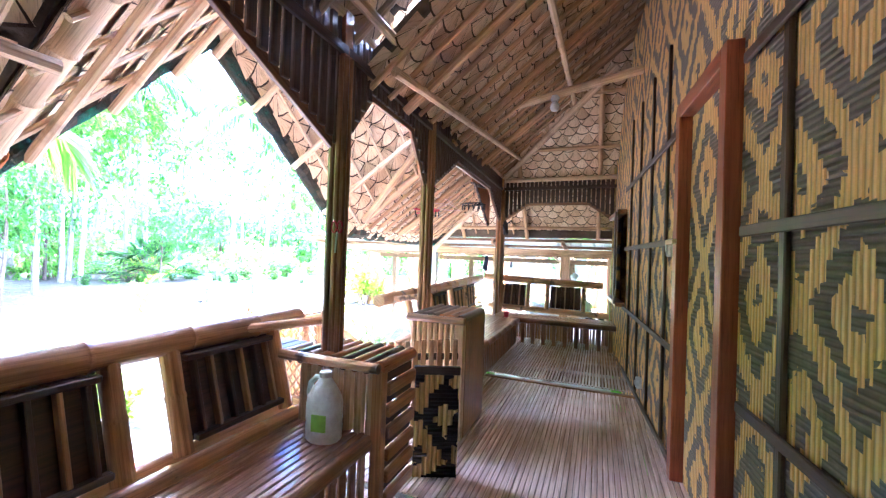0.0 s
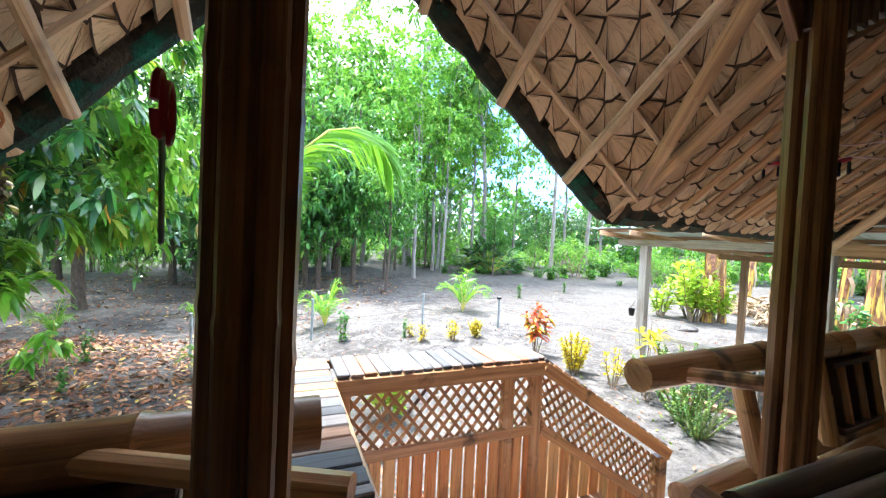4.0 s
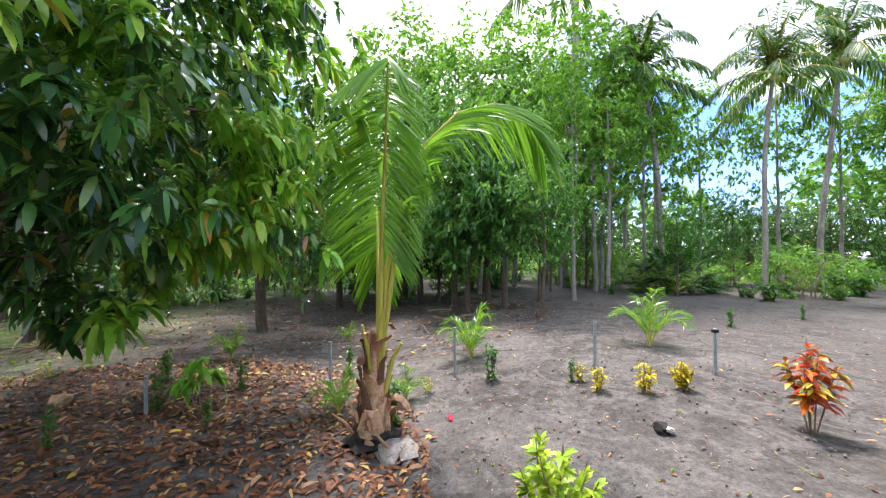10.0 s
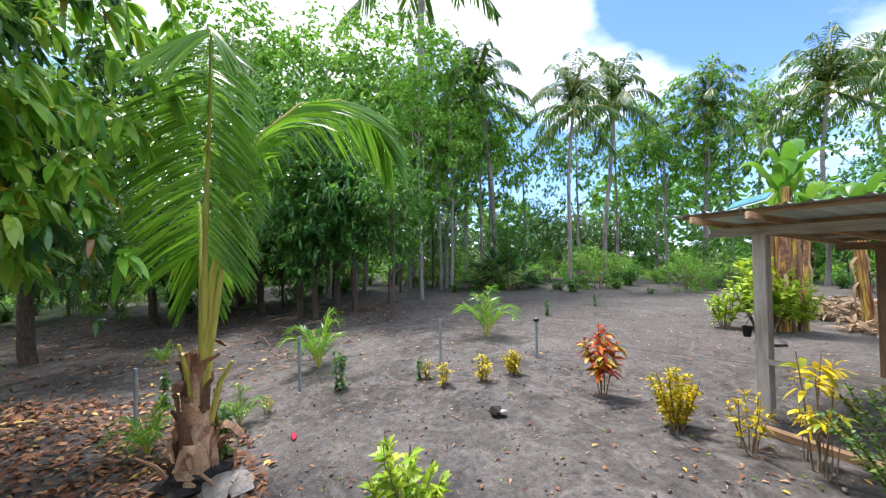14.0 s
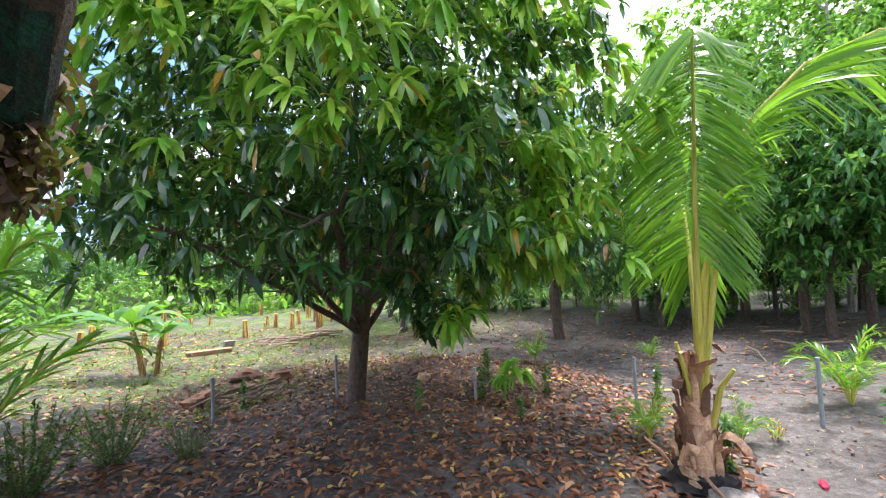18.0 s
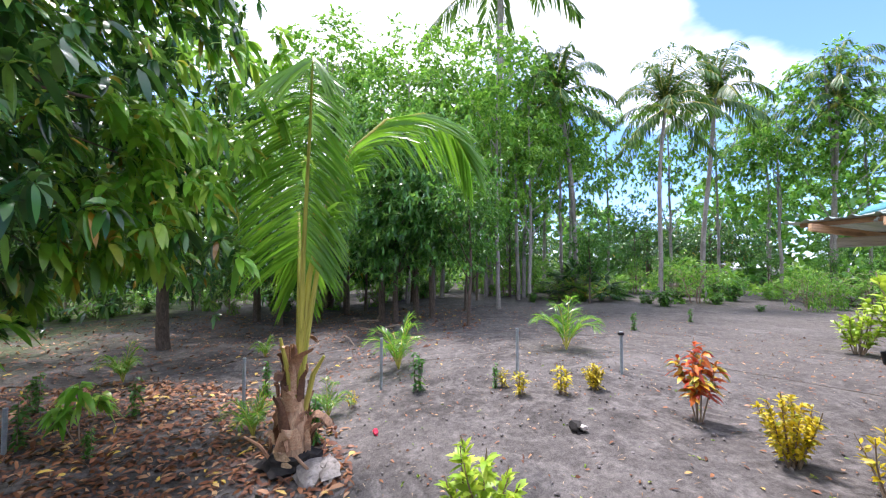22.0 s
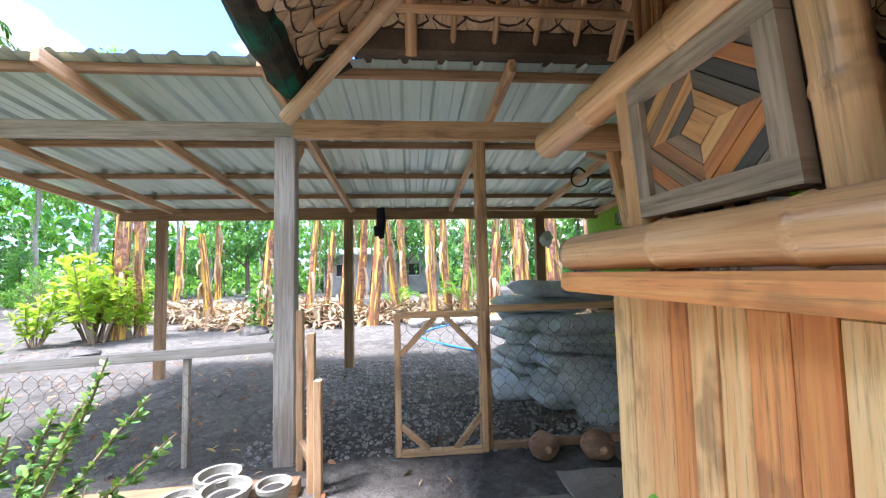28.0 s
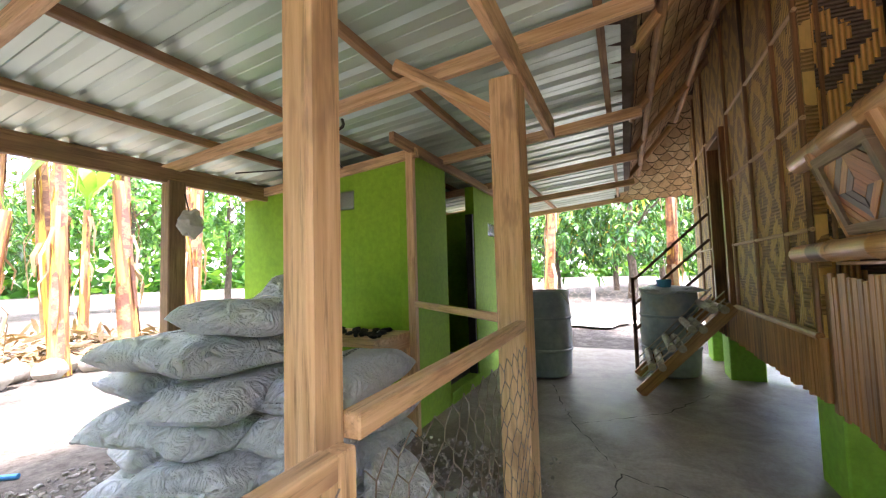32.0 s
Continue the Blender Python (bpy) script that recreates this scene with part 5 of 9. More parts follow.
def nlean(x, t, out=0.0):
    return Vector((x, NFOOT.y + (NTOP.y - NFOOT.y) * t + out - 0.04 * (x + 2.0), NFOOT.z + (NTOP.z - NFOOT.z) * t))


part("top_rail", Geo().bamboo((-2.08, NTOP.y - 0.04, RAIL_Z + 0.03), (0.10, NTOP.y - 0.12, RAIL_Z - 0.02), 0.062, 14, 0.42, True), M_BAMBOO, nb)
part("foot_rail", Geo().bamboo((-1.97, NFOOT.y + 0.06, FOOT_Z), (0.20, NFOOT.y + 0.04, FOOT_Z - 0.03), 0.055, 14, 0.45, True), M_BAMBOO, nb)
for u0, u1 in ((-1.84, -1.22), (-0.86, -0.22)):
    for x in (u0, u1):
        part("leaning_post", Geo().bamboo(nlean(x, 0.03), nlean(x, 0.98), 0.04, 10, 0.3), M_BAMBOO, nb)
    part("panel_back", Geo().prism([(0, 0), (u1 - u0 - 0.1, 0), (u1 - u0 - 0.1, 0.46), (0, 0.46)], lambda u, v, d, s=u0 + 0.05: nlean(s + u, v / 0.6 + 0.1, d), 0.012), M_SLAT_DARK, nb)
    diamond_panel(nb, lambda u, v, d, s=u0 + 0.05: nlean(s + u, v / 0.6 + 0.1, 0.014 + d), u1 - u0 - 0.1, 0.46)
    for k in range(7):
        x = u0 + 0.08 + k * (u1 - u0 - 0.16) / 6
        part("back_slat", Geo().beam(nlean(x, 0.12, -0.02), nlean(x, 0.88, -0.02), 0.045, 0.02, 0.004, (1, 0, 0)), M_BAMBOO_PALE if k % 2 else M_SLAT_DARK, nb)

# skirts below the benches, outside
sk = thing("skirt", (-2.0, 5.5, 0.6), "upright orange-brown wooden slat skirt below the bench", "skirt", kind="structure")
y = 5.86
while y < 7.22:
    w = rnd.uniform(0.085, 0.12)
    part("slat", Geo().box((-2.05 + rnd.uniform(-0.004, 0.004), y + w / 2, 1.04 + rnd.uniform(-0.02, 0.02)), (0.024, w - 0.006, 0.82), bev=0.007), M_SKIRT, sk)
    y += w
x = -2.04
while x < WALL_N_X - 0.05:
    w = rnd.uniform(0.042, 0.06)
    part("slat", Geo().box((x + w / 2, 7.25 + 0.18 * min(1, (x + 2.04) / 0.6) + rnd.uniform(-0.004, 0.004), 1.06 + rnd.uniform(-0.02, 0.02)), (w - 0.005, 0.02, 0.80), bev=0.006), M_BAMBOO_BROWN, sk)
    x += w
for z in (0.7, 1.36):
    part("rail", Geo().box((-2.02, 6.56, z), (0.03, 1.36, 0.06)), M_SKIRT, sk)


def lattice(name, p0, du, w, h0, h1, drop, outward, parent, mat, pitch=0.075, wide=0.024):
    """Crossed laths in a field w long, whose lower and upper edges start at h0, h1 and fall by drop over its length."""
    p0, du, out = Vector(p0), Vector(du).normalized(), Vector(outward).normalized()
    rise = h1 - h0
    n = int((w + rise) / pitch)
    for layer, sgn in ((0, 1), (1, -1)):
        for k in range(n + 1):
            s = k * pitch - (rise if sgn > 0 else 0)
            poly = [(s, 0), (s + sgn * rise * 0.82 if sgn > 0 else s - rise * 0.82, rise), (0, 0)]
            a = (s, 0.0)
            b = (s + sgn * rise * 0.82, rise)
            wd = wide if layer else min(wide, 0.03)
            poly = [(a[0] - wd / 2, 0), (a[0] + wd / 2, 0), (b[0] + wd / 2, rise), (b[0] - wd / 2, rise)]
            for q, r, c in ((1, 0, w), (-1, 0, 0)):
                poly = clip_poly(poly, q, r, c) if poly else poly
            if len(poly) < 3:
                continue
            part("lath", Geo().prism(poly, lambda u, v, d, o=layer * 0.009: p0 + du * u + Vector((0, 0, h0 + v - drop * u / w)) + out * (d + o), 0.008), mat, parent)


lat = thing("lattice_panel", (-2.05, 5.2, 0.6), "wooden lattice panel below the bench", "lattice")
lattice("lattice", (-2.05, 4.0, 0), (0, 1, 0), 1.8, 0.72, 1.42, 0, (-1, 0, 0), lat, M_SKIRT, 0.074, 0.058)
for y in (4.0, 5.80):
    part("stile", Geo().box((-2.065, y, 1.05), (0.03, 0.06, 0.78)), M_SKIRT, lat)
part("rail", Geo().box((-2.065, 4.90, 0.70), (0.03, 1.74, 0.05)), M_SKIRT, lat)

# ---- entrance: low boxes beside the opening ----
def slat_top(parent, x0, x1, y0, y1, z, along_x, width=0.075, name="top_slat", mat=None, drop=0.0):
    """A table top of short boards: along_x: the boards follow one another along x."""
    a0, a1 = (x0, x1) if along_x else (y0, y1)
    a = a0
    while a < a1 - 0.03:
        w = min(width * rnd.uniform(0.85, 1.15), a1 - a)
        zz = z + rnd.uniform(-0.003, 0.003)
        if along_x:
            part(name, Geo().box((a + w / 2, (y0 + y1) / 2, zz), (w - 0.005, y1 - y0 + rnd.uniform(-0.01, 0.01), 0.022), (0, 0, rnd.uniform(-1, 1)), 0.006), mat or M_PLANK, parent)
        else:
            part(name, Geo().box(((x0 + x1) / 2, a + w / 2, zz), (x1 - x0 + rnd.uniform(-0.01, 0.01), w - 0.005, 0.022), (0, 0, rnd.uniform(-1, 1)), 0.006), mat or M_PLANK, parent)
        a += w


boxA = thing("armrest_box", (-1.42, 2.2, DECK), "bamboo bench-end box with a striped slat top", "bench end")
for k in range(8):
    part("top_slat", Geo().bamboo((-1.70 + 0.08 * k, 1.95, 1.93), (-1.70 + 0.08 * k, 2.37, 1.93), 0.041, 12, 0.6), M_SPLIT, boxA)
part("top_edge", Geo().bamboo((-1.82, 1.92, 1.94), (-1.12, 1.92, 1.94), 0.03), M_BAMBOO, boxA)
part("front_post", Geo().box((-1.14, 1.97, 1.52), (0.07, 0.06, 0.8)), M_BAMBOO_BROWN, boxA)
for k in range(7):
    part("side_slat", Geo().bamboo((-1.68 + k * 0.08, 1.99, SEAT_Z), (-1.68 + k * 0.08, 1.99, 1.93), 0.035, 8), M_BAMBOO_PALE, boxA)
for k in range(6):
    part("front_slat", Geo().box((-1.10, 2.17, 1.18 + k * 0.125), (0.03, 0.34, 0.07)), M_BAMBOO_BROWN, boxA)
    part("front_backing", Geo().box((-1.125, 2.17, 1.24 + k * 0.125), (0.012, 0.34, 0.055)), M_SLAT_DARK, boxA)
gate = thing("entrance_gate", (-1.0, 2.46, DECK), "low entrance gate with a woven diamond mat panel, standing open", "gate")
part("panel", Geo().box((-0.985, 2.47, 1.39), (0.30, 0.02, 0.80), (0, 0, 24)), M_SAWALI_GATE, gate)
part("top_band", Geo().box((-0.985, 2.468, 1.81), (0.31, 0.035, 0.055), (0, 0, 24)), M_SLAT_DARK, gate)
gl = thing("slatted_gate", (-1.3, 2.8, DECK), "slatted bamboo gate leaf folded back in the entrance", "gate")
for k in range(10):
    t = k / 9
    part("slat", Geo().box((-1.52 + 0.48 * t, 2.66 + 0.30 * t, 1.53 + 0.02 * t), (0.04, 0.018, 0.74), (0, 0, 32)), M_BAMBOO if k % 3 else M_BAMBOO_PALE, gl)
for z in (1.28, 1.78):
    part("rail", Geo().beam((-1.54, 2.67, z), (-1.02, 2.99, z), 0.02, 0.05), M_SLAT_DARK, gl)
boxB = thing("armrest_box", (-1.2, 3.3, DECK), "pale bamboo bench-end box with a dark slat top", "bench end")
for k in range(6):
    part("top_slat", Geo().bamboo((-1.42 + 0.08 * k, 3.02, 2.06), (-1.42 + 0.08 * k, 3.62, 2.06), 0.041, 12, 0.6), M_SPLIT, boxB)
for k in range(9):
    part("face_slat", Geo().bamboo((-1.44 + k * 0.05, 3.03, 1.30 if k > 6 else 1.52), (-1.44 + k * 0.05, 3.03, 2.07), 0.025, 8), M_BAMBOO_PALE, boxB)
part("front_post", Geo().box((-1.02, 3.02, 1.59), (0.075, 0.07, 0.97)), M_BAMBOO_PALE, boxB)
part("side_panel", Geo().box((-0.995, 3.34, 1.58), (0.03, 0.56, 0.95)), M_BAMBOO_DARK, boxB)
part("edge", Geo().bamboo((-1.48, 2.985, 2.06), (-0.97, 2.985, 2.06), 0.03), M_BAMBOO_DARK, boxB)

# ---- landing and steps ----
LAND = 0.93
landing = thing("landing", (-2.5, 3.0, 0), "bamboo floored landing in front of the entrance", "landing", kind="structure")
y = 2.30
while y < 4.10:
    part("board", Geo().box((-2.42, y + 0.045, LAND - 0.015), (1.12, 0.084, 0.03)), M_FLOOR, landing)
    y += 0.09
for x, y in ((-2.95, 2.2), (-2.95, 3.62), (-1.95, 2.2), (-1.95, 4.05)):
    z = ground_height(x, y) - 0.1
    part("leg", Geo().box((x, y, (LAND - 0.03 + z) / 2), (0.1, 0.1, LAND - 0.03 - z)), M_POST_DARK, landing)
steps = thing("front_steps", (-2.45, 4.7, 0), "wooden front steps going down beside the veranda", "stairs", kind="structure")
for k in range(4):
    part("tread", Geo().box((-2.45, 4.22 + 0.27 * k, LAND - 0.17 * (k + 1)), (1.0, 0.26, 0.04)), M_PLANK, steps)
for x in (-2.97, -1.96):
    part("stringer", Geo().beam((x, 4.05, LAND - 0.12), (x, 5.30, 0.10), 0.05, 0.2), M_POST_DARK, steps)

RT = 1.90
rail_w = thing("landing_railing", (-3.0, 3.0, LAND), "landing railing with a broad striped plank top, lattice and bamboo slats", "railing")
slat_top(rail_w, -3.16, -2.86, 2.40, 3.66, RT, False, 0.062)
slat_top(rail_w, -3.16, -1.95, 2.05, 2.38, RT - 0.002, True, 0.085)
part("inner_beam", Geo().box((-2.875, 3.02, RT - 0.055), (0.05, 1.24, 0.085)), M_BAMBOO, rail_w)
part("inner_beam", Geo().box((-2.40, 2.37, RT - 0.055), (0.90, 0.05, 0.085)), M_BAMBOO, rail_w)
part("outer_edge", Geo().box((-3.165, 2.85, RT - 0.03), (0.02, 1.62, 0.05)), M_BAMBOO_DARK, rail_w)
for y in (2.44, 3.42, 3.62):
    part("post", Geo().bamboo((-2.92, y, LAND), (-2.92, y, RT - 0.03), 0.045), M_BAMBOO, rail_w)
part("mid_rail", Geo().box((-2.90, 3.0, 1.46), (0.045, 1.2, 0.06)), M_BAMBOO, rail_w)
part("low_rail", Geo().box((-2.90, 3.0, LAND + 0.06), (0.045, 1.2, 0.06)), M_BAMBOO, rail_w)
lattice("lattice", (-2.91, 2.42, 0), (0, 1, 0), 1.2, 1.48, 1.83, 0, (1, 0, 0), rail_w, M_BAMBOO, 0.072)
for k in range(15):
    part("low_slat", Geo().box((-2.91, 2.46 + 0.08 * k, 1.20), (0.018, 0.066, 0.48), bev=0.006), M_SKIRT, rail_w)
lattice("lattice", (-2.85, 2.36, 0), (1, 0, 0), 0.9, 1.48, 1.83, 0, (0, 1, 0), rail_w, M_BAMBOO, 0.072)
for k in range(11):
    part("low_slat", Geo().box((-2.82 + 0.08 * k, 2.36, 1.20), (0.066, 0.018, 0.48), bev=0.006), M_SKIRT, rail_w)
part("mid_rail", Geo().box((-2.40, 2.355, 1.46), (0.9, 0.045, 0.06)), M_BAMBOO, rail_w)
rail_s = thing("stair_railing", (-3.0, 4.3, 0.4), "sloping stair railing with a plank top and lattice", "railing")
SY0, SY1, SZ0, SZ1 = 3.66, 4.80, RT - 0.03, 1.14
ang = math.degrees(math.atan2(SZ0 - SZ1, SY1 - SY0))
n = 16
for k in range(n):
    t = (k + 0.5) / n
    part("top_slat", Geo().box((-3.02, SY0 + t * (SY1 - SY0), SZ0 + t * (SZ1 - SZ0) + 0.02), (0.28, 0.078, 0.02), (-ang, 0, 0), 0.006), M_PLANK, rail_s)
part("top_beam", Geo().beam((-2.89, SY0, SZ0 - 0.03), (-2.89, SY1 + 0.03, SZ1 - 0.05), 0.045, 0.08), M_BAMBOO, rail_s)
part("mid_rail", Geo().beam((-2.90, SY0, SZ0 - 0.42), (-2.90, SY1 - 0.02, SZ1 - 0.44), 0.04, 0.06), M_BAMBOO, rail_s)
lattice("lattice", (-2.92, SY0, 0), (0, 1, 0), SY1 - SY0 - 0.06, SZ0 - 0.41, SZ0 - 0.07, SZ0 - SZ1, (1, 0, 0), rail_s, M_BAMBOO, 0.066)
part("end_post", Geo().box((-2.92, SY1 - 0.03, 0.60), (0.08, 0.08, 0.95)), M_BAMBOO, rail_s)
for k in range(13):
    t = (k + 0.5) / 13
    y = SY0 + t * (SY1 - SY0)
    z = SZ0 - 0.44 + t * (SZ1 - SZ0)
    part("low_slat", Geo().box((-2.92, y, (z + 0.12 + LAND * (1 - t) * 0.7) / 2), (0.018, 0.078, max(0.15, z - 0.12 - LAND * (1 - t) * 0.7)), bev=0.006), M_SKIRT, rail_s)

# ---- concrete and shed ----
pad = Geo()
pad.box((-2.72, 6.75, 0.02), (1.75, 3.25, 0.20), bev=0.02)
solid("pavement_pad", pad, M_CONCRETE, "cracked grey concrete pad at the foot of the steps", "pavement", kind="structure")
pad = Geo()
pad.box((1.45, 8.1, 0.01), (6.6, 5.0, 0.20), bev=0.02)
solid("pavement_passage", pad, M_CONCRETE, "stained smooth concrete floor of the passage behind the house", "pavement", kind="structure")



def crack(name, pts, z, w=0.006):
    """A jagged crack in a slab."""
    g = Geo()
    for (x0, y0), (x1, y1) in zip(pts, pts[1:]):
        n_ = max(2, int(math.hypot(x1 - x0, y1 - y0) / 0.06))
        line_ = [(x0 + (x1 - x0) * i / n_ + (rnd.uniform(-0.018, 0.018) if 0 < i < n_ else 0), y0 + (y1 - y0) * i / n_ + (rnd.uniform(-0.018, 0.018) if 0 < i < n_ else 0)) for i in range(n_ + 1)]
        g.tube([(x, y, z - w * 0.55) for x, y in line_], [w * rnd.uniform(0.5, 1.2) for _ in line_], 5)
    return solid(name, g, M_CHAR, "dark jagged crack in the concrete", "crack", "cracks in the concrete", at=(*pts[0], z))


for pts in ([(-3.58, 8.2), (-3.1, 7.85), (-3.25, 7.3), (-3.58, 7.0)], [(-3.1, 7.85), (-2.7, 8.3)], [(-2.6, 6.9), (-2.2, 6.3), (-1.9, 6.2)]):
    crack("crack", pts, 0.12)
for pts in ([(-1.7, 8.2), (-0.9, 8.75), (0.2, 8.6), (1.0, 9.0)], [(-0.9, 8.75), (-0.4, 9.7), (0.3, 10.2)], [(1.0, 9.0), (1.6, 8.2), (2.4, 7.7)], [(1.0, 9.0), (2.2, 9.4)], [(-0.2, 7.6), (0.2, 8.6)]):
    crack("crack", pts, 0.11)
FRONT_Y, BACK_Y = 9.05, 12.15
SHED_X0, SHED_X1 = -7.5, 6.4


def shed_z(y):
    return 2.885 - 0.083 * (y - FRONT_Y)


shed = thing("shed", (-3.0, 10.5, 0.1), "open lean-to shed of sawn timber with a green steel sheet roof", "shed", kind="structure")
g = Geo()
prof = [(0.0, 0.0), (0.03, 0.028), (0.06, 0.028), (0.09, 0.0), (0.165, 0.0), (0.17, 0.006), (0.175, 0.0)]
pitch = 0.25
x = SHED_X0 - 0.15
line = []
while x < SHED_X1:
    line += [(x + u, h) for u, h in prof]
    x += pitch
Y0, Y1 = 8.45, 12.75
ys = [Y0, 9.7, 11.2, Y1]
for t in (0.0, 0.004):
    for u, h in line:
        for y in ys:
            g.v.append((u, y, shed_z(y) + 0.055 + h + t))
m = len(line)
for s in (0, 1):
    for i in range(m - 1):
        for j in range(3):
            a = s * m * 4 + i * 4 + j
            q = (a, a + 4, a + 5, a + 1)
            g.f.append(q if s else q[::-1])
g.g = list(g.v)
part("roof_sheet", g, M_SHEET, shed, "green-grey ribbed steel sheets", smooth=30)
for y in (8.56, 9.0 + 0.8, 10.75, 11.65, 12.45):
    part("purlin", Geo().beam((SHED_X0, y, shed_z(y) + 0.022), (SHED_X1, y, shed_z(y) + 0.022), 0.045, 0.06), M_TIMBER_OLD if y > 8.5 else M_TIMBER, shed)
for x in (-7.2, -6.45, -5.05, -3.75, -2.15, -0.68, 0.9, 2.4, 4.0, 5.6):
    part("rafter", Geo().beam((x, 8.30, shed_z(8.30) - 0.055), (x, 12.55, shed_z(12.55) - 0.055), 0.05, 0.095), M_TIMBER, shed)
part("front_beam", Geo().beam((-7.4, FRONT_Y, 2.715), (-3.6, FRONT_Y, 2.705), 0.06, 0.13), M_TIMBER_GREY, shed)
part("front_beam", Geo().beam((-3.75, FRONT_Y - 0.055, 2.705), (0.42, FRONT_Y - 0.055, 2.70), 0.05, 0.15), M_TIMBER, shed)
part("back_beam", Geo().beam((-7.2, BACK_Y, 2.49), (0.35, BACK_Y, 2.47), 0.06, 0.13), M_TIMBER_OLD, shed)
for x, y, top, w, mat in ((-6.72, FRONT_Y + 0.02, 2.66, 0.17, M_TIMBER_GREY), (-3.82, FRONT_Y + 0.01, 2.64, 0.16, M_TIMBER_GREY), (-2.245, FRONT_Y + 0.02, 2.66, 0.095, M_TIMBER), (-0.67, FRONT_Y + 0.02, 2.63, 0.19, M_TIMBER),
                          (-6.60, BACK_Y, 2.44, 0.13, M_TIMBER_OLD), (-3.80, BACK_Y, 2.43, 0.14, M_TIMBER_OLD), (-0.70, BACK_Y, 2.42, 0.15, M_TIMBER_OLD)):
    part("post", Geo().box((x, y, (top + 0.02) / 2), (w, w * 0.85, top), (0, 0, rnd.uniform(-3, 3)), 0.01), mat, shed)
for x, s in ((-3.82, 1), (-0.66, -1)):
    part("brace", Geo().beam((x, FRONT_Y + 0.06, 2.34), (x + 0.0 * s, FRONT_Y + 0.46, 2.72), 0.035, 0.07), M_TIMBER, shed)
part("brace", Geo().beam((-0.66, FRONT_Y - 0.02, 2.40), (-1.05, FRONT_Y + 0.55, 2.70), 0.035, 0.06), M_TIMBER, shed)

# ---- the green wash house ----
WX0, WX1, WY0, WY1 = 0.30, 3.75, 10.28, 12.5
WD0, WD1 = 1.10, 2.00
wash = thing("wash_house", (WX0, WY0, 0.1), "small green painted wash house under the shed roof", "wash house", kind="structure")


def wall_prism(lo, hi, zf0, zf1):
    """A wall block whose top follows the roof: zf0, zf1 at its two y ends."""
    (x0, y0, z0), (x1, y1) = lo, hi
    v = [(x0, y0, z0), (x1, y0, z0), (x1, y1, z0), (x0, y1, z0), (x0, y0, zf0), (x1, y0, zf0), (x1, y1, zf1), (x0, y1, zf1)]
    return Geo().add(v, [(3, 2, 1, 0), (4, 5, 6, 7), (0, 1, 5, 4), (1, 2, 6, 5), (2, 3, 7, 6), (3, 0, 4, 7)])


def top_at(y):
    return shed_z(y) - 0.11


GB0, GB1, GZ0, GZ1 = 10.92, 11.56, 2.20, 2.40
for (lo, hi, a, b) in (((WX0, WY0 + 0.12, 0), (WX0 + 0.12, GB0), 0, 0), ((WX0, GB1, 0), (WX0 + 0.12, WY1), 0, 0)):
    part("wall", wall_prism(lo, hi, top_at(lo[1]), top_at(hi[1])), M_GREEN, wash, smooth=0)
part("wall", wall_prism((WX0, GB0, 0), (WX0 + 0.12, GB1), GZ0, GZ0), M_GREEN, wash, smooth=0)
part("wall", wall_prism((WX0, GB0, GZ1), (WX0 + 0.12, GB1), top_at(GB0), top_at(GB1)), M_GREEN, wash, smooth=0)
HB0, HB1 = 2.55, 3.12
for lo, hi in (((WX0, WY0, 0), (WD0, WY0 + 0.12)), ((WD1, WY0, 0), (HB0, WY0 + 0.12)), ((HB1, WY0, 0), (WX1, WY0 + 0.12))):
    part("wall", wall_prism(lo, hi, top_at(WY0), top_at(WY0)), M_GREEN, wash, smooth=0)
part("wall", wall_prism((HB0, WY0, 0), (HB1, WY0 + 0.12), 2.05, 2.05), M_GREEN, wash, smooth=0)
part("wall", wall_prism((HB0, WY0, 2.25), (HB1, WY0 + 0.12), top_at(WY0), top_at(WY0)), M_GREEN, wash, smooth=0)
part("wall", wall_prism((WX1 - 0.12, WY0 + 0.12, 0), (WX1, WY1), top_at(WY0), top_at(WY1)), M_GREEN, wash, smooth=0)
part("wall", wall_prism((WX0 + 0.12, WY1 - 0.12, 0), (WX1 - 0.12, WY1), top_at(WY1), top_at(WY1)), M_GREEN, wash, smooth=0)
part("sill", Geo().box(((WD0 + WD1) / 2, WY0 + 0.05, 0.16), (WD1 - WD0, 0.14, 0.16)), M_GREEN, wash)
part("door_frame", Geo().box((WD1 - 0.03, WY0 + 0.06, 1.25), (0.05, 0.10, 2.1)), M_BLACK, wash)
door = part("door", Geo().box((WD0 + 0.10, WY0 + 0.42, 1.22), (0.05, 0.62, 1.95), (0, 0, -6)), M_SLAT_DARK, wash, "dark open door")
for k in range(3):
    y = GB0 + (k + 0.5) * (GB1 - GB0) / 3
    part("glass_block", Geo().box((WX0 + 0.06, y, (GZ0 + GZ1) / 2), (0.10, (GB1 - GB0) / 3 - 0.012, GZ1 - GZ0 - 0.012), bev=0.012), M_GLASS, wash)
    x = HB0 + (k + 0.5) * (HB1 - HB0) / 3
    part("glass_block", Geo().box((x, WY0 + 0.06, 2.15), ((HB1 - HB0) / 3 - 0.012, 0.10, 0.19), bev=0.012), M_GLASS, wash)
part("corner_post", Geo().box((WX0 - 0.04, WY0 - 0.03, 1.42), (0.055, 0.075, 2.64)), M_TIMBER, wash)
part("top_plate", Geo().beam((WX0 - 0.03, WY0 - 0.1, top_at(WY0) - 0.02), (WX0 - 0.03, WY1, top_at(WY1) - 0.02), 0.05, 0.09), M_TIMBER, wash)
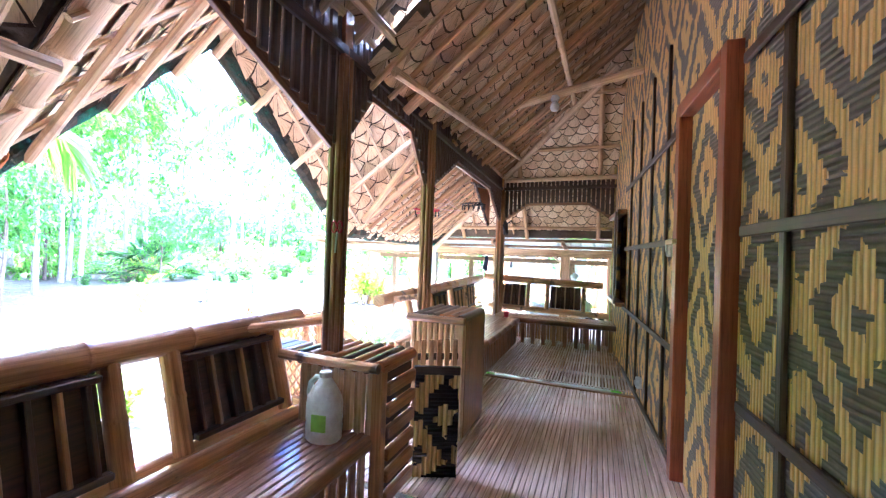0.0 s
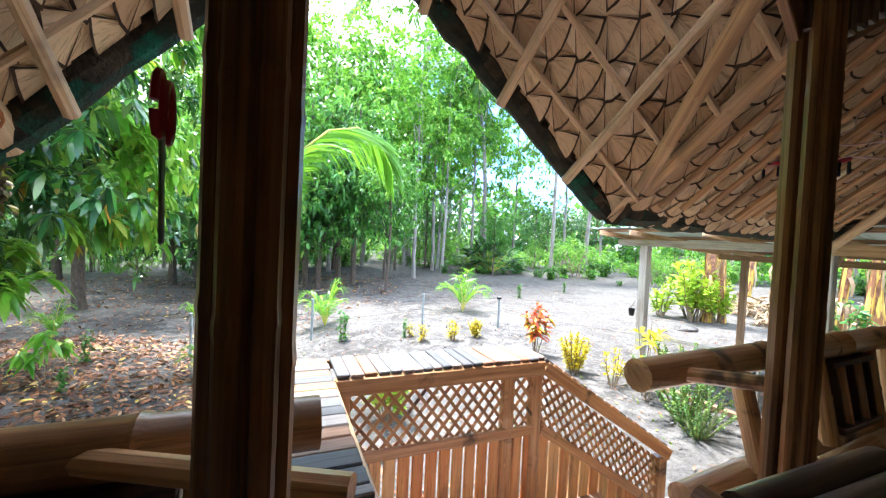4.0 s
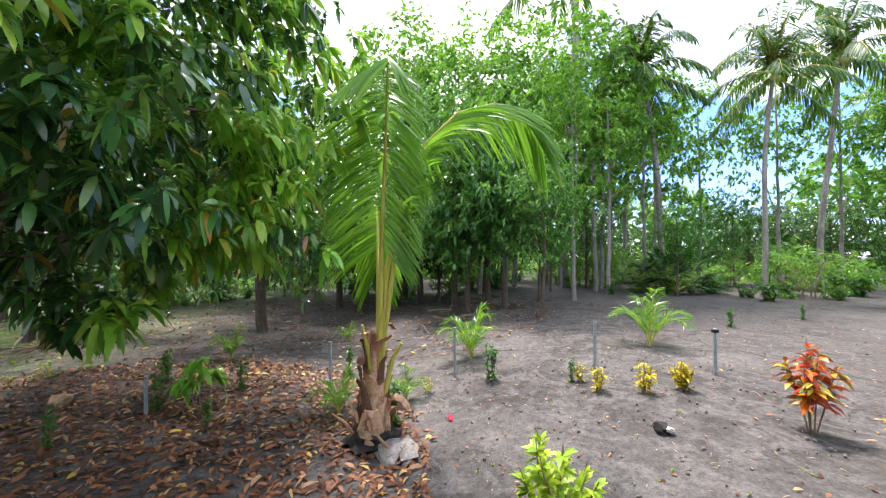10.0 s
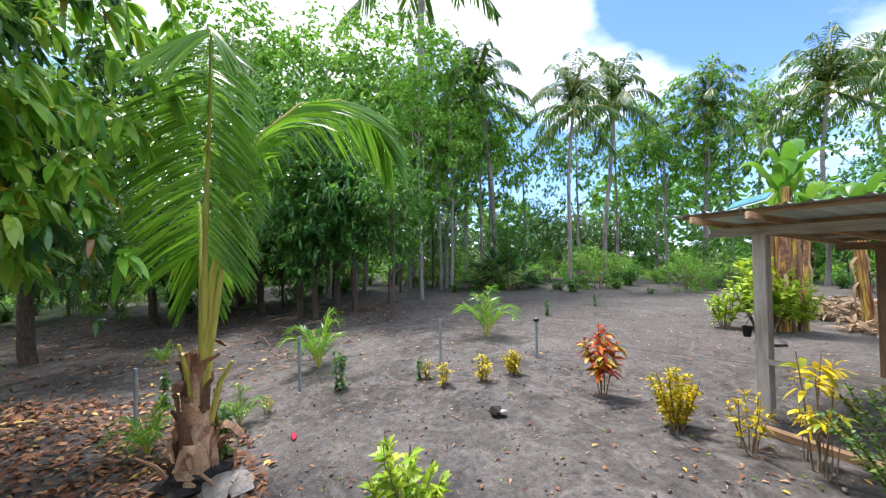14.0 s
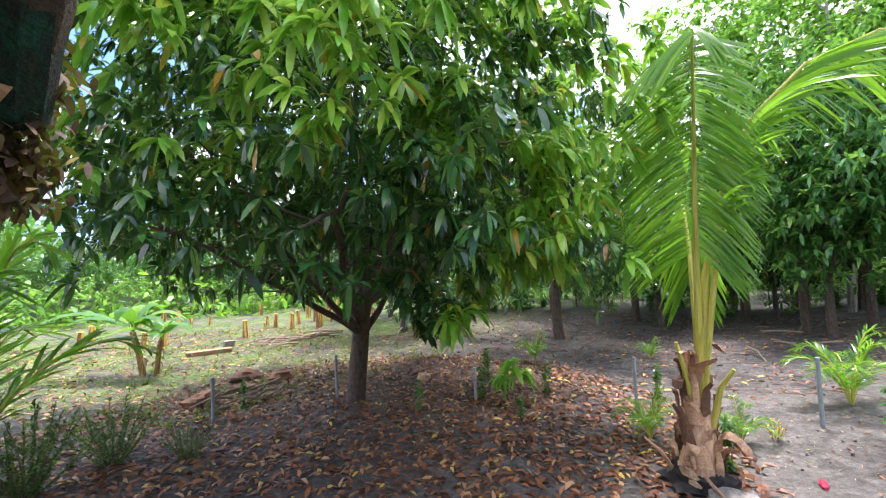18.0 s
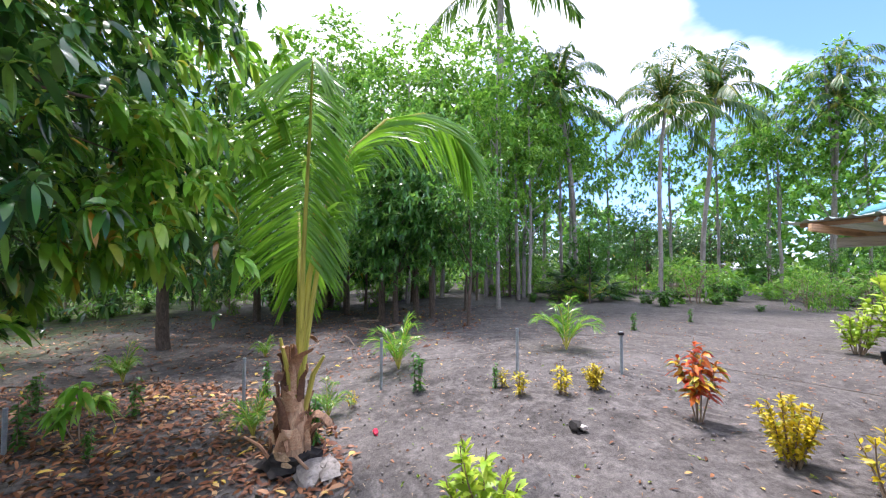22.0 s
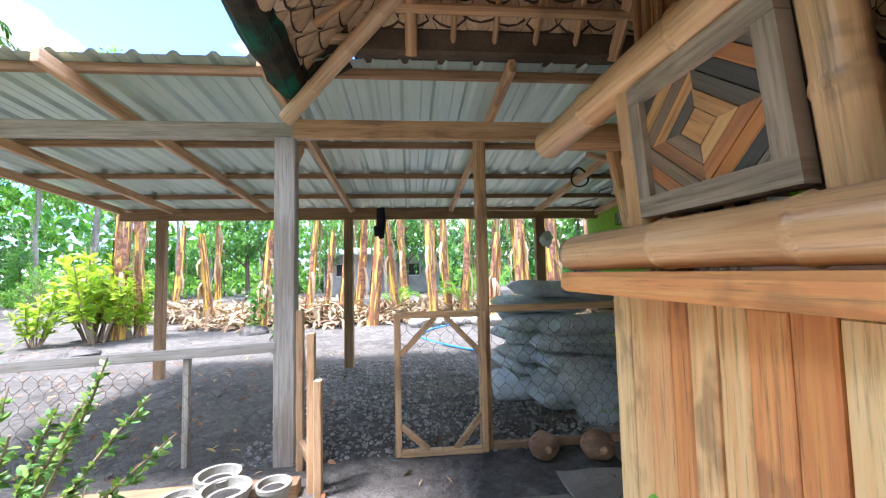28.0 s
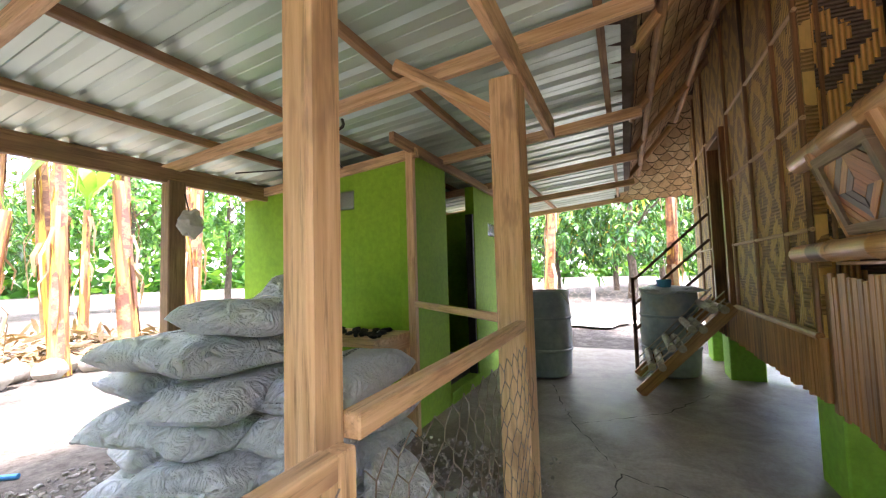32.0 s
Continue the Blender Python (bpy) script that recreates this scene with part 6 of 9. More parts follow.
part("top_plate", Geo().beam((WX0 - 0.4, WY0 - 0.06, top_at(WY0) + 0.02), (WX1 + 0.8, WY0 - 0.06, top_at(WY0) + 0.02), 0.05, 0.09), M_TIMBER_OLD, wash)

# ---- fence and gates of the shed ----
fence = thing("shed_fence", (-1.4, FRONT_Y, 0.1), "rough timber rails with chicken wire between the shed posts", "fence")
part("top_rail", Geo().beam((-2.20, FRONT_Y - 0.03, 1.24), (-0.62, FRONT_Y - 0.03, 1.25), 0.05, 0.055), M_TIMBER, fence)
part("bottom_rail", Geo().beam((-2.20, FRONT_Y - 0.03, 0.16), (-0.70, FRONT_Y - 0.03, 0.17), 0.05, 0.06), M_TIMBER_OLD, fence)
part("side_rail", Geo().beam((-0.66, FRONT_Y + 0.08, 1.27), (WX0 - 0.05, WY0 - 0.06, 1.27), 0.04, 0.05), M_TIMBER, fence)


def chicken_wire(p0, p1, z0, z1, parent, r=0.0022, cell=0.105):
    """A net of hexagons between two uprights."""
    p0, p1 = Vector((*p0, 0)), Vector((*p1, 0))
    w = (p1 - p0).length
    d = (p1 - p0) / w
    out = Vector((-d.y, d.x, 0))
    g = Geo()
    cols, rows = int(w / cell), int((z1 - z0) / (cell * 0.8))

    def at(u, z):
        return p0 + d * min(max(u, 0), w) + Vector((0, 0, z)) + out * 0.03 * noise.noise(Vector((u * 3, z * 3, p0.y)))

    for j in range(rows):
        for i in range(cols + 1):
            u = (i + 0.5 * (j % 2)) * cell
            z = z0 + j * cell * 0.8
            for a, b in (((u, z), (u, z + cell * 0.35)), ((u, z + cell * 0.35), (u + cell / 2, z + cell * 0.8)), ((u, z + cell * 0.35), (u - cell / 2, z + cell * 0.8))):
                if max(a[0], b[0]) <= w + 0.01 and min(a[0], b[0]) >= -0.01:
                    g.tube([at(*a), at(*b)], r, 3, False)
    return part("chicken_wire", g, M_WIRE, parent, "rusty wire netting", smooth=180)


chicken_wire((-2.20, FRONT_Y - 0.06), (-0.66, FRONT_Y - 0.06), 0.15, 1.24, fence)
gate2 = thing("wire_gate", (-2.6, FRONT_Y - 0.05, 0.1), "light timber gate with corner braces and chicken wire", "gate")
for x in (-2.95, -2.27):
    part("stile", Geo().box((x, FRONT_Y - 0.06, 0.68), (0.05, 0.045, 1.10)), M_TIMBER, gate2)
for z in (0.15, 1.21):
    part("rail", Geo().box((-2.61, FRONT_Y - 0.06, z), (0.63, 0.045, 0.05)), M_TIMBER, gate2)
for a, b in (((-2.93, 0.90), (-2.65, 1.19)), ((-2.29, 0.90), (-2.57, 1.19)), ((-2.93, 0.36), (-2.72, 0.17)), ((-2.29, 0.42), (-2.50, 0.17))):
    part("brace", Geo().beam((a[0], FRONT_Y - 0.06, a[1]), (b[0], FRONT_Y - 0.06, b[1]), 0.035, 0.045), M_TIMBER, gate2)
chicken_wire((-2.93, FRONT_Y - 0.09), (-2.29, FRONT_Y - 0.09), 0.17, 1.2, gate2)
gate3 = thing("open_gate_leaf", (-3.55, 8.7, 0.1), "narrow timber gate leaf standing open at the post", "gate")
for x, y, h in ((-3.52, 8.62, 1.05), (-3.68, 8.94, 1.18), (-3.46, 8.55, 0.75)):
    part("stile", Geo().box((x, y, 0.1 + h / 2), (0.05, 0.06, h)), M_TIMBER, gate3)
part("rail", Geo().beam((-3.52, 8.62, 0.3), (-3.68, 8.94, 0.3), 0.04, 0.06), M_TIMBER_OLD, gate3)
chicken_wire((-3.50, 8.64), (-3.66, 8.93), 0.2, 1.1, gate3)
lowf = thing("low_fence", (-5.2, FRONT_Y, 0), "grey board rail along the shed's open front", "fence")
part("rail", Geo().beam((-6.68, FRONT_Y - 0.05, 0.88), (-3.88, FRONT_Y - 0.05, 1.0), 0.03, 0.075), M_TIMBER_GREY, lowf)
part("stake", Geo().box((-4.55, FRONT_Y, 0.45), (0.045, 0.045, 0.95)), M_TIMBER_GREY, lowf)
part("kerb_board", Geo().beam((-6.5, 8.55, 0.10), (-3.6, 8.62, 0.14), 0.12, 0.09), M_TIMBER_OLD, lowf)
chicken_wire((-6.6, FRONT_Y - 0.07), (-3.9, FRONT_Y - 0.07), 0.1, 0.9, lowf)

# ---- back steps ----
back = thing("back_steps", (2.65, 8.0, 0.1), "open wooden back steps with round bamboo treads and a brown iron handrail", "stairs", kind="structure")
BX0, BX1 = 2.12, 2.95
for x in (BX0, BX1):
    part("stringer", Geo().beam((x, 7.50, 1.10), (x, 8.42, 0.13), 0.05, 0.12), M_BAMBOO_BROWN, back)
for k in range(4):
    t = (k + 0.7) / 4.6
    y, z = 7.50 + 0.92 * t, 1.12 - 0.97 * t
    for o in (-0.05, 0.05):
        part("tread_pole", Geo().bamboo((BX0 - 0.06, y + o, z + 0.10), (BX1 + 0.06, y + o, z + 0.10), 0.042, 10), M_TIMBER_GREY, back)
for o in (0.14, 0.22):
    for x in (BX0 + 0.06, BX1 - 0.06):
        part("rod", Geo().tube([(x, 7.56, 1.04 + o), (x, 8.40, 0.15 + o)], 0.009, 6), M_TIMBER_GREY, back)
for x in (BX1 + 0.22,):
    part("rail_post", Geo().box((x, 8.42, 0.75), (0.05, 0.05, 1.3)), M_IRON, back)
    for h in (0.95, 0.62, 0.28):
        part("hand_rail", Geo().beam((x, 8.42, 0.10 + h + 0.3), (x, 7.50, 1.0 + h + 0.25), 0.035, 0.035), M_IRON, back)

# ---- plants: builders ----
rng = np.random.default_rng(11)


def unit(a):
    return a / np.maximum(np.linalg.norm(a, axis=-1, keepdims=True), 1e-9)


def leaf_mesh(name, base, way, length, width, mat, droop=0.3, fold=0.0, up=None, full=False):
    """One mesh of many leaves: base points, ways out, lengths and widths; each leaf bends down by droop."""
    base, way = np.asarray(base, float), unit(np.asarray(way, float))
    n = len(base)
    length, width = np.broadcast_to(length, n)[:, None], np.broadcast_to(width, n)[:, None]
    droop = np.broadcast_to(droop, n)[:, None]
    ref = np.tile([0.0, 0.0, 1.0], (n, 1)) if up is None else up
    ref = ref + rng.normal(0, 0.35, (n, 3))
    side = unit(np.cross(way, ref))
    nrm = np.cross(side, way)
    down = np.array([0, 0, -1.0])
    stations = ((0.0, 0.0), (0.22, 0.42), (0.50, 0.5), (0.78, 0.38), (1.0, 0.0)) if full else ((0.0, 0.0), (0.33, 0.5), (0.70, 0.40), (1.0, 0.0))
    pts = []
    for t, w in stations:
        c = base + way * length * t + down * (droop * length * t * t)
        if w == 0:
            pts.append(c)
        else:
            pts += [c - side * width * w + nrm * width * w * fold, c + side * width * w + nrm * width * w * fold]
    v = np.stack(pts, 1).reshape(-1, 3)
    o = (np.arange(n) * (8 if full else 6))[:, None]
    loops = (o + np.array([0, 2, 1, 1, 2, 4, 3, 3, 4, 6, 5, 5, 6, 7] if full else [0, 2, 1, 1, 2, 4, 3, 3, 4, 5])).ravel()
    tot = np.tile([3, 4, 4, 3] if full else [3, 4, 3], n)
    return raw_mesh(name, v, loops, tot, mat)


def raw_mesh(name, v, loops, tot, mat):
    me = bpy.data.meshes.new(name)
    me.vertices.add(len(v))
    me.vertices.foreach_set("co", np.ascontiguousarray(v, dtype=np.float32).ravel())
    me.loops.add(len(loops))
    me.loops.foreach_set("vertex_index", np.ascontiguousarray(loops, dtype=np.int32))
    me.polygons.add(len(tot))
    starts = np.concatenate([[0], np.cumsum(tot)[:-1]])
    me.polygons.foreach_set("loop_start", starts.astype(np.int32))
    me.polygons.foreach_set("loop_total", np.asarray(tot, dtype=np.int32))
    me.update(calc_edges=True)
    me.materials.append(mat)
    return me


def hang(name, mesh, parent, label=""):
    ob = new(name, mesh)
    ob.parent = parent
    return tagged(ob, label, kind="stuff")


def rosettes(centres, axes, leaves, length, width, spread=1.15, droop=0.55):
    """Bases and ways of leaves that stand in whorls round shoot ends."""
    n = len(centres)
    axes = unit(axes)
    a = unit(np.cross(axes, rng.normal(0, 1, (n, 3))))
    b = np.cross(axes, a)
    ang = rng.uniform(0, 2 * np.pi, (n, leaves)) + np.arange(leaves) * 2.4
    tilt = rng.normal(spread, 0.3, (n, leaves))
    way = axes[:, None] * np.cos(tilt)[..., None] + (a[:, None] * np.cos(ang)[..., None] + b[:, None] * np.sin(ang)[..., None]) * np.sin(tilt)[..., None]
    base = centres[:, None] - axes[:, None] * rng.uniform(0, 0.10, (n, leaves))[..., None]
    size = rng.uniform(0.7, 1.15, (n, leaves))
    return base.reshape(-1, 3), way.reshape(-1, 3), (length * size).ravel(), (width * size).ravel()


def limb(geo, p0, p1, r0, r1, bend=0.3, n=6, seg=6):
    p0, p1 = Vector(p0), Vector(p1)
    off = Vector((rnd.uniform(-1, 1), rnd.uniform(-1, 1), rnd.uniform(-0.3, 0.6))) * bend
    pts = [p0.lerp(p1, t / seg) + off * math.sin(math.pi * t / seg) * 0.6 + Vector((rnd.uniform(-1, 1), rnd.uniform(-1, 1), 0)) * bend * 0.12 for t in range(seg + 1)]
    geo.tube(pts, [r0 + (r1 - r0) * t / seg for t in range(seg + 1)], n)
    return pts


def crown_points(n, centre, radii, hollow=0.55, gap=0.0, freq=0.5, seed=0):
    """Points in an uneven ellipsoid, most of them near its skin, thinned into clumps."""
    out = []
    tries = 0
    while len(out) < n and tries < n * 30:
        tries += 1
        d = Vector((rnd.gauss(0, 1), rnd.gauss(0, 1), rnd.gauss(0, 1))).normalized()
        r = hollow + (1 - hollow) * rnd.random() ** 0.6
        wob = 1 + 0.28 * noise.noise(d * 2.1 + Vector((seed, 0, 0)))
        p = Vector([centre[k] + d[k] * radii[k] * r * wob for k in range(3)])
        if gap and noise.noise(p * freq + Vector((0, seed * 1.7, 0))) < gap - 0.5:
            continue
        out.append((p, d))
    return np.array([p for p, _ in out]), np.array([d for _, d in out])


def clumps(n, per, centre, radii, size, hollow=0.55, seed=0, lowest=-0.5):
    """Shoot ends gathered in clumps round an uneven ellipsoid: points, ways out, and the clump of each."""
    out, ways, ids = [], [], []
    k = 0
    while k < n:
        d = Vector((rnd.gauss(0, 1), rnd.gauss(0, 1), rnd.gauss(0, 1))).normalized()
        if d.z < lowest:
            continue
        r = (hollow + (1 - hollow) * rnd.random() ** 0.7) * (1 + 0.22 * noise.noise(d * 2.3 + Vector((seed, 0, 0))))
        c = [centre[j] + d[j] * radii[j] * r for j in range(3)]
        m = max(3, int(per * rnd.uniform(0.5, 1.5)))
        e = size * rnd.uniform(0.7, 1.3)
        for _ in range(m):
            out.append((c[0] + rnd.gauss(0, e), c[1] + rnd.gauss(0, e), c[2] + rnd.gauss(0, e * 0.62)))
            ways.append((d.x + rnd.gauss(0, 0.35), d.y + rnd.gauss(0, 0.35), d.z * 0.6 + 0.35 + rnd.gauss(0, 0.3)))
            ids.append(k)
        k += 1
    return np.array(out), np.array(ways), np.array(ids)


def broadleaf(name, label, h, crown, n, leaf_len, leaf_wid, mat, bark, r=0.14, per=7, trunks=1, centre_z=0.62, gap=0.42, seed=1, droop=0.45):
    """A broadleaf tree at the origin: tapered trunk, limbs, and a crown of leaf whorls."""
    t = thing(name, (0, 0, 0), label, "tree")
    g = Geo()
    for k in range(trunks):
        a = k * 2.4
        top = (0.35 * crown[0] * math.cos(a) * (trunks > 1), 0.35 * crown[0] * math.sin(a) * (trunks > 1), h * 0.82)
        pts = limb(g, (0.12 * math.cos(a) * (trunks > 1), 0.12 * math.sin(a) * (trunks > 1), -0.3), top, r, r * 0.3, 0.35, 8, 9)
        for j in range(7):
            q = pts[3 + j % 6]
            b = rnd.uniform(0, 6.28)
            limb(g, q, (q[0] + crown[0] * 0.72 * math.cos(b), q[1] + crown[1] * 0.72 * math.sin(b), q[2] + rnd.uniform(0.1, 0.35) * h), r * 0.32, 0.012, 0.4, 5, 5)
    part("trunk", g, bark, t, local=True)
    c, d, _ = clumps(int(n / 11), 11, (0, 0, h * centre_z), crown, (0.13 + 0.12 * (0.7 - gap)) * crown[0], 0.30, seed, -0.9)
    b, w, ln, wd = rosettes(c, d, per, leaf_len, leaf_wid, 1.2, droop)
    hang("crown", leaf_mesh("crown", b, w, ln, wd, mat, droop), t)
    return t


def frond(rachis, leaflets, length, width, hang_down=0.5, spread=0.9, start=0.18, taper=True, seed=0):
    """Leaflets on both sides of a bent rachis: bases, ways, lengths, widths."""
    pts = np.array([tuple(p) for p in rachis], float)
    seg = np.linalg.norm(np.diff(pts, axis=0), axis=1)
    cum = np.concatenate([[0], np.cumsum(seg)]) / seg.sum()
    s = np.linspace(start, 0.995, leaflets)
    base = np.stack([np.interp(s, cum, pts[:, k]) for k in range(3)], 1)
    tang = unit(np.stack([np.interp(np.minimum(s + 0.02, 1), cum, pts[:, k]) - np.interp(s - 0.02, cum, pts[:, k]) for k in range(3)], 1))
    side = unit(np.cross(tang, np.array([0, 0, 1.0]) + 1e-3))
    prof = (0.45 + 0.55 * np.sin(np.pi * np.clip((s - start) / (1 - start) * 0.8 + 0.15, 0, 1))) if taper else np.ones_like(s)
    out = []
    for sg in (-1, 1):
        way = side * sg * spread + tang * 0.65 + np.array([0, 0, -hang_down]) + rng.normal(0, 0.09, base.shape)
        out.append((base, way, length * prof * rng.uniform(0.85, 1.1, leaflets), np.full(leaflets, width)))
    return [np.concatenate(k) for k in zip(*out)]


def arc(p0, az, rise, reach, drop, n=9, tilt=1.0):
    """A rachis that rises and bends over: from p0 to the compass way az."""
    d = Vector((math.cos(az), math.sin(az), 0))
    return [Vector(p0) + d * (reach * (t ** 1.15)) + Vector((0, 0, rise * t * 2 * (1 - t * 0.5) - drop * t ** 3)) for t in (k / (n - 1) for k in range(n))]


def coconut_palm(label, h, lean_by, fronds=20, size=2.9):
    t = thing("coconut_palm", (0, 0, 0), label, "palm")
    g = Geo()
    k = 14
    pts = [(lean_by * (i / k) ** 2, 0.15 * math.sin(i * 0.5), -0.3 + (h + 0.3) * i / k) for i in range(k + 1)]
    g.tube(pts, [0.24 if i == 0 else 0.15 - 0.05 * i / k for i in range(k + 1)], 9)
    part("trunk", g, M_BARK_PALE, t, local=True)
    top = Vector(pts[-1])
    for i in range(fronds):
        az = i * 2.4 + rnd.uniform(-0.3, 0.3)
        el = radians(86 - 116 * ((i + 0.5) / fronds) ** 1.15 + rnd.uniform(-7, 7))
        ln_ = size * rnd.uniform(0.85, 1.1)
        r = arc(top, az, ln_ * (math.sin(el) + 0.12), ln_ * (0.12 + 0.88 * math.cos(el)), ln_ * (0.10 + 0.40 * math.cos(el)))
        b, w, ln, wd = frond(r, 58, 0.80, 0.062, rnd.uniform(0.15, 0.6), 0.62, 0.10)
        blade = hang("frond", leaf_mesh("frond", b, w, ln, wd, M_PALM_FAR, 0.45), t)
        part("midrib", Geo().tube(r, [0.035 * (1 - q / 9) + 0.006 for q in range(9)], 4), M_STALK, blade, local=True)
    for i in range(5):
        a = i * 1.3
        part("coconut", Geo().blob((top.x + 0.25 * math.cos(a), top.y + 0.25 * math.sin(a), top.z - 0.3), (0.12, 0.12, 0.15), i), M_STALK, t, local=True)
    return t


def place(ob, x, y, rot=0.0, s=1.0, sz=None, sink=0.05):
    c = copy_thing(ob, Matrix.LocRotScale((x, y, ground_height(x, y) - sink), Euler((0, 0, radians(rot))), (s, s, sz or s)))
    return c


def put_first(ob, x, y, rot=0.0, s=1.0):
    ob.matrix_basis = Matrix.LocRotScale((x, y, ground_height(x, y) - 0.05), Euler((0, 0, radians(rot))), (s, s, s))


def polar(yaw, dist, origin=(-3.2, 2.7)):
    a = radians(yaw)
    return origin[0] - math.sin(a) * dist, origin[1] + math.cos(a) * dist


# ---- the big mango tree ----
MX, MY = -9.3, -5.5
mango = thing("mango_tree", (MX, MY, ground_height(MX, MY)), "large spreading mango tree with glossy drooping leaves, yellowish new shoots", "tree")
g = Geo()
g0 = ground_height(MX, MY)
trunk = limb(g, (MX, MY, g0 - 0.2), (MX - 0.2, MY + 0.2, g0 + 2.6), 0.24, 0.19, 0.1, 12, 8)
for az, reach, z1, r in ((0.9, 5.4, 3.4, 0.11), (1.35, 5.2, 4.6, 0.10), (0.4, 4.6, 4.2, 0.10), (-0.2, 4.2, 3.6, 0.09), (2.2, 4.6, 4.4, 0.10), (3.1, 4.3, 4.8, 0.09), (-1.2, 4.0, 4.2, 0.09), (1.0, 3.2, 7.2, 0.11), (2.6, 3.0, 7.6, 0.10), (-0.7, 2.8, 7.0, 0.10), (1.8, 2.4, 8.2, 0.09), (4.2, 3.8, 5.0, 0.09)):
    s = trunk[rnd.choice((5, 6, 7, 8))]
    p = limb(g, s, (MX + reach * math.cos(az), MY + reach * math.sin(az), z1), r, 0.025, 0.7, 7, 8)
    for k in range(5):
        q = p[3 + k]
        b = az + rnd.uniform(-1.3, 1.3)
        limb(g, q, (q[0] + 1.5 * math.cos(b), q[1] + 1.5 * math.sin(b), q[2] + rnd.uniform(-0.5, 0.8)), 0.03, 0.01, 0.3, 5, 4)
part("trunk", g, M_BARK, mango)
c1, d1, k1 = clumps(560, 9, (-9.4, -5.0, 4.9), (6.3, 6.2, 5.2), 0.36, 0.62, 3, -0.45)
c2, d2, k2 = clumps(26, 12, (-8.0, -1.3, 3.5), (2.2, 2.0, 1.9), 0.30, 0.3, 5, -0.8)
c3, d3, k3 = clumps(10, 8, (-8.8, -1.9, 1.85), (1.6, 1.2, 0.8), 0.18, 0.3, 8, -0.9)
c4, d4 = crown_points(2300, (-9.4, -5.4, 5.3), (5.4, 5.2, 4.6), 0.2, 0.0, 0.5, 4)
c, d = np.concatenate([c1, c2, c3, c4]), np.concatenate([d1, d2, d3, d4 + np.array([0, 0, 0.3])])
ids = np.concatenate([k1, k2 + 1000, k3 + 2000, np.full(len(c4), 9999)])
low = np.where((ids >= 2000) & (ids < 9999), 1.05, 1.95) + 0.5 * np.array([noise.noise(Vector((p[0] * 0.55, p[1] * 0.55, 2))) for p in c])
bearing = np.degrees(np.arctan2(3.2 + c[:, 0], c[:, 1] - 2.7)) * -1.0
keep = (c[:, 2] > low) & (bearing % 360 > np.where(c[:, 2] > 4.3, 97.5, 103.5) + 1.5 * np.sin(c[:, 2] * 2.3)) & ~((c[:, 0] > -4.9) & (c[:, 1] > -2.2)) & (np.hypot(c[:, 0] + 3.2, c[:, 1] - 2.7) > 3.6)
c, d, ids = c[keep], d[keep], ids[keep]
young = (ids < 9999) & (c[:, 1] > -4.6) & (c[:, 0] > -11) & (np.sin(ids * 12.9898) * 43758.5453 % 1.0 < np.where(bearing[keep] % 360 < 126, 0.70, np.where(c[:, 2] > 3.8, 0.60, 0.12)))
b, w, ln, wd = rosettes((c - np.array([MX, MY, g0]))[~young], d[~young], 11, 0.25, 0.082, 1.4)
hang("crown", leaf_mesh("mango_crown", b, w, ln, wd, M_MANGO, 0.55, 0.15, full=True), mango)
b, w, ln, wd = rosettes((c - np.array([MX, MY, g0]))[young], d[young], 12, 0.29, 0.090, 1.3)
hang("new_growth", leaf_mesh("mango_shoots", b, w, ln, wd, M_MANGO_NEW, 0.65, 0.15, full=True), mango, "pale yellow-green new leaves")

# ---- the young coconut palm ----
YX, YY = -9.62, 1.62
yz = ground_height(YX, YY)
palm = thing("young_coconut_palm", (YX, YY, yz), "young coconut palm with yellow-green stalks and shaggy brown husks", "palm")
g = Geo()
g.tube([(YX, YY, yz - 0.1), (YX, YY, yz + 0.15), (YX + 0.05, YY + 0.05, yz + 0.55), (YX + 0.03, YY + 0.08, yz + 1.0)], [0.30, 0.28, 0.20, 0.12], 12)
part("bole", g, M_HUSK, palm)
for k in range(44):
    # torn sheaths that clasp the bole and curl away from it
    a, z = k * 2.4 + rnd.uniform(-0.3, 0.3), 0.05 + 1.65 * (k / 44) + rnd.uniform(-0.05, 0.05)
    r, half, hgt = max(0.10, 0.29 - 0.13 * z), rnd.uniform(0.25, 0.55), rnd.uniform(0.30, 0.70)
    flare, twist, ragged, curl = rnd.choice((0.02, 0.05, 0.10, 0.16, 0.30)), rnd.uniform(-0.6, 0.6), rnd.uniform(0.35, 0.85), rnd.uniform(0.1, 0.9)
    v, f = [], []
    for i in range(7):
        t = i / 6
        for q in range(5):
            e = q / 4 * 2 - 1
            u = e * half * (1 - ragged * t ** 1.5)
            rr = r + 0.02 + flare * t * t + 0.05 * t * (1 - e * e) + 0.02 * rnd.random()
            v.append(Vector((YX + rr * math.cos(a + u + twist * t), YY + rr * math.sin(a + u + twist * t), yz + z + hgt * (t - curl * t * t * t) + 0.06 * rnd.random() * t)))
    n_v = len(v)
    v += [Vector((YX + (p.x - YX) * 0.95, YY + (p.y - YY) * 0.95, p.z - 0.006)) for p in v]
    for i in range(6):
        for q in range(4):
            b = i * 5 + q
            f += [(b, b + 1, b + 6, b + 5), (n_v + b + 5, n_v + b + 6, n_v + b + 1, n_v + b)]
    part("husk", Geo().add(v, f), M_HUSK, palm)
g = Geo()
g.blob((YX, YY, yz + 0.06), (0.42, 0.40, 0.22), 4, 0.6, 18, 10)
part("root_mass", g, M_CHAR, palm)
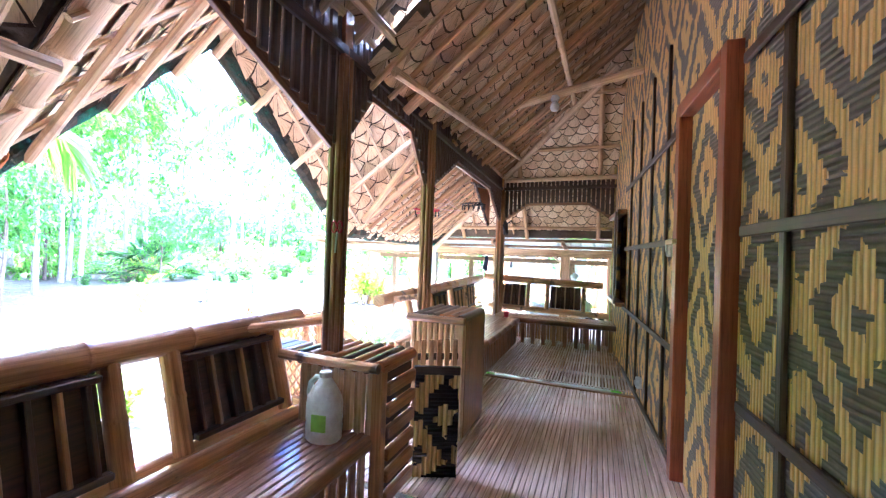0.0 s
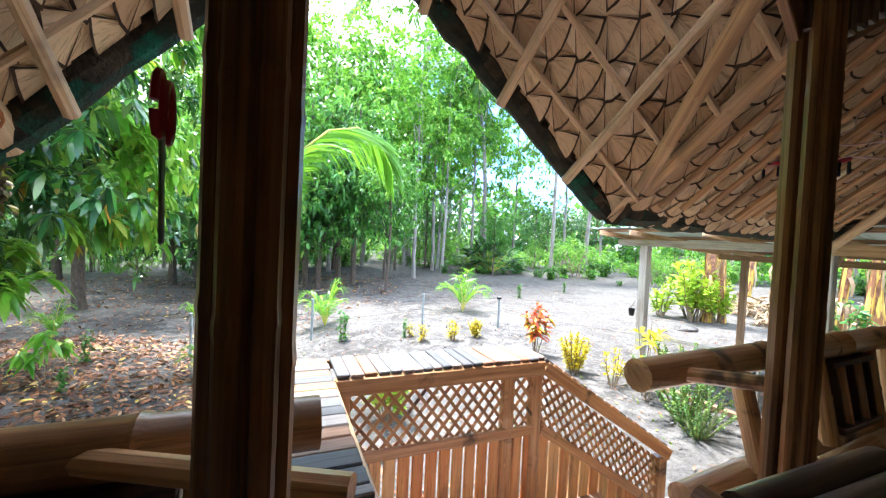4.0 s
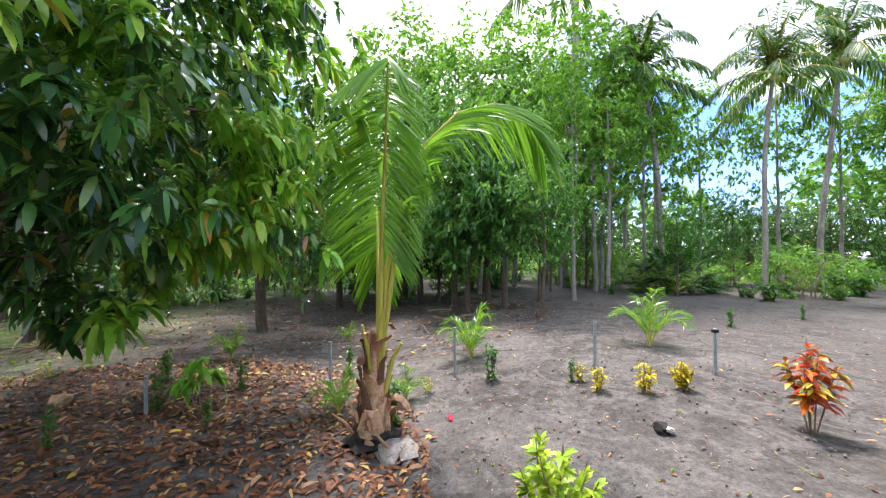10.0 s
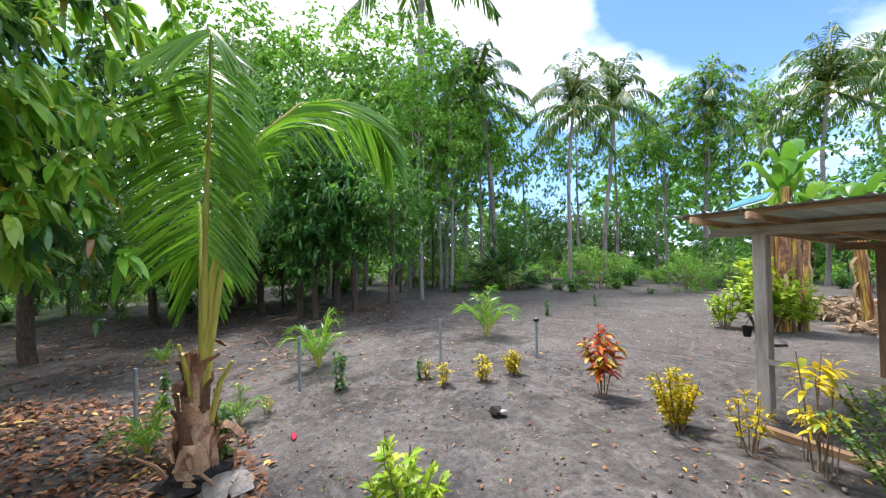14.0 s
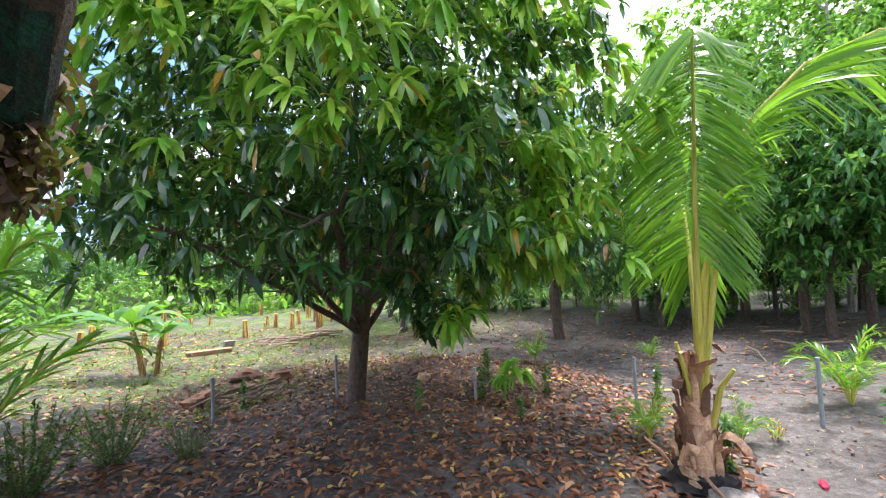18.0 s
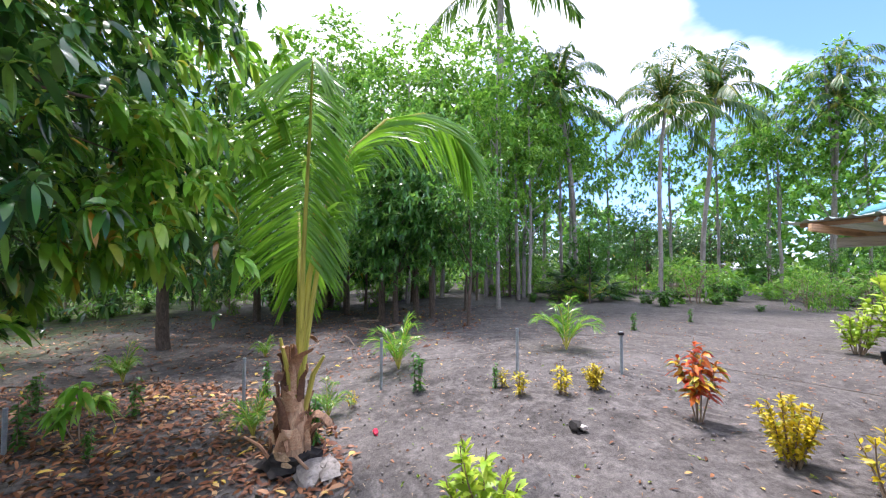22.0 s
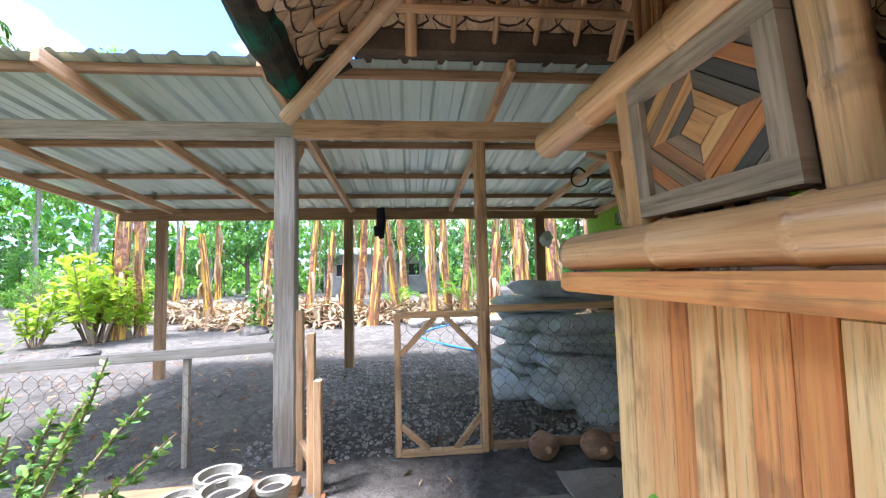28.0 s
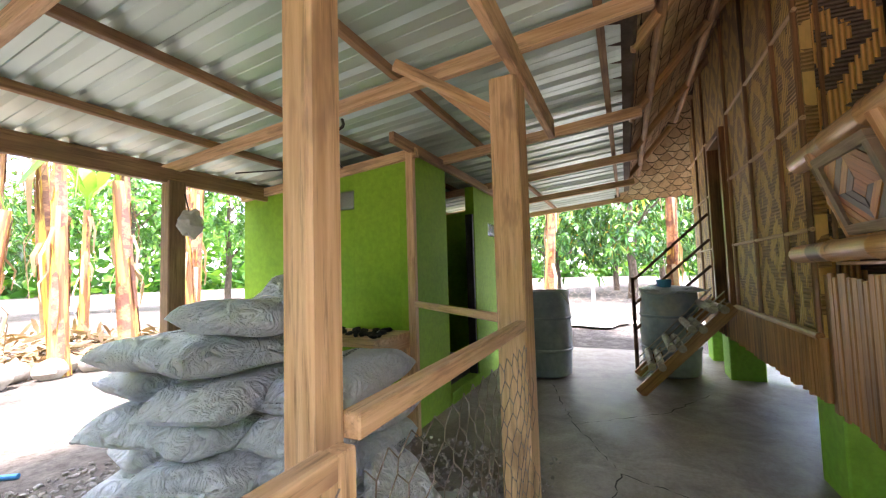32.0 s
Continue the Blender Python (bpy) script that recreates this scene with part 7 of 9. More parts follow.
part("dry_stalk", Geo().tube([(YX + 0.1, YY - 0.25, yz + 0.1), (YX + 0.15, YY - 0.42, yz + 0.38), (YX + 0.2, YY - 0.62, yz + 0.55)], [0.03, 0.025, 0.012], 6), M_HUSK, palm)
part("dry_stalk", Geo().tube([(YX + 0.25, YY + 0.1, yz + 0.22), (YX + 0.5, YY + 0.3, yz + 0.16), (YX + 0.62, YY + 0.45, yz + 0.02)], [0.025, 0.02, 0.012], 6), M_HUSK, palm)


def comb(rachis, n, length, width, side, lift, fall, start, reach=(1.0, 1.0)):
    """Close, drooping leaflets in two rows along a rachis; side: the way out of the first row; lift along the rachis, fall downwards, reach: how far each row spreads."""
    pts = np.array([tuple(p) for p in rachis], float)
    seg = np.linalg.norm(np.diff(pts, axis=0), axis=1)
    cum = np.concatenate([[0], np.cumsum(seg)]) / seg.sum()
    s = np.linspace(start, 0.995, n)
    base = np.stack([np.interp(s, cum, pts[:, k]) for k in range(3)], 1)
    tang = unit(np.stack([np.interp(np.minimum(s + 0.03, 1), cum, pts[:, k]) - np.interp(s - 0.03, cum, pts[:, k]) for k in range(3)], 1))
    u = (s - start) / (1 - start)
    prof = 0.38 + 0.62 * np.sin(np.pi * (0.22 + 0.72 * u)) ** 0.8
    out = []
    for sg, go in ((1, reach[0]), (-1, reach[1])):
        way = np.array(side) * sg * go + tang * (lift + 0.55 * u[:, None] ** 3) + np.array([0, 0, -fall]) + rng.normal(0, 0.05, base.shape)
        out.append((base, way, length * (0.5 + 0.5 * go) * prof * rng.uniform(0.9, 1.06, n), np.full(n, width) * (0.6 + 0.4 * prof)))
    return [np.concatenate(k) for k in zip(*out)]


def palm_frond(rachis, radii, leaflets, *shape, droop=0.4, face=(1.5, 0.25, 0.5)):
    """A stalk of the young palm with its leaflets as a part of it."""
    st = part("stalk", Geo().tube(rachis, radii, 8), M_STALK, palm)
    if leaflets:
        b, w, ln, wd = comb(rachis, leaflets, *shape)
        hang("blade", leaf_mesh("blade", b - np.array([YX, YY, yz]), w, ln, wd, M_PALM, droop, 0.25, up=np.tile(face, (len(b), 1)), full=True), st)


s0 = Vector((YX + 0.02, YY + 0.08, yz + 1.0))
main = [s0] + [Vector(p) for p in ((-9.53, 1.74, 1.6), (-9.42, 1.78, 2.6), (-9.24, 1.84, 3.6), (-8.98, 1.91, 4.5), (-8.64, 1.97, 5.05), (-8.34, 2.02, 5.08), (-8.06, 2.06, 4.86))]
palm_frond(main, [0.055, 0.046, 0.036, 0.028, 0.021, 0.015, 0.010, 0.006], 150, 1.22, 0.034, (-0.10, -0.99, 0), 0.12, 0.45, 0.40, (0.92, 0.45), droop=0.40)
right = [s0] + [Vector(p) for p in ((-9.55, 1.85, 2.24), (-9.52, 2.08, 3.26), (-9.45, 2.45, 4.2), (-9.40, 3.0, 4.72), (-9.36, 3.6, 4.86), (-9.34, 4.1, 4.58), (-9.32, 4.34, 4.12))]
palm_frond(right, [0.05, 0.044, 0.038, 0.030, 0.022, 0.016, 0.011, 0.006], 112, 1.45, 0.046, (0.9, 0.25, 0.2), 0.66, 0.42, 0.40, (0.62, 0.62), droop=0.34)
back_f = [s0, s0 + Vector((-0.15, -0.02, 1.2)), s0 + Vector((-0.6, -0.10, 2.3)), s0 + Vector((-1.2, -0.22, 3.0)), s0 + Vector((-1.8, -0.36, 3.1)), s0 + Vector((-2.3, -0.5, 2.7))]
palm_frond(back_f, [0.045, 0.04, 0.03, 0.022, 0.014, 0.006], 64, 1.2, 0.048, (0.2, -0.9, 0), 0.2, 1.0, 0.42, (0.5, 0.5), droop=0.3)
spear = [s0, s0 + Vector((0.05, 0.28, 2.0)), s0 + Vector((0.06, 0.66, 4.55))]
palm_frond(spear, [0.05, 0.035, 0.008], 40, 0.95, 0.03, (0.2, 0.9, 0), 1.3, -0.1, 0.55, (0.16, 0.16), droop=0.05)
for dx, dy, hh in ((0.22, -0.22, 1.35), (0.16, 0.40, 1.05), (-0.1, 0.14, 1.5)):
    palm_frond([s0 - Vector((0, 0, 0.7)), s0 + Vector((dx * 0.6, dy * 0.6, hh * 0.35)), s0 + Vector((dx, dy, hh - 0.4))], [0.05, 0.038, 0.022], 0)

# ---- seedlings, crotons, shrubs ----
def seedling(label, size, n=8):
    t = thing("coconut_seedling", (0, 0, 0), label, "palm", "coconut seedlings")
    for i in range(n):
        up = rnd.uniform(0.75, 1.35)
        r = arc((0, 0, 0.05), i * 2.4, size * up, size * (1.35 - 0.75 * up), size * 0.22, 7)
        b, w, ln, wd = frond(r, 34, size * 0.36, 0.026, -0.12, 0.62, 0.2)
        blade = hang("frond", leaf_mesh("seedling_frond", b, w, ln, wd, M_PALM, 0.25, 0.2), t)
        part("midrib", Geo().tube([(0, 0, -0.05)] + r, [0.02] + [0.016 * (1 - q / 7) + 0.003 for q in range(7)], 5), M_STALK, blade, local=True)
    return t


sd = seedling("small coconut seedling with bright feathery fronds", 1.25)
put_first(sd, -13.9, 3.6)
for x, y, s in ((-13.7, 8.4, 1.05), (-10.9, 0.75, 0.62), (-15.2, -3.6, 0.7), (-17.5, -0.6, 0.5), (-3.3, 20.0, 0.9), (-1.0, 19.0, 1.05), (-3.0, -5.0, 2.1), (-11.4, 2.0, 0.5)):
    place(sd, x, y, rnd.uniform(0, 360), s)


def shrub(name, label, stems, h, spread, leaves, ln, wd, mat, whorl=9, group="", droop=0.3, tilt=0.9, bare=0.35):
    """Thin stems from one foot, with leaves on their upper part."""
    t = thing(name, (0, 0, 0), label, "shrub", group)
    cs, ds = [], []
    for i in range(stems):
        g = Geo()
        a = i * 2.4 + rnd.uniform(-0.4, 0.4)
        k = spread * math.sqrt((i + 0.5) / stems)
        hh = h * rnd.uniform(0.72, 1.0) * (1 - 0.25 * (i / stems))
        tip = Vector((k * math.cos(a), k * math.sin(a), hh))
        pts = limb(g, (0.03 * math.cos(a), 0.03 * math.sin(a), -0.05), tip, 0.014, 0.005, 0.06, 5, 5)
        for j in range(leaves):
            u = bare + (1 - bare) * (j + rnd.random()) / leaves
            p = Vector(pts[min(5, int(u * 5))]).lerp(Vector(pts[min(5, int(u * 5) + 1)]), u * 5 - int(u * 5))
            cs.append(tuple(p))
            ds.append((0.5 * math.cos(a), 0.5 * math.sin(a), 1.0))
        part("stem", g, M_TWIG, t, local=True)
    b, w, l_, d_ = rosettes(np.array(cs), np.array(ds), whorl, ln, wd, tilt, droop)
    hang("foliage", leaf_mesh(name + "_foliage", b, w, l_, d_, mat, droop, 0.15), t)
    return t


yc = shrub("yellow_croton", "low croton shrub with bright yellow speckled leaves", 13, 0.95, 0.36, 8, 0.095, 0.036, M_YELLOW, 11, "croton shrubs", tilt=0.85, bare=0.34)
put_first(yc, -7.03, 7.65, 0, 1.05)
ys_ = shrub("yellow_croton", "small sparse croton with long yellow leaves", 5, 0.66, 0.14, 3, 0.15, 0.042, M_YELLOW, 6, "croton shrubs", tilt=0.9, bare=0.4)
put_first(ys_, -10.46, 5.67)
for x, y, s in ((-10.16, 6.4, 1.15), (-10.2, 7.1, 1.0), (-11.1, 5.55, 0.8)):
    place(ys_, x, y, rnd.uniform(0, 360), s)
tc = shrub("tall_yellow_croton", "leggy croton with long bright yellow and green leaves", 4, 1.55, 0.24, 2, 0.27, 0.07, M_YELLOW_BIG, 6, "croton shrubs", 0.55, 1.0, 0.72)
put_first(tc, -5.68, 8.0)
place(tc, -5.50, 7.85, 130, 0.62)
place(tc, -5.85, 8.15, 250, 0.5)
place(yc, -10.25, 7.12, 40, 0.62)
rc = shrub("red_croton", "tall croton with broad red and orange leaves", 6, 1.42, 0.34, 5, 0.23, 0.08, M_REDCROTON, 8, "croton shrubs", 0.5, 0.95, 0.52)
put_first(rc, -8.5, 7.8)
mc = shrub("mixed_croton", "croton shrub with yellow, green and reddish leaves", 7, 0.85, 0.35, 3, 0.12, 0.035, M_YELLOW, 7, "croton shrubs", bare=0.5)
put_first(mc, -6.25, 7.86)
place(mc, -11.6, 2.45, 60, 0.55)
gc = shrub("green_shrub", "young leafy shrub with bright yellow-green leaves", 9, 1.0, 0.36, 6, 0.15, 0.05, M_LIME, 9, "", tilt=0.8)
put_first(gc, -6.95, 3.85, 0, 1.2)
for x, y, s in ((-10.6, 16.4, 2.3), (-11.1, 16.9, 1.9), (-10.1, 16.9, 1.7), (-11.6, 15.9, 1.3)):
    place(gc, x, y, rnd.uniform(0, 360), s)
bs_ = shrub("thorny_bush", "twiggy bush with small green leaves", 22, 1.25, 0.8, 20, 0.06, 0.028, M_BUSH, 8, "", 0.1, 1.0, 0.12)
put_first(bs_, -4.8, 7.75)
for x, y, s in ((-4.35, 7.4, 0.6), (-3.7, -4.9, 1.0), (-4.7, -5.6, 0.9), (-5.6, -5.2, 0.55)):
    place(bs_, x, y, rnd.uniform(0, 360), s)
dk = shrub("leafy_sapling", "slender sapling with dark green leaves", 3, 1.1, 0.12, 6, 0.16, 0.06, M_WOOD_LEAF, 7, "saplings", 0.4, 1.2, 0.15)
put_first(dk, -11.9, 3.87)
for x, y, s in ((-11.15, 5.4, 0.6), (-10.4, 1.35, 0.9), (-10.2, 1.9, 0.95), (-12.4, -1.9, 0.9), (-11.2, -3.0, 1.0), (-9.6, -3.6, 0.8), (-12.9, -4.0, 1.0), (-10.5, -1.6, 0.6), (-6.9, 16.6, 1.5), (-5.7, 15.2, 1.7), (-7.4, -7.2, 0.8), (-13.4, 0.4, 0.9), (-16.4, 12.6, 0.8), (-17.9, 16.5, 0.7)):
    place(dk, x, y, rnd.uniform(0, 360), s)

ms = shrub("mango_sapling", "young mango with drooping bright green rosettes", 3, 1.25, 0.42, 3, 0.36, 0.10, M_MANGO_NEW, 11, "", 0.8, 1.25, 0.70)
put_first(ms, -11.2, -2.1)


def fan_palm(label, n, stalk, size):
    """A low palm whose stiff fans stand round its foot."""
    t = thing("fan_palm", (0, 0, 0), label, "palm")
    for i in range(n):
        az, el = i * 2.4, radians(82 - 78 * i / n + rnd.uniform(-6, 6))
        tip = Vector((math.cos(az) * math.cos(el), math.sin(az) * math.cos(el), math.sin(el)))
        e = tip * stalk * rnd.uniform(0.85, 1.1)
        st = part("stalk", Geo().tube([(0, 0, 0.1), tuple(e * 0.5), tuple(e)], [0.05, 0.035, 0.02], 5), M_STALK, t, local=True)
        across = tip.cross(Vector((0, 0, 1))).normalized()
        spread = np.radians(np.linspace(-105, 105, 22))
        way = np.array([tuple(tip * math.cos(a) + across * math.sin(a)) for a in spread])
        hang("fan", leaf_mesh("fan", np.tile(tuple(e), (22, 1)), way, size * (0.75 + 0.25 * np.cos(spread)), np.full(22, 0.13), M_FAN, 0.35), st)
    return t


fp = fan_palm("dark green fan palm at the edge of the woods", 26, 2.0, 1.25)
put_first(fp, -29.6, 18.4, 0, 1.15)

# ---- tall coconut palms ----
cp = coconut_palm("tall coconut palm with a grey trunk behind the yard", 12.6, 0.6, 26, 3.7)
put_first(cp, *polar(50.0, 30), 20, 1.04)
cpb = coconut_palm("tall leaning coconut palm with sparse fronds", 11.8, -1.0, 19, 3.1)
put_first(cpb, *polar(59.9, 30), 80, 1.28)
for yaw, dist, s, k in ((45.3, 37, 1.02, 1), (34, 43, 1.18, 0), (23.5, 39, 1.06, 0), (13.9, 25, 0.78, 0), (71.9, 33, 1.75, 1), (9, 36, 0.95, 1), (29, 56, 1.25, 0), (3, 46, 1.1, 0), (18.5, 52, 1.15, 1), (39, 60, 1.3, 0), (-12, 60, 1.2, 0), (64.5, 46, 1.35, 0), (95, 36, 1.3, 0)):
    place((cp, cpb)[k], *polar(yaw, dist), rnd.uniform(0, 360), s)

# ---- woods ----
dense = broadleaf("broadleaf_tree", "dense green tree at the edge of the yard", 8.5, (3.0, 3.0, 3.4), 900, 0.31, 0.115, M_DENSE, M_BARK, 0.17, 8, 1, 0.56, 0.3, 2)
put_first(dense, -23, 5.2)
place(dense, -23.6, 3.6, 120, 1.05, 1.45)
place(dense, -22.0, 5.9, 40, 0.9, 1.35)
airy = broadleaf("slender_tree", "tall slender tree with airy light green leaves", 17.0, (3.0, 3.0, 6.2), 900, 0.27, 0.14, M_LIGHT_LEAF, M_BARK_PALE, 0.14, 6, 1, 0.64, 0.64, 4)
put_first(airy, -24.5, 10.1)
mid = broadleaf("broadleaf_tree", "middle-sized green tree among the woods", 11.5, (3.0, 3.0, 4.8), 950, 0.26, 0.12, M_WOOD_LEAF, M_BARK, 0.13, 6, 1, 0.60, 0.58, 6)
put_first(mid, -18.8, 6.8, 0, 0.62)
bushy = broadleaf("undergrowth_bush", "dense bright undergrowth at the edge of the woods", 2.6, (1.7, 1.7, 1.5), 260, 0.24, 0.08, M_LIGHT_LEAF, M_TWIG, 0.04, 6, 3, 0.5, 0.25, 7)
put_first(bushy, *polar(62, 33))
dark_mango = broadleaf("mango_tree", "broad dark mango tree behind the yard", 7.5, (4.0, 4.0, 3.0), 900, 0.30, 0.10, M_MANGO, M_BARK, 0.2, 9, 1, 0.56, 0.25, 9)
put_first(dark_mango, -17.7, -12.3)
place(dark_mango, -19.6, -4.6, 75, 1.2)
TREES = (dense, airy, mid, dark_mango)
for x, y, k, s in ((-28.5, 1.6, 3, 1.15), (-26.7, -3.2, 3, 1.1), (-25.0, -1.6, 0, 1.0), (-22.4, 4.2, 0, 0.95), (-24.0, 8.0, 2, 1.0), (-29, -9, 3, 1.2), (-22, -18, 3, 1.0), (-31, 6, 0, 1.15), (-33, 12, 1, 1.1), (-28, 13.5, 1, 1.0), (-26.5, 17, 2, 0.85)):
    place(TREES[k], x, y, rnd.uniform(0, 360), s)
for yaw in list(np.arange(-8, 64, 4.3)) + list(np.arange(66, 130, 4.4)):
    for ring in range(3):
        d = (33, 43, 56)[ring] + rnd.uniform(-3.5, 3.5)
        if yaw < 64 and ring == 0:
            continue
        k = rnd.choice((1, 1, 2, 1)) if ring < 2 else rnd.choice((1, 2, 3))
        tall = rnd.uniform(0.95, 1.25) * (1.12 if 62 < yaw < 100 else 1.0 if yaw > 30 else 0.85)
        place(TREES[k], *polar(yaw + rnd.uniform(-1.3, 1.3), d), rnd.uniform(0, 360), tall)
for yaw, d, k, s in ((84, 27, 1, 1.2), (79, 30, 1, 1.3), (74, 28, 2, 1.2), (68, 29, 1, 1.15), (90, 26, 2, 1.35), (95, 30, 0, 1.5), (62, 31, 1, 1.05), (88, 34, 1, 1.35), (101, 28, 0, 1.3)):
    place(TREES[k], *polar(yaw, d), rnd.uniform(0, 360), s)
fern = shrub("undergrowth_plant", "leafy green undergrowth plant at the edge of the woods", 9, 1.5, 0.7, 7, 0.30, 0.09, M_WOOD_LEAF, 8, "undergrowth", 0.5, 1.0, 0.1)
put_first(fern, *polar(55, 31))
for yaw in np.arange(-10, 128, 1.7):
    d = 31.0 + rnd.uniform(-2.5, 9.0) + (8 if yaw < 30 else 0)
    pick = rnd.random()
    if pick < 0.38:
        place(bushy, *polar(yaw, d), rnd.uniform(0, 360), rnd.uniform(0.45, 1.5), rnd.uniform(0.4, 1.3))
    elif pick < 0.85:
        place(fern, *polar(yaw, d - 1.5), rnd.uniform(0, 360), rnd.uniform(0.5, 1.5))
    if rnd.random() < 0.35:
        place(mid, *polar(yaw, d + 5), rnd.uniform(0, 360), rnd.uniform(0.4, 0.7))
for yaw, d, s in ((52, 29, 0.5), (44, 30, 0.7), (60, 28, 0.6), (36, 33, 0.8), (66, 27, 0.6), (40, 27, 0.35), (57, 30, 0.5), (48, 32, 0.9)):
    place(fern, *polar(yaw, d), rnd.uniform(0, 360), s)
for yaw in np.arange(128, 200, 4.5):
    for d in (46, 60):
        place(TREES[rnd.choice((0, 2, 3))], *polar(yaw + rnd.uniform(-1, 1), d + rnd.uniform(-4, 4)), rnd.uniform(0, 360), rnd.uniform(0.8, 1.15))
    place(bushy, *polar(yaw, 42 + rnd.uniform(-3, 3)), rnd.uniform(0, 360), rnd.uniform(0.9, 1.5))
for x, y, k, s in ((17, 8.3, 3, 1.1), (20, 12.0, 3, 1.0), (24, 9, 0, 1.1), (22, 4, 3, 1.2), (18, 16.5, 0, 0.9), (27, 14, 2, 1.2), (12, 22, 2, 0.9), (18, 24, 3, 1.0), (8, 30, 0, 1.0), (3, 33, 3, 1.0), (-3, 34, 0, 1.0), (-9, 36, 2, 1.0), (13, 30, 0, 1.2), (-14, 34, 0, 1.0), (24, 22, 2, 1.1), (30, 6, 3, 1.2)):
    place(TREES[k], x, y, rnd.uniform(0, 360), s)
# the far woods close the distance
n = 40000
yaw = rng.uniform(-100, 205, n)
dist = rng.uniform(66, 84, n)
hh = rng.random(n) ** 1.25 * (13 + 3.5 * np.sin(yaw * 0.21) + 2.5 * np.sin(yaw * 0.57 + 1))
a = np.radians(yaw)
base = np.stack([-3.2 - np.sin(a) * dist, 2.7 + np.cos(a) * dist, hh - 0.3], 1)
far = new("far_woods", leaf_mesh("far_woods", base, rng.normal(0, 1, (n, 3)), rng.uniform(1.0, 1.9, n), rng.uniform(0.7, 1.2, n), M_WOOD_LEAF, 0.3))
tagged(far, "distant belt of green woods closing the yard", "woods", kind="stuff")
n = 15000
yaw = rng.uniform(-14, 205, n)
dist = rng.uniform(40, 58, n) - 5.0 * (np.abs(yaw - 160) < 22)
hh = rng.random(n) ** 1.4 * (2.6 + 1.3 * np.sin(yaw * 0.43) + 0.9 * np.sin(yaw * 1.17 + 2)) - 0.2 - 0.6 * (yaw > 100)
a = np.radians(yaw)
base = np.stack([-3.2 - np.sin(a) * dist, 2.7 + np.cos(a) * dist, hh], 1)
low_belt = new("far_undergrowth", leaf_mesh("far_undergrowth", base, rng.normal(0, 1, (n, 3)) + np.array([0, 0, 0.5]), rng.uniform(0.5, 1.1, n), rng.uniform(0.16, 0.4, n), M_LIGHT_LEAF, 0.3))
tagged(low_belt, "bright tangled undergrowth at the foot of the far woods", "undergrowth", kind="stuff")

# ---- bananas ----
M_SHEATH = wood("dry_sheath", (0.24, 0.08, 0.05), (0.56, 0.30, 0.14), 0.6, (0.6, 20, 20), (0.14, 0.06, 0.05), 0.8, patch=(1.2, 8, 8), edge=(0.45, 0.55))
def banana_leaf(base, az, rise, reach, width, n=8, torn=0):
    """A broad arched leaf with a midrib."""
    pts = arc(base, az, rise, reach, rise * 0.55 + 0.15, n)
    side = Vector((-math.sin(az), math.cos(az), 0))
    v, f = [], []
    for i, p in enumerate(pts):
        t = i / (n - 1)
        w = width * (0.12 if t < 0.15 else math.sin(math.pi * min(1, 0.12 + t * 0.88)) ** 0.6)
        dip = Vector((0, 0, -0.35 * w))
        v += [p - side * w + dip, p, p + side * w + dip]
    for i in range(n - 1):
        for k in (0, 1):
            a = i * 3 + k
            f.append((a, a + 1, a + 4, a + 3))
    return v, f


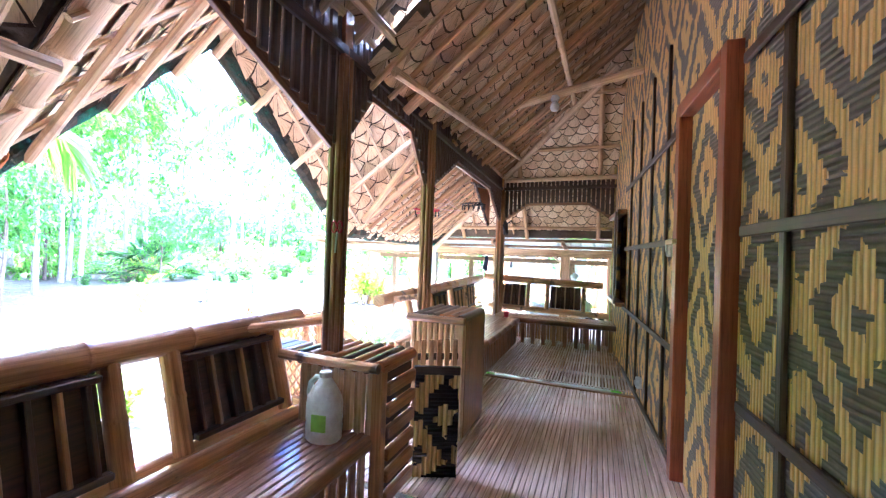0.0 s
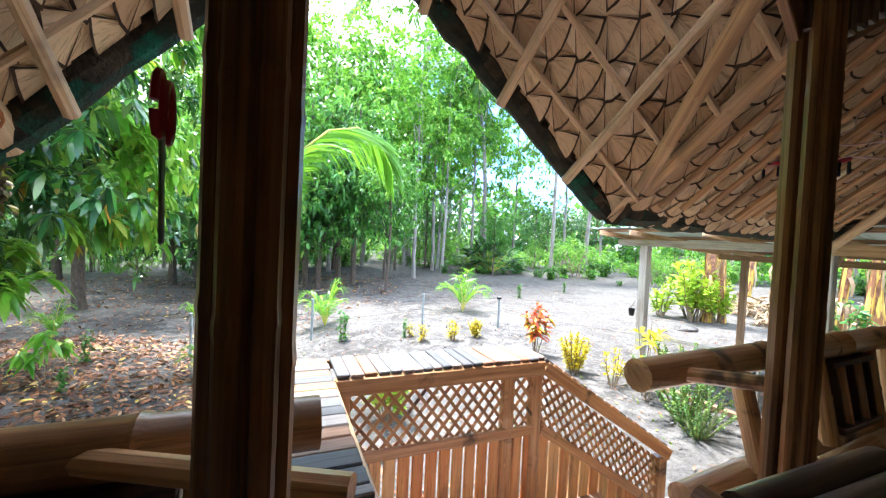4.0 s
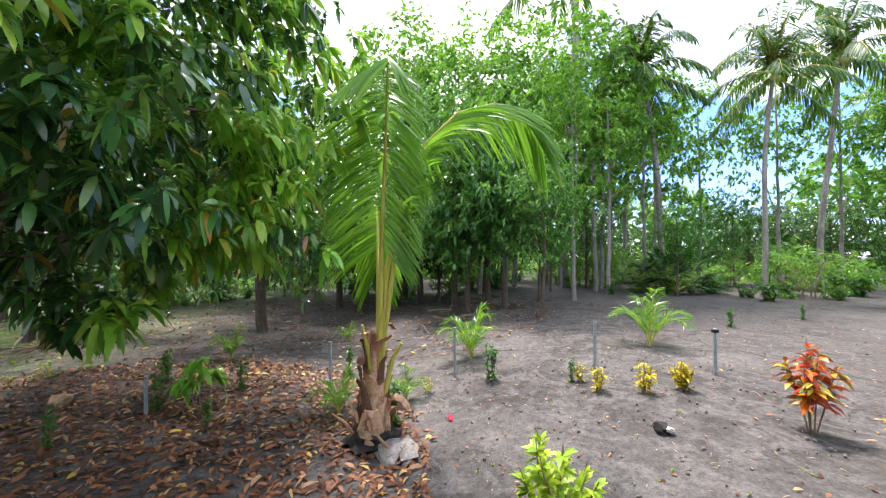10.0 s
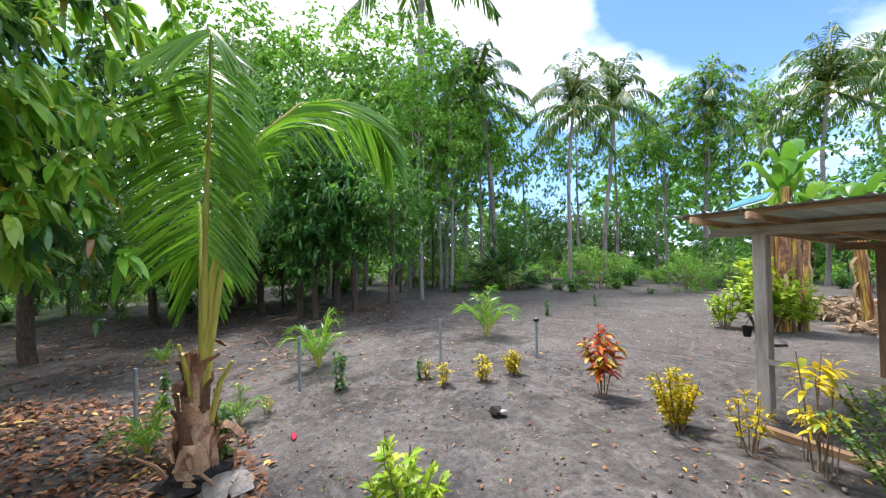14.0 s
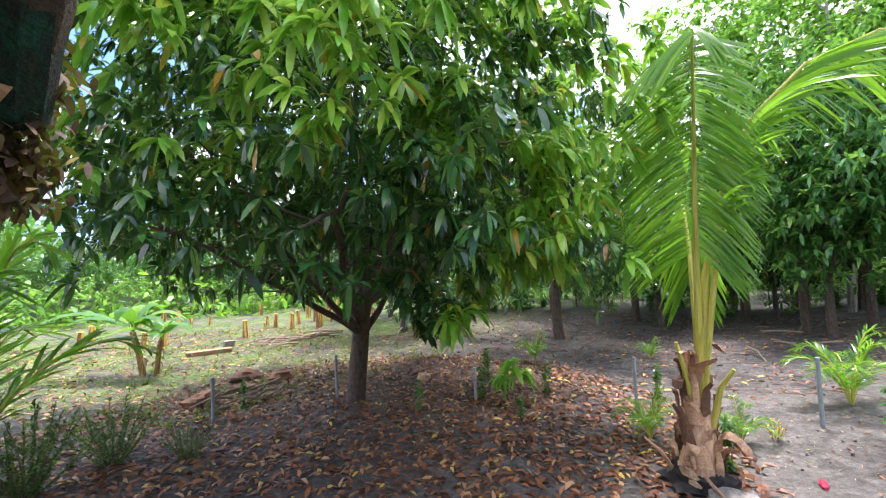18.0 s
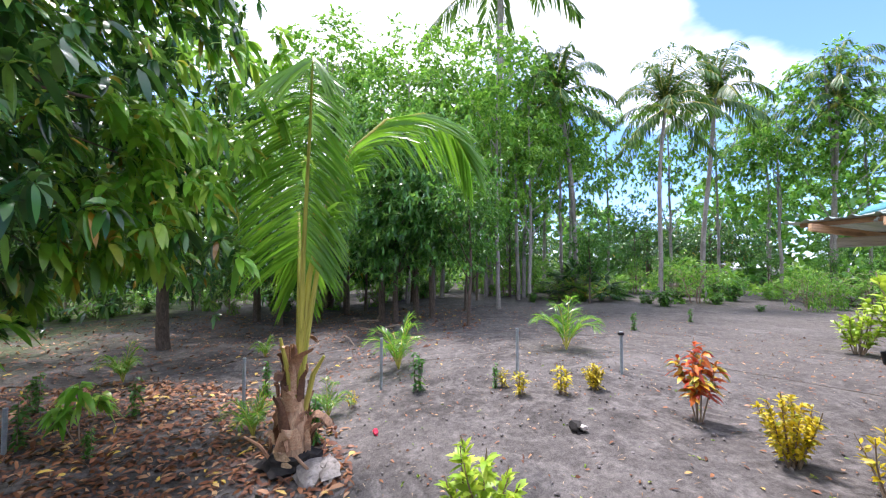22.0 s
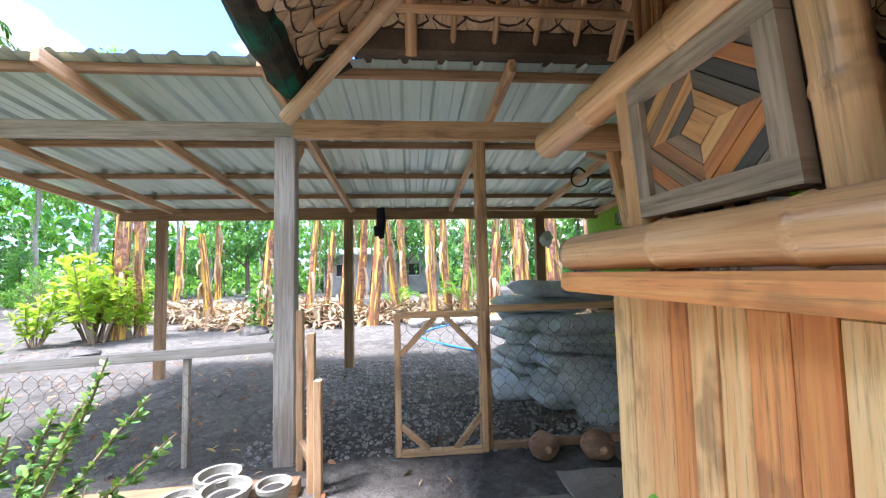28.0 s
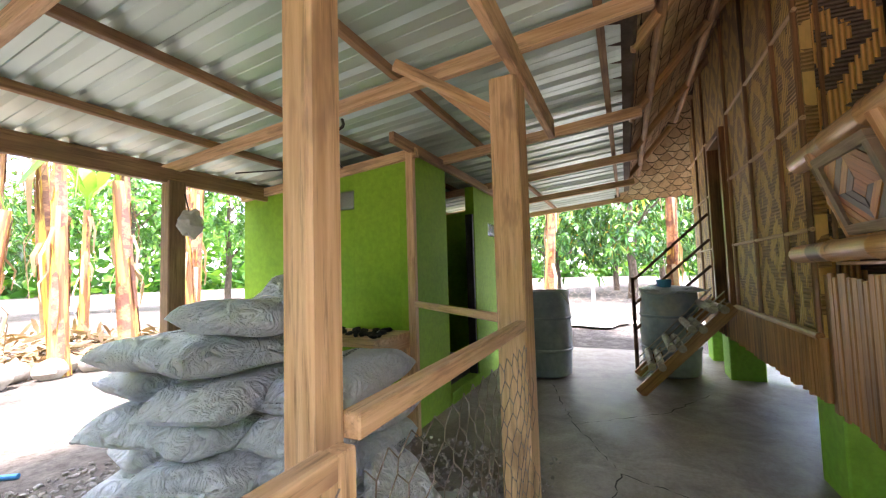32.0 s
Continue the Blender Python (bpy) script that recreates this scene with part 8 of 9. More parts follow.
def banana_plant(label, h, leaves, r=0.12, dry=8, wide=1.0):
    t = thing("banana_plant", (0, 0, 0), label, "banana plant", "banana plants")
    g = Geo()
    k = 8
    pts = [(0.1 * math.sin(i * 0.4) * h / 4 + 0.30 * (i / k) ** 2, 0.06 * i / k * h / 4, -0.1 + (h + 0.1) * i / k) for i in range(k + 1)]
    g.tube(pts, [r * (1.25 if i == 0 else 1.02 - 0.42 * i / k) for i in range(k + 1)], 12)
    part("stem", g, M_BANANA_STEM, t, local=True)
    g = Geo()
    for i in range(int(9 * h / 3)):
        a, z0, ln = rnd.uniform(0, 6.28), rnd.uniform(0, 0.75) * h, rnd.uniform(0.5, 1.3)
        z1, w = min(z0 + ln, h * 0.98), rnd.uniform(0.25, 0.6)
        rows_ = []
        for q_ in range(6):
            z = z0 + (z1 - z0) * q_ / 5
            e = min(k - 1, int(z / h * k))
            c = Vector(pts[e]).lerp(Vector(pts[e + 1]), min(1, z / h * k - e))
            rr = r * (1.10 - 0.42 * z / h) + 0.012 + 0.05 * rnd.random() * (q_ == 5)
            ww = w * (0.45 + 0.55 * math.sin(math.pi * (q_ + 0.6) / 6.2))
            rows_ += [(c.x + rr * math.cos(a + ww * s_), c.y + rr * math.sin(a + ww * s_), z + 0.04 * s_) for s_ in (-1, 0, 1)]
        g.add(rows_, [(3 * i_ + m_, 3 * i_ + m_ + 1, 3 * i_ + m_ + 4, 3 * i_ + m_ + 3) for i_ in range(5) for m_ in (0, 1)])
    part("dry_sheath", g, M_SHEATH, t, local=True, smooth=40)
    top = pts[-1]
    g = Geo()
    for i in range(leaves):
        v, f = banana_leaf(top, i * 2.4, rnd.uniform(1.2, 2.2) / wide, rnd.uniform(0.5, 1.5) * wide, rnd.uniform(0.18, 0.26))
        g.add(v, f)
    if leaves:
        part("leaves", g, M_BANANA_LEAF, t, local=True, smooth=180)
    g = Geo()
    for i in range(dry):
        a = rnd.uniform(0, 6.28)
        z = rnd.uniform(0.35, 1.0) * h
        p0 = Vector((pts[int(z / h * k)][0] + r * math.cos(a), pts[int(z / h * k)][1] + r * math.sin(a), z))
        ln = rnd.uniform(0.5, 1.1) * min(1, h / 3)
        w = rnd.uniform(0.02, 0.055)
        tan = Vector((-math.sin(a), math.cos(a), 0)) * w
        o = Vector((math.cos(a), math.sin(a), 0))
        q = [p0, p0 + o * 0.12 - Vector((0, 0, ln * 0.4)), p0 + o * 0.08 - Vector((0, 0, min(ln, z - 0.05)))]
        g.add([q[0] - tan, q[0] + tan, q[1] - tan, q[1] + tan, q[2] - tan * 0.4, q[2] + tan * 0.4], [(0, 1, 3, 2), (2, 3, 5, 4)])
    part("dry_leaves", g, M_DRY_BANANA, t, local=True, smooth=180)
    return t


bn = banana_plant("banana plant with a yellow and red-brown stem", 3.6, 5, 0.13, 8)
put_first(bn, -4.9, 17.9)
bn2 = banana_plant("tall banana stem with torn dry leaves", 4.4, 3, 0.15, 11)
put_first(bn2, -3.9, 17.0)
bn3 = banana_plant("cut-back yellow banana stem", 2.6, 2, 0.12, 6)
put_first(bn3, -0.6, 16.9)
for x, y, k, s in ((-10.4, 16.8, 1, 1.0), (-10.7, 17.1, 0, 1.1), (-10.1, 17.2, 1, 0.9), (-12.4, 19.5, 0, 1.0), (-4.5, 18.6, 1, 0.95), (-3.3, 19.2, 0, 1.0), (-2.1, 17.8, 1, 0.95), (-1.2, 18.0, 0, 1.0), (-1.5, 19.5, 1, 1.05), (0.2, 16.5, 1, 0.9), (0.55, 17.4, 0, 1.05), (1.3, 16.8, 2, 1.3),
                   (1.9, 17.9, 1, 1.0), (2.7, 17.2, 0, 1.0), (-0.1, 18.6, 1, 1.0), (3.6, 18.6, 1, 1.0), (-6.3, 19.6, 0, 1.0), (-7.7, 21.0, 1, 1.0), (-8.4, 24.2, 1, 1.1), (-6.6, 24, 0, 1.0), (-5.2, 22.4, 1, 1.0), (-3.0, 22.6, 1, 1.0), (-1.9, 23.4, 0, 1.0), (0.5, 21.2, 1, 1.0), (2.0, 21.6, 1, 1.1),
                   (3.2, 23.0, 0, 1.0), (-9.8, 20.2, 2, 1.2), (-7.0, 17.3, 2, 1.1), (6.3, 7.7, 1, 0.85), (7.6, 10.4, 1, 0.9), (7.2, 11.6, 0, 0.9), (8.1, 12.5, 1, 0.9), (5.2, 15.6, 0, 1.0), (6.2, 17.2, 1, 1.0), (4.6, 20, 1, 1.0), (-11.5, 24.5, 0, 1.1), (-13.5, 22.0, 1, 1.0), (-14.5, 26.5, 0, 1.2)):
    place((bn, bn2, bn3)[k], x, y, rnd.uniform(0, 360), s)
bl = banana_plant("young banana plant with broad green leaves", 1.5, 8, 0.10, 5, 1.7)
put_first(bl, -6.9, -13.4, 0, 1.0)
place(bl, -7.2, -13.2, 100, 0.8)
stump = thing("banana_stump", (0, 0, 0), "cut yellow banana stump in the cleared field", "stump", "banana stumps")
g = Geo()
g.tube([(0, 0, -0.1), (0.02, 0, 0.3), (0, 0.02, 0.75)], [0.13, 0.11, 0.10], 9)
part("stem", g, M_BANANA_STEM, stump, local=True)
put_first(stump, -9, -19)
for k in range(34):
    x, y = polar(rnd.uniform(138, 174), rnd.uniform(22, 36))
    place(stump, x, y, rnd.uniform(0, 360), rnd.uniform(0.6, 1.6))


def litter(name, label, n, centre, radii, mat, ln, wd, lift=0.02, pile=0.0, seed=0):
    """Fallen leaves on the ground, or heaped into a mound."""
    r = np.sqrt(rng.random(n))
    a = rng.uniform(0, 2 * np.pi, n)
    x, y = centre[0] + radii[0] * r * np.cos(a), centre[1] + radii[1] * r * np.sin(a)
    z = np.array([ground_height(p, q) + 0.035 * noise.noise(Vector((p * 0.9, q * 0.9, 0))) for p, q in zip(x, y)]) + lift + pile * (1 - r ** 1.5) * rng.random(n)
    way = np.stack([rng.normal(0, 1, n), rng.normal(0, 1, n), rng.normal(0.22, 0.16 + (0.3 if pile else 0), n)], 1)
    me = leaf_mesh(name, np.stack([x, y, z], 1), way, rng.uniform(0.6, 1.2, n) * ln, rng.uniform(0.6, 1.2, n) * wd, mat, 0.30, 0.45)
    return tagged(new(name, me), label, "leaf litter", kind="stuff")


litter("leaf_litter", "brown fallen mango leaves on dark sand", 13000, (-8.6, -3.8), (6.4, 6.4), M_DRY_LEAF, 0.21, 0.062)
litter("leaf_litter", "scattered dry leaves across the yard", 4200, (-14, 5), (14, 12), M_DRY_LEAF, 0.10, 0.035)
litter("leaf_litter", "pale dry bits and twigs on the sand", 2600, (-11, 6), (9, 9), M_DRY_BANANA, 0.09, 0.012)
litter("leaf_litter", "brown fallen leaves under the trees", 3500, (-22, -3), (9, 11), M_DRY_LEAF, 0.22, 0.07)
litter("leaf_litter", "dry leaves beside the landing", 500, (-5.2, 0.8), (2.2, 3.0), M_DRY_LEAF, 0.16, 0.045)
litter("grass_patch", "patchy green grass in the cleared field", 16000, (-8, -17), (13, 10), M_GRASS, 0.15, 0.024)
for cx, cy, rx, ry, h in ((-11.2, 21.6, 2.4, 1.6, 0.7), (-4.9, 18.2, 1.9, 1.2, 0.65), (-2.6, 18.8, 1.7, 1.2, 0.5), (-7.6, 19.0, 2.2, 1.4, 0.5), (0.6, 18.2, 2.6, 1.3, 0.4), (-1.0, 21.5, 3.5, 1.6, 0.45), (-8.8, 25.6, 3.0, 1.4, 0.6), (4.0, 17.2, 2.2, 1.5, 0.35)):
    litter("dry_leaf_heap", "heap of dry brown banana leaves", 700, (cx, cy), (rx, ry), M_DRY_BANANA, 0.7, 0.10, 0.05, h)

# ---- things in the shed ----
def text_on(parent, body, size, at, rot, mat, name="print"):
    """Built-in lettering as a flat mesh part."""
    cu = bpy.data.curves.new("lettering", "FONT")
    cu.body, cu.size, cu.align_x, cu.extrude, cu.resolution_u = body, size, "CENTER", 0.0008, 2
    tmp = bpy.data.objects.new("lettering", cu)
    scene.collection.objects.link(tmp)
    me = bpy.data.meshes.new_from_object(tmp.evaluated_get(bpy.context.evaluated_depsgraph_get()))
    bpy.data.objects.remove(tmp)
    me.materials.clear()
    me.materials.append(mat)
    ob = new(name, me)
    ob.parent = parent
    ob.location = at
    ob.rotation_euler = [radians(a) for a in rot]
    return ob


def sack_geo(seed, lx=0.45, ly=0.27, lz=0.115):
    """A filled sack: a plump pillow, slack folds running in from its flat sewn ends."""
    g = Geo()
    nu, nv = 44, 36
    v, f = [], []
    for i in range(nu + 1):
        u = -1 + 2 * i / nu
        end = max(0.0, abs(u) - 0.62) / 0.38
        half = ly * (1 - 0.07 * end * end + 0.05 * noise.noise(Vector((u * 1.6, seed, 0))))
        thick = lz * (1 - 0.90 * end ** 2.4) * (1 + 0.14 * noise.noise(Vector((u * 1.6, seed * 2.0, 3))))
        droop = -0.03 * abs(u) ** 3 + 0.02 * noise.noise(Vector((u * 1.3, seed * 3.0, 8)))
        for k in range(nv):
            a = 2 * math.pi * k / nv
            c, s = math.cos(a), math.sin(a)
            y = math.copysign(abs(c) ** 0.55, c) * half
            z = math.copysign(abs(s) ** 0.75, s) * thick
            folds = end * (0.5 + 0.5 * noise.noise(Vector((u * 2, y * 6, seed)))) * math.sin(y * 46 + 3 * noise.noise(Vector((u * 3, y * 4, seed * 2.0))))
            dent = noise.noise(Vector((u * 2.2, y * 5 + seed, z * 4)))
            crease = max(0, 1 - 5 * abs(noise.noise(Vector((u * 2.0 + y * 2, y * 5, z * 5 + seed * 3)))))
            d = 0.014 * folds + 0.016 * dent - 0.010 * crease * (1 - 0.5 * end)
            v.append((u * lx + 0.012 * noise.noise(Vector((y * 9, z * 9, seed))) * end, y * (1 + 0.05 * dent), z + d * (1 if s > 0 else 0.6) + droop))
    for i in range(nu):
        for k in range(nv):
            j = (k + 1) % nv
            f.append((i * nv + k, i * nv + j, (i + 1) * nv + j, (i + 1) * nv + k))
    f.append(tuple(range(nv))[::-1])
    f.append(tuple(range(nu * nv, (nu + 1) * nv)))
    return g.add(v, f)


SACKS = []
for k in range(6):
    s = thing("sack", (0, 0, 0), "full white woven fertiliser sack, dusty and creased", "sack", "stacked sacks")
    part("body", sack_geo(k + 1), M_SACK, s, local=True, smooth=70)
    text_on(s, ("ORGANIC FERTILIZER", "ORGANIC", "FERTILIZER")[k % 3], 0.055, (0.05, -0.286, -0.02), (90, 0, 0), M_SACK_PRINT)
    text_on(s, "ORGANIC FERTILIZER", 0.05, (0.0, -0.03, 0.121), (0, 0, 8), M_SACK_PRINT)
    part("seam", Geo().tube([(0.455, -0.2, 0.0), (0.47, 0.0, 0.012), (0.455, 0.2, 0.0)], 0.012, 5), M_SACK, s, local=True)
    SACKS.append(s)
ROWS_OF_SACKS = [(-1.12, 9.99, 0, 2), (-1.10, 9.97, 1, -5), (-1.02, 10.0, 2, 4), (-1.08, 9.98, 3, -5), (-1.0, 10.02, 4, 4),
                 (-1.34, 10.50, 0, 9), (-1.24, 10.54, 1, -6), (-1.38, 10.48, 2, 16), (-1.26, 10.53, 3, -14), (-1.30, 10.48, 4, 10), (-1.24, 10.52, 5, -18), (-1.16, 10.44, 6, 17),
                 (-1.20, 11.04, 0, -8), (-1.30, 11.02, 1, 12), (-1.16, 11.04, 2, -15), (-1.30, 11.0, 3, 18), (-1.18, 11.02, 4, -9), (-1.26, 10.96, 5, 14),
                 (-1.62, 10.55, 0, 84)]
for n_, (x, y, lay, rot) in enumerate(ROWS_OF_SACKS):
    m = Matrix.LocRotScale((x, y, 0.215 + 0.185 * lay), Euler((radians(rnd.uniform(-5, 5)), radians(rnd.uniform(-5, 5)), radians(rot + (180 if n_ % 3 == 1 else 0)))), (rnd.uniform(0.95, 1.04), rnd.uniform(0.96, 1.06), 0.9))
    if n_ < 6:
        SACKS[n_].matrix_basis = m
    else:
        copy_thing(SACKS[(n_ * 5 + 1) % 6], m)
loose = thing("sack", (-1.02, 9.52, 0.12), "half-empty white sack slumped against the stack", "sack")
v, f = [], []
for i in range(15):
    t = i / 14
    w, dpt = 0.25 * (1 - 0.5 * t ** 2.2) + 0.02 * math.sin(t * 9), 0.17 * (1 - 0.62 * t ** 1.6)
    for k in range(28):
        a = 2 * math.pi * k / 28
        c_, s_ = math.cos(a), math.sin(a)
        e = 0.03 * noise.noise(Vector((c_ * 2, s_ * 2, t * 4))) + 0.016 * t * math.sin(k * 2.7)
        v.append((-0.98 - 0.16 * t + math.copysign(abs(c_) ** 0.7, c_) * w * (1 + e), 9.54 + 0.10 * t + math.copysign(abs(s_) ** 0.7, s_) * (dpt + e * 0.3), 0.12 + 0.50 * (t if i else 0.0)))
for i in range(14):
    for k in range(28):
        j_ = (k + 1) % 28
        f.append((i * 28 + k, i * 28 + j_, (i + 1) * 28 + j_, (i + 1) * 28 + k))
f.append(tuple(range(28))[::-1])
part("body", Geo().add(v, f), M_SACK, loose, smooth=70)
v, f = [], []
for i in range(9):
    t = i / 8
    for k in range(30):
        a = 2 * math.pi * k / 30
        r_ = 0.10 + 0.09 * t + 0.035 * t * math.sin(k * 2.1 + 3 * t) + 0.02 * noise.noise(Vector((math.cos(a) * 3, math.sin(a) * 3, t * 5)))
        v.append((-1.14 - 0.20 * t + r_ * 0.75 * math.cos(a), 9.60 - 0.10 * t + r_ * 0.45 * math.sin(a), 0.60 + 0.04 * math.sin(math.pi * t) - 0.16 * t * t + r_ * 0.55 * math.sin(a)))
for i in range(8):
    for k in range(30):
        j_ = (k + 1) % 30
        f.append((i * 30 + k, i * 30 + j_, (i + 1) * 30 + j_, (i + 1) * 30 + k))
part("mouth", Geo().add(v, f), M_SACK, loose, smooth=70)
text_on(loose, "50 KGS. NET", 0.055, (0.04, -0.165, 0.12), (84, 0, -4), M_PIER)
bottle = thing("water_bottle", (-0.86, 9.5, 0.12), "blue-grey plastic jug lying on the gravel", "bottle")
part("body", Geo().tube([(-0.98, 9.5, 0.22), (-0.96, 9.5, 0.22), (-0.80, 9.48, 0.22), (-0.72, 9.47, 0.23), (-0.68, 9.47, 0.23)], [0.06, 0.10, 0.10, 0.05, 0.03], 14), M_STEEL, bottle)
part("cap", Geo().tube([(-0.68, 9.47, 0.23), (-0.65, 9.467, 0.23)], 0.032, 10), M_WHITE, bottle)

table = thing("work_table", (0.0, 10.7, 0.1), "rough timber table against the green wall", "table")
part("tabletop", Geo().box((-0.02, 10.78, 1.0), (0.60, 1.0, 0.05)), M_TIMBER, table)
for x, y in ((-0.27, 10.32), (-0.27, 11.22), (0.22, 10.32), (0.22, 11.22)):
    part("leg", Geo().box((x, y, 0.54), (0.07, 0.07, 0.88)), M_TIMBER, table)
part("apron", Geo().box((-0.02, 10.30, 0.93), (0.56, 0.03, 0.09)), M_TIMBER, table)
g = Geo()
for k in range(26):
    g.blob((rnd.uniform(-0.24, 0.2), rnd.uniform(10.36, 11.15), 1.045), (rnd.uniform(0.02, 0.06), rnd.uniform(0.02, 0.05), 0.02), k, 0.4, 7, 5)
solid("charcoal", g, M_CHAR, "scattered black charcoal bits on the table", "charcoal", kind="stuff")
solid("soap", Geo().box((0.02, 10.45, 1.04), (0.07, 0.05, 0.03), (0, 0, 20), 0.01), M_WHITE, "small white block on the table", "soap")
bundle = thing("sack_bundle", (-0.42, 11.0, 1.03), "crumpled grey sack bundle tied with string", "sack")
part("body", Geo().blob((-0.42, 11.0, 1.27), (0.26, 0.22, 0.24), 12, 0.75, 22, 16), M_SACK, bundle)
for k in range(3):
    part("string", Geo().tube([(-0.42 + 0.25 * math.cos(a), 11.0 + 0.21 * math.sin(a), 1.23 + 0.07 * k + 0.04 * math.sin(a * 2 + k)) for a in np.arange(0, 6.3, 0.4)], 0.006, 4), M_WHITE, bundle)


def drum(x, y, label):
    d = thing("plastic_drum", (x, y, 0.11), label, "drum", "plastic drums")
    part("body", Geo().lathe([(0.28, 0.0), (0.335, 0.03), (0.35, 0.3), (0.36, 0.55), (0.355, 0.8), (0.335, 1.06), (0.345, 1.10), (0.345, 1.14), (0.315, 1.14), (0.31, 0.95), (0.30, 0.94)], (x, y, 0.11), 30), M_DRUM, d)
    for z in (0.36, 0.78):
        part("hoop", Geo().lathe([(0.352, z - 0.02), (0.366, z - 0.01), (0.366, z + 0.01), (0.354, z + 0.02)], (x, y, 0.11), 30), M_DRUM, d)
    return d


d1_ = drum(2.74, 9.56, "faded blue plastic drum with a string handle")
part("string", Geo().tube([(2.62, 9.26, 1.25), (2.55, 9.2, 1.08), (2.48, 9.28, 1.22)], 0.008, 5), M_WHITE, d1_)
drum(3.25, 8.0, "blue plastic water drum beside the back steps")
solid("blue_dipper", Geo().lathe([(0.05, 0.0), (0.08, 0.01), (0.09, 0.11), (0.084, 0.11), (0.075, 0.02)], (3.1, 8.05, 1.255), 16), M_BLUE, "blue plastic dipper on the drum", "dipper")
rag = Geo()
rag.blob((3.18, 8.0, 1.22), (0.36, 0.36, 0.06), 5, 0.5, 18, 8)
solid("cloth_cover", rag, M_SACK, "grey cloth sheet over the drum", "cloth")

# hanging things of the shed
sock = thing("hanging_sock", (-3.29, 12.05, 2.1), "dark navy sock hung on the beam", "sock")
part("leg", Geo().tube([(-3.29, 12.06, 2.58), (-3.28, 12.05, 2.4), (-3.30, 12.05, 2.2), (-3.27, 12.05, 2.10)], [0.085, 0.10, 0.10, 0.05], 12, True, 0.45), M_NAVY, sock)
part("foot", Geo().tube([(-3.35, 12.06, 2.3), (-3.35, 12.05, 2.14)], [0.07, 0.05], 10, True, 0.5), M_NAVY, sock)
bag = thing("hanging_bag", (-0.66, 12.05, 2.0), "small white plastic bag hung on the post", "bag")
part("body", Geo().blob((-0.62, 12.03, 2.05), (0.10, 0.07, 0.13), 2, 0.5, 12, 9), M_WHITE, bag)
part("string", Geo().tube([(-0.66, 12.06, 2.32), (-0.63, 12.04, 2.15)], 0.006, 4), M_BLACK, bag)
flood = thing("floodlight", (0.12, 11.13, 2.69), "small black floodlight under the roof", "floodlight")
part("housing", Geo().box((0.14, 11.13, 2.69), (0.06, 0.24, 0.17), (0, 18, 0), 0.01), M_BLACK, flood)
part("lens", Geo().box((0.105, 11.13, 2.68), (0.02, 0.20, 0.13), (0, 18, 0), 0.006), M_WHITE, flood)
part("bracket", Geo().tube([(0.24, 11.02, 2.62), (0.15, 11.0, 2.66), (0.15, 11.26, 2.66), (0.24, 11.24, 2.62)], 0.012, 6), M_BLACK, flood)
part("cable", Geo().tube([(0.15, 11.25, 2.74), (0.0, 11.4, 2.72), (0.1, 11.7, 2.66), (-0.2, 12.0, 2.60)], 0.008, 5), M_BLACK, flood)
hook = thing("wire_loop", (-0.85, 10.21, 2.62), "loop of dark wire hanging from a rafter", "wire")
part("loop", Geo().tube([(-0.85 + 0.10 * math.cos(a), 10.21 + 0.03 * math.sin(a * 2), 2.62 + 0.11 * math.sin(a)) for a in np.arange(0.6, 6.4, 0.35)], 0.011, 5), M_BLACK, hook)
solar = thing("solar_lamp", (-6.66, 8.6, 2.9), "small pale green solar panel on the shed roof", "solar panel")
part("panel", Geo().box((-6.66, 8.74, 3.12), (0.46, 0.30, 0.03), (22, -12, 10), 0.006), M_SOLAR, solar)
part("frame", Geo().box((-6.66, 8.74, 3.10), (0.48, 0.32, 0.015), (22, -12, 10), 0.006), M_WHITE, solar)
part("stand", Geo().tube([(-6.66, 8.5, 2.92), (-6.66, 8.7, 3.10)], 0.02, 6), M_STEEL, solar)
pot_b = thing("hanging_pot", (-6.85, 8.95, 1.1), "small black pot tied to the shed post", "pot")
part("pot", Geo().lathe([(0.045, 0.0), (0.065, 0.14), (0.07, 0.15), (0.058, 0.15), (0.052, 0.12)], (-6.86, 8.93, 1.2), 14), M_BLACK, pot_b)
part("wire", Geo().tube([(-6.88, 8.92, 1.36), (-6.8, 8.98, 1.55)], 0.006, 4), M_WIRE, pot_b)

# pots, coconuts, broom on the ground
for x, y, s, full in ((-3.93, 8.30, 0.95, 1), (-4.20, 8.33, 0.72, 0), (-3.70, 8.42, 0.72, 1), (-4.06, 8.50, 0.9, 1)):
    p = thing("plant_pot", (x, y, 0.1), "round grey cement pot with soil", "pot", "cement pots")
    z0 = ground_height(x, y)
    part("pot", Geo().lathe([(0.085 * s, 0.0), (0.10 * s, 0.01), (0.135 * s, 0.17 * s), (0.15 * s, 0.19 * s), (0.15 * s, 0.22 * s), (0.125 * s, 0.22 * s), (0.115 * s, 0.17 * s)], (x, y, z0), 22), M_POT, p)
    part("soil", Geo().lathe([(0.115 * s, 0.0), (0.06 * s, 0.012), (0.005, 0.015)], (x, y, z0 + 0.165 * s), 16), M_CHAR, p)
for x, y, r in ((-1.85, 8.84, 0.105), (-1.46, 8.78, 0.115)):
    z0 = ground_height(x, y)
    c = thing("coconut", (x, y, z0), "dry brown husked coconut on the ground", "coconut", "dry coconuts")
    part("husk", Geo().blob((x, y, z0 + r * 0.9), (r * 1.1, r, r * 0.95), x, 0.12, 16, 12), M_COCO, c)
    part("stem_end", Geo().tube([(x, y - r * 0.85, z0 + r * 0.95), (x, y - r * 1.04, z0 + r * 0.98)], [0.035, 0.02], 8), M_HUSK, c)
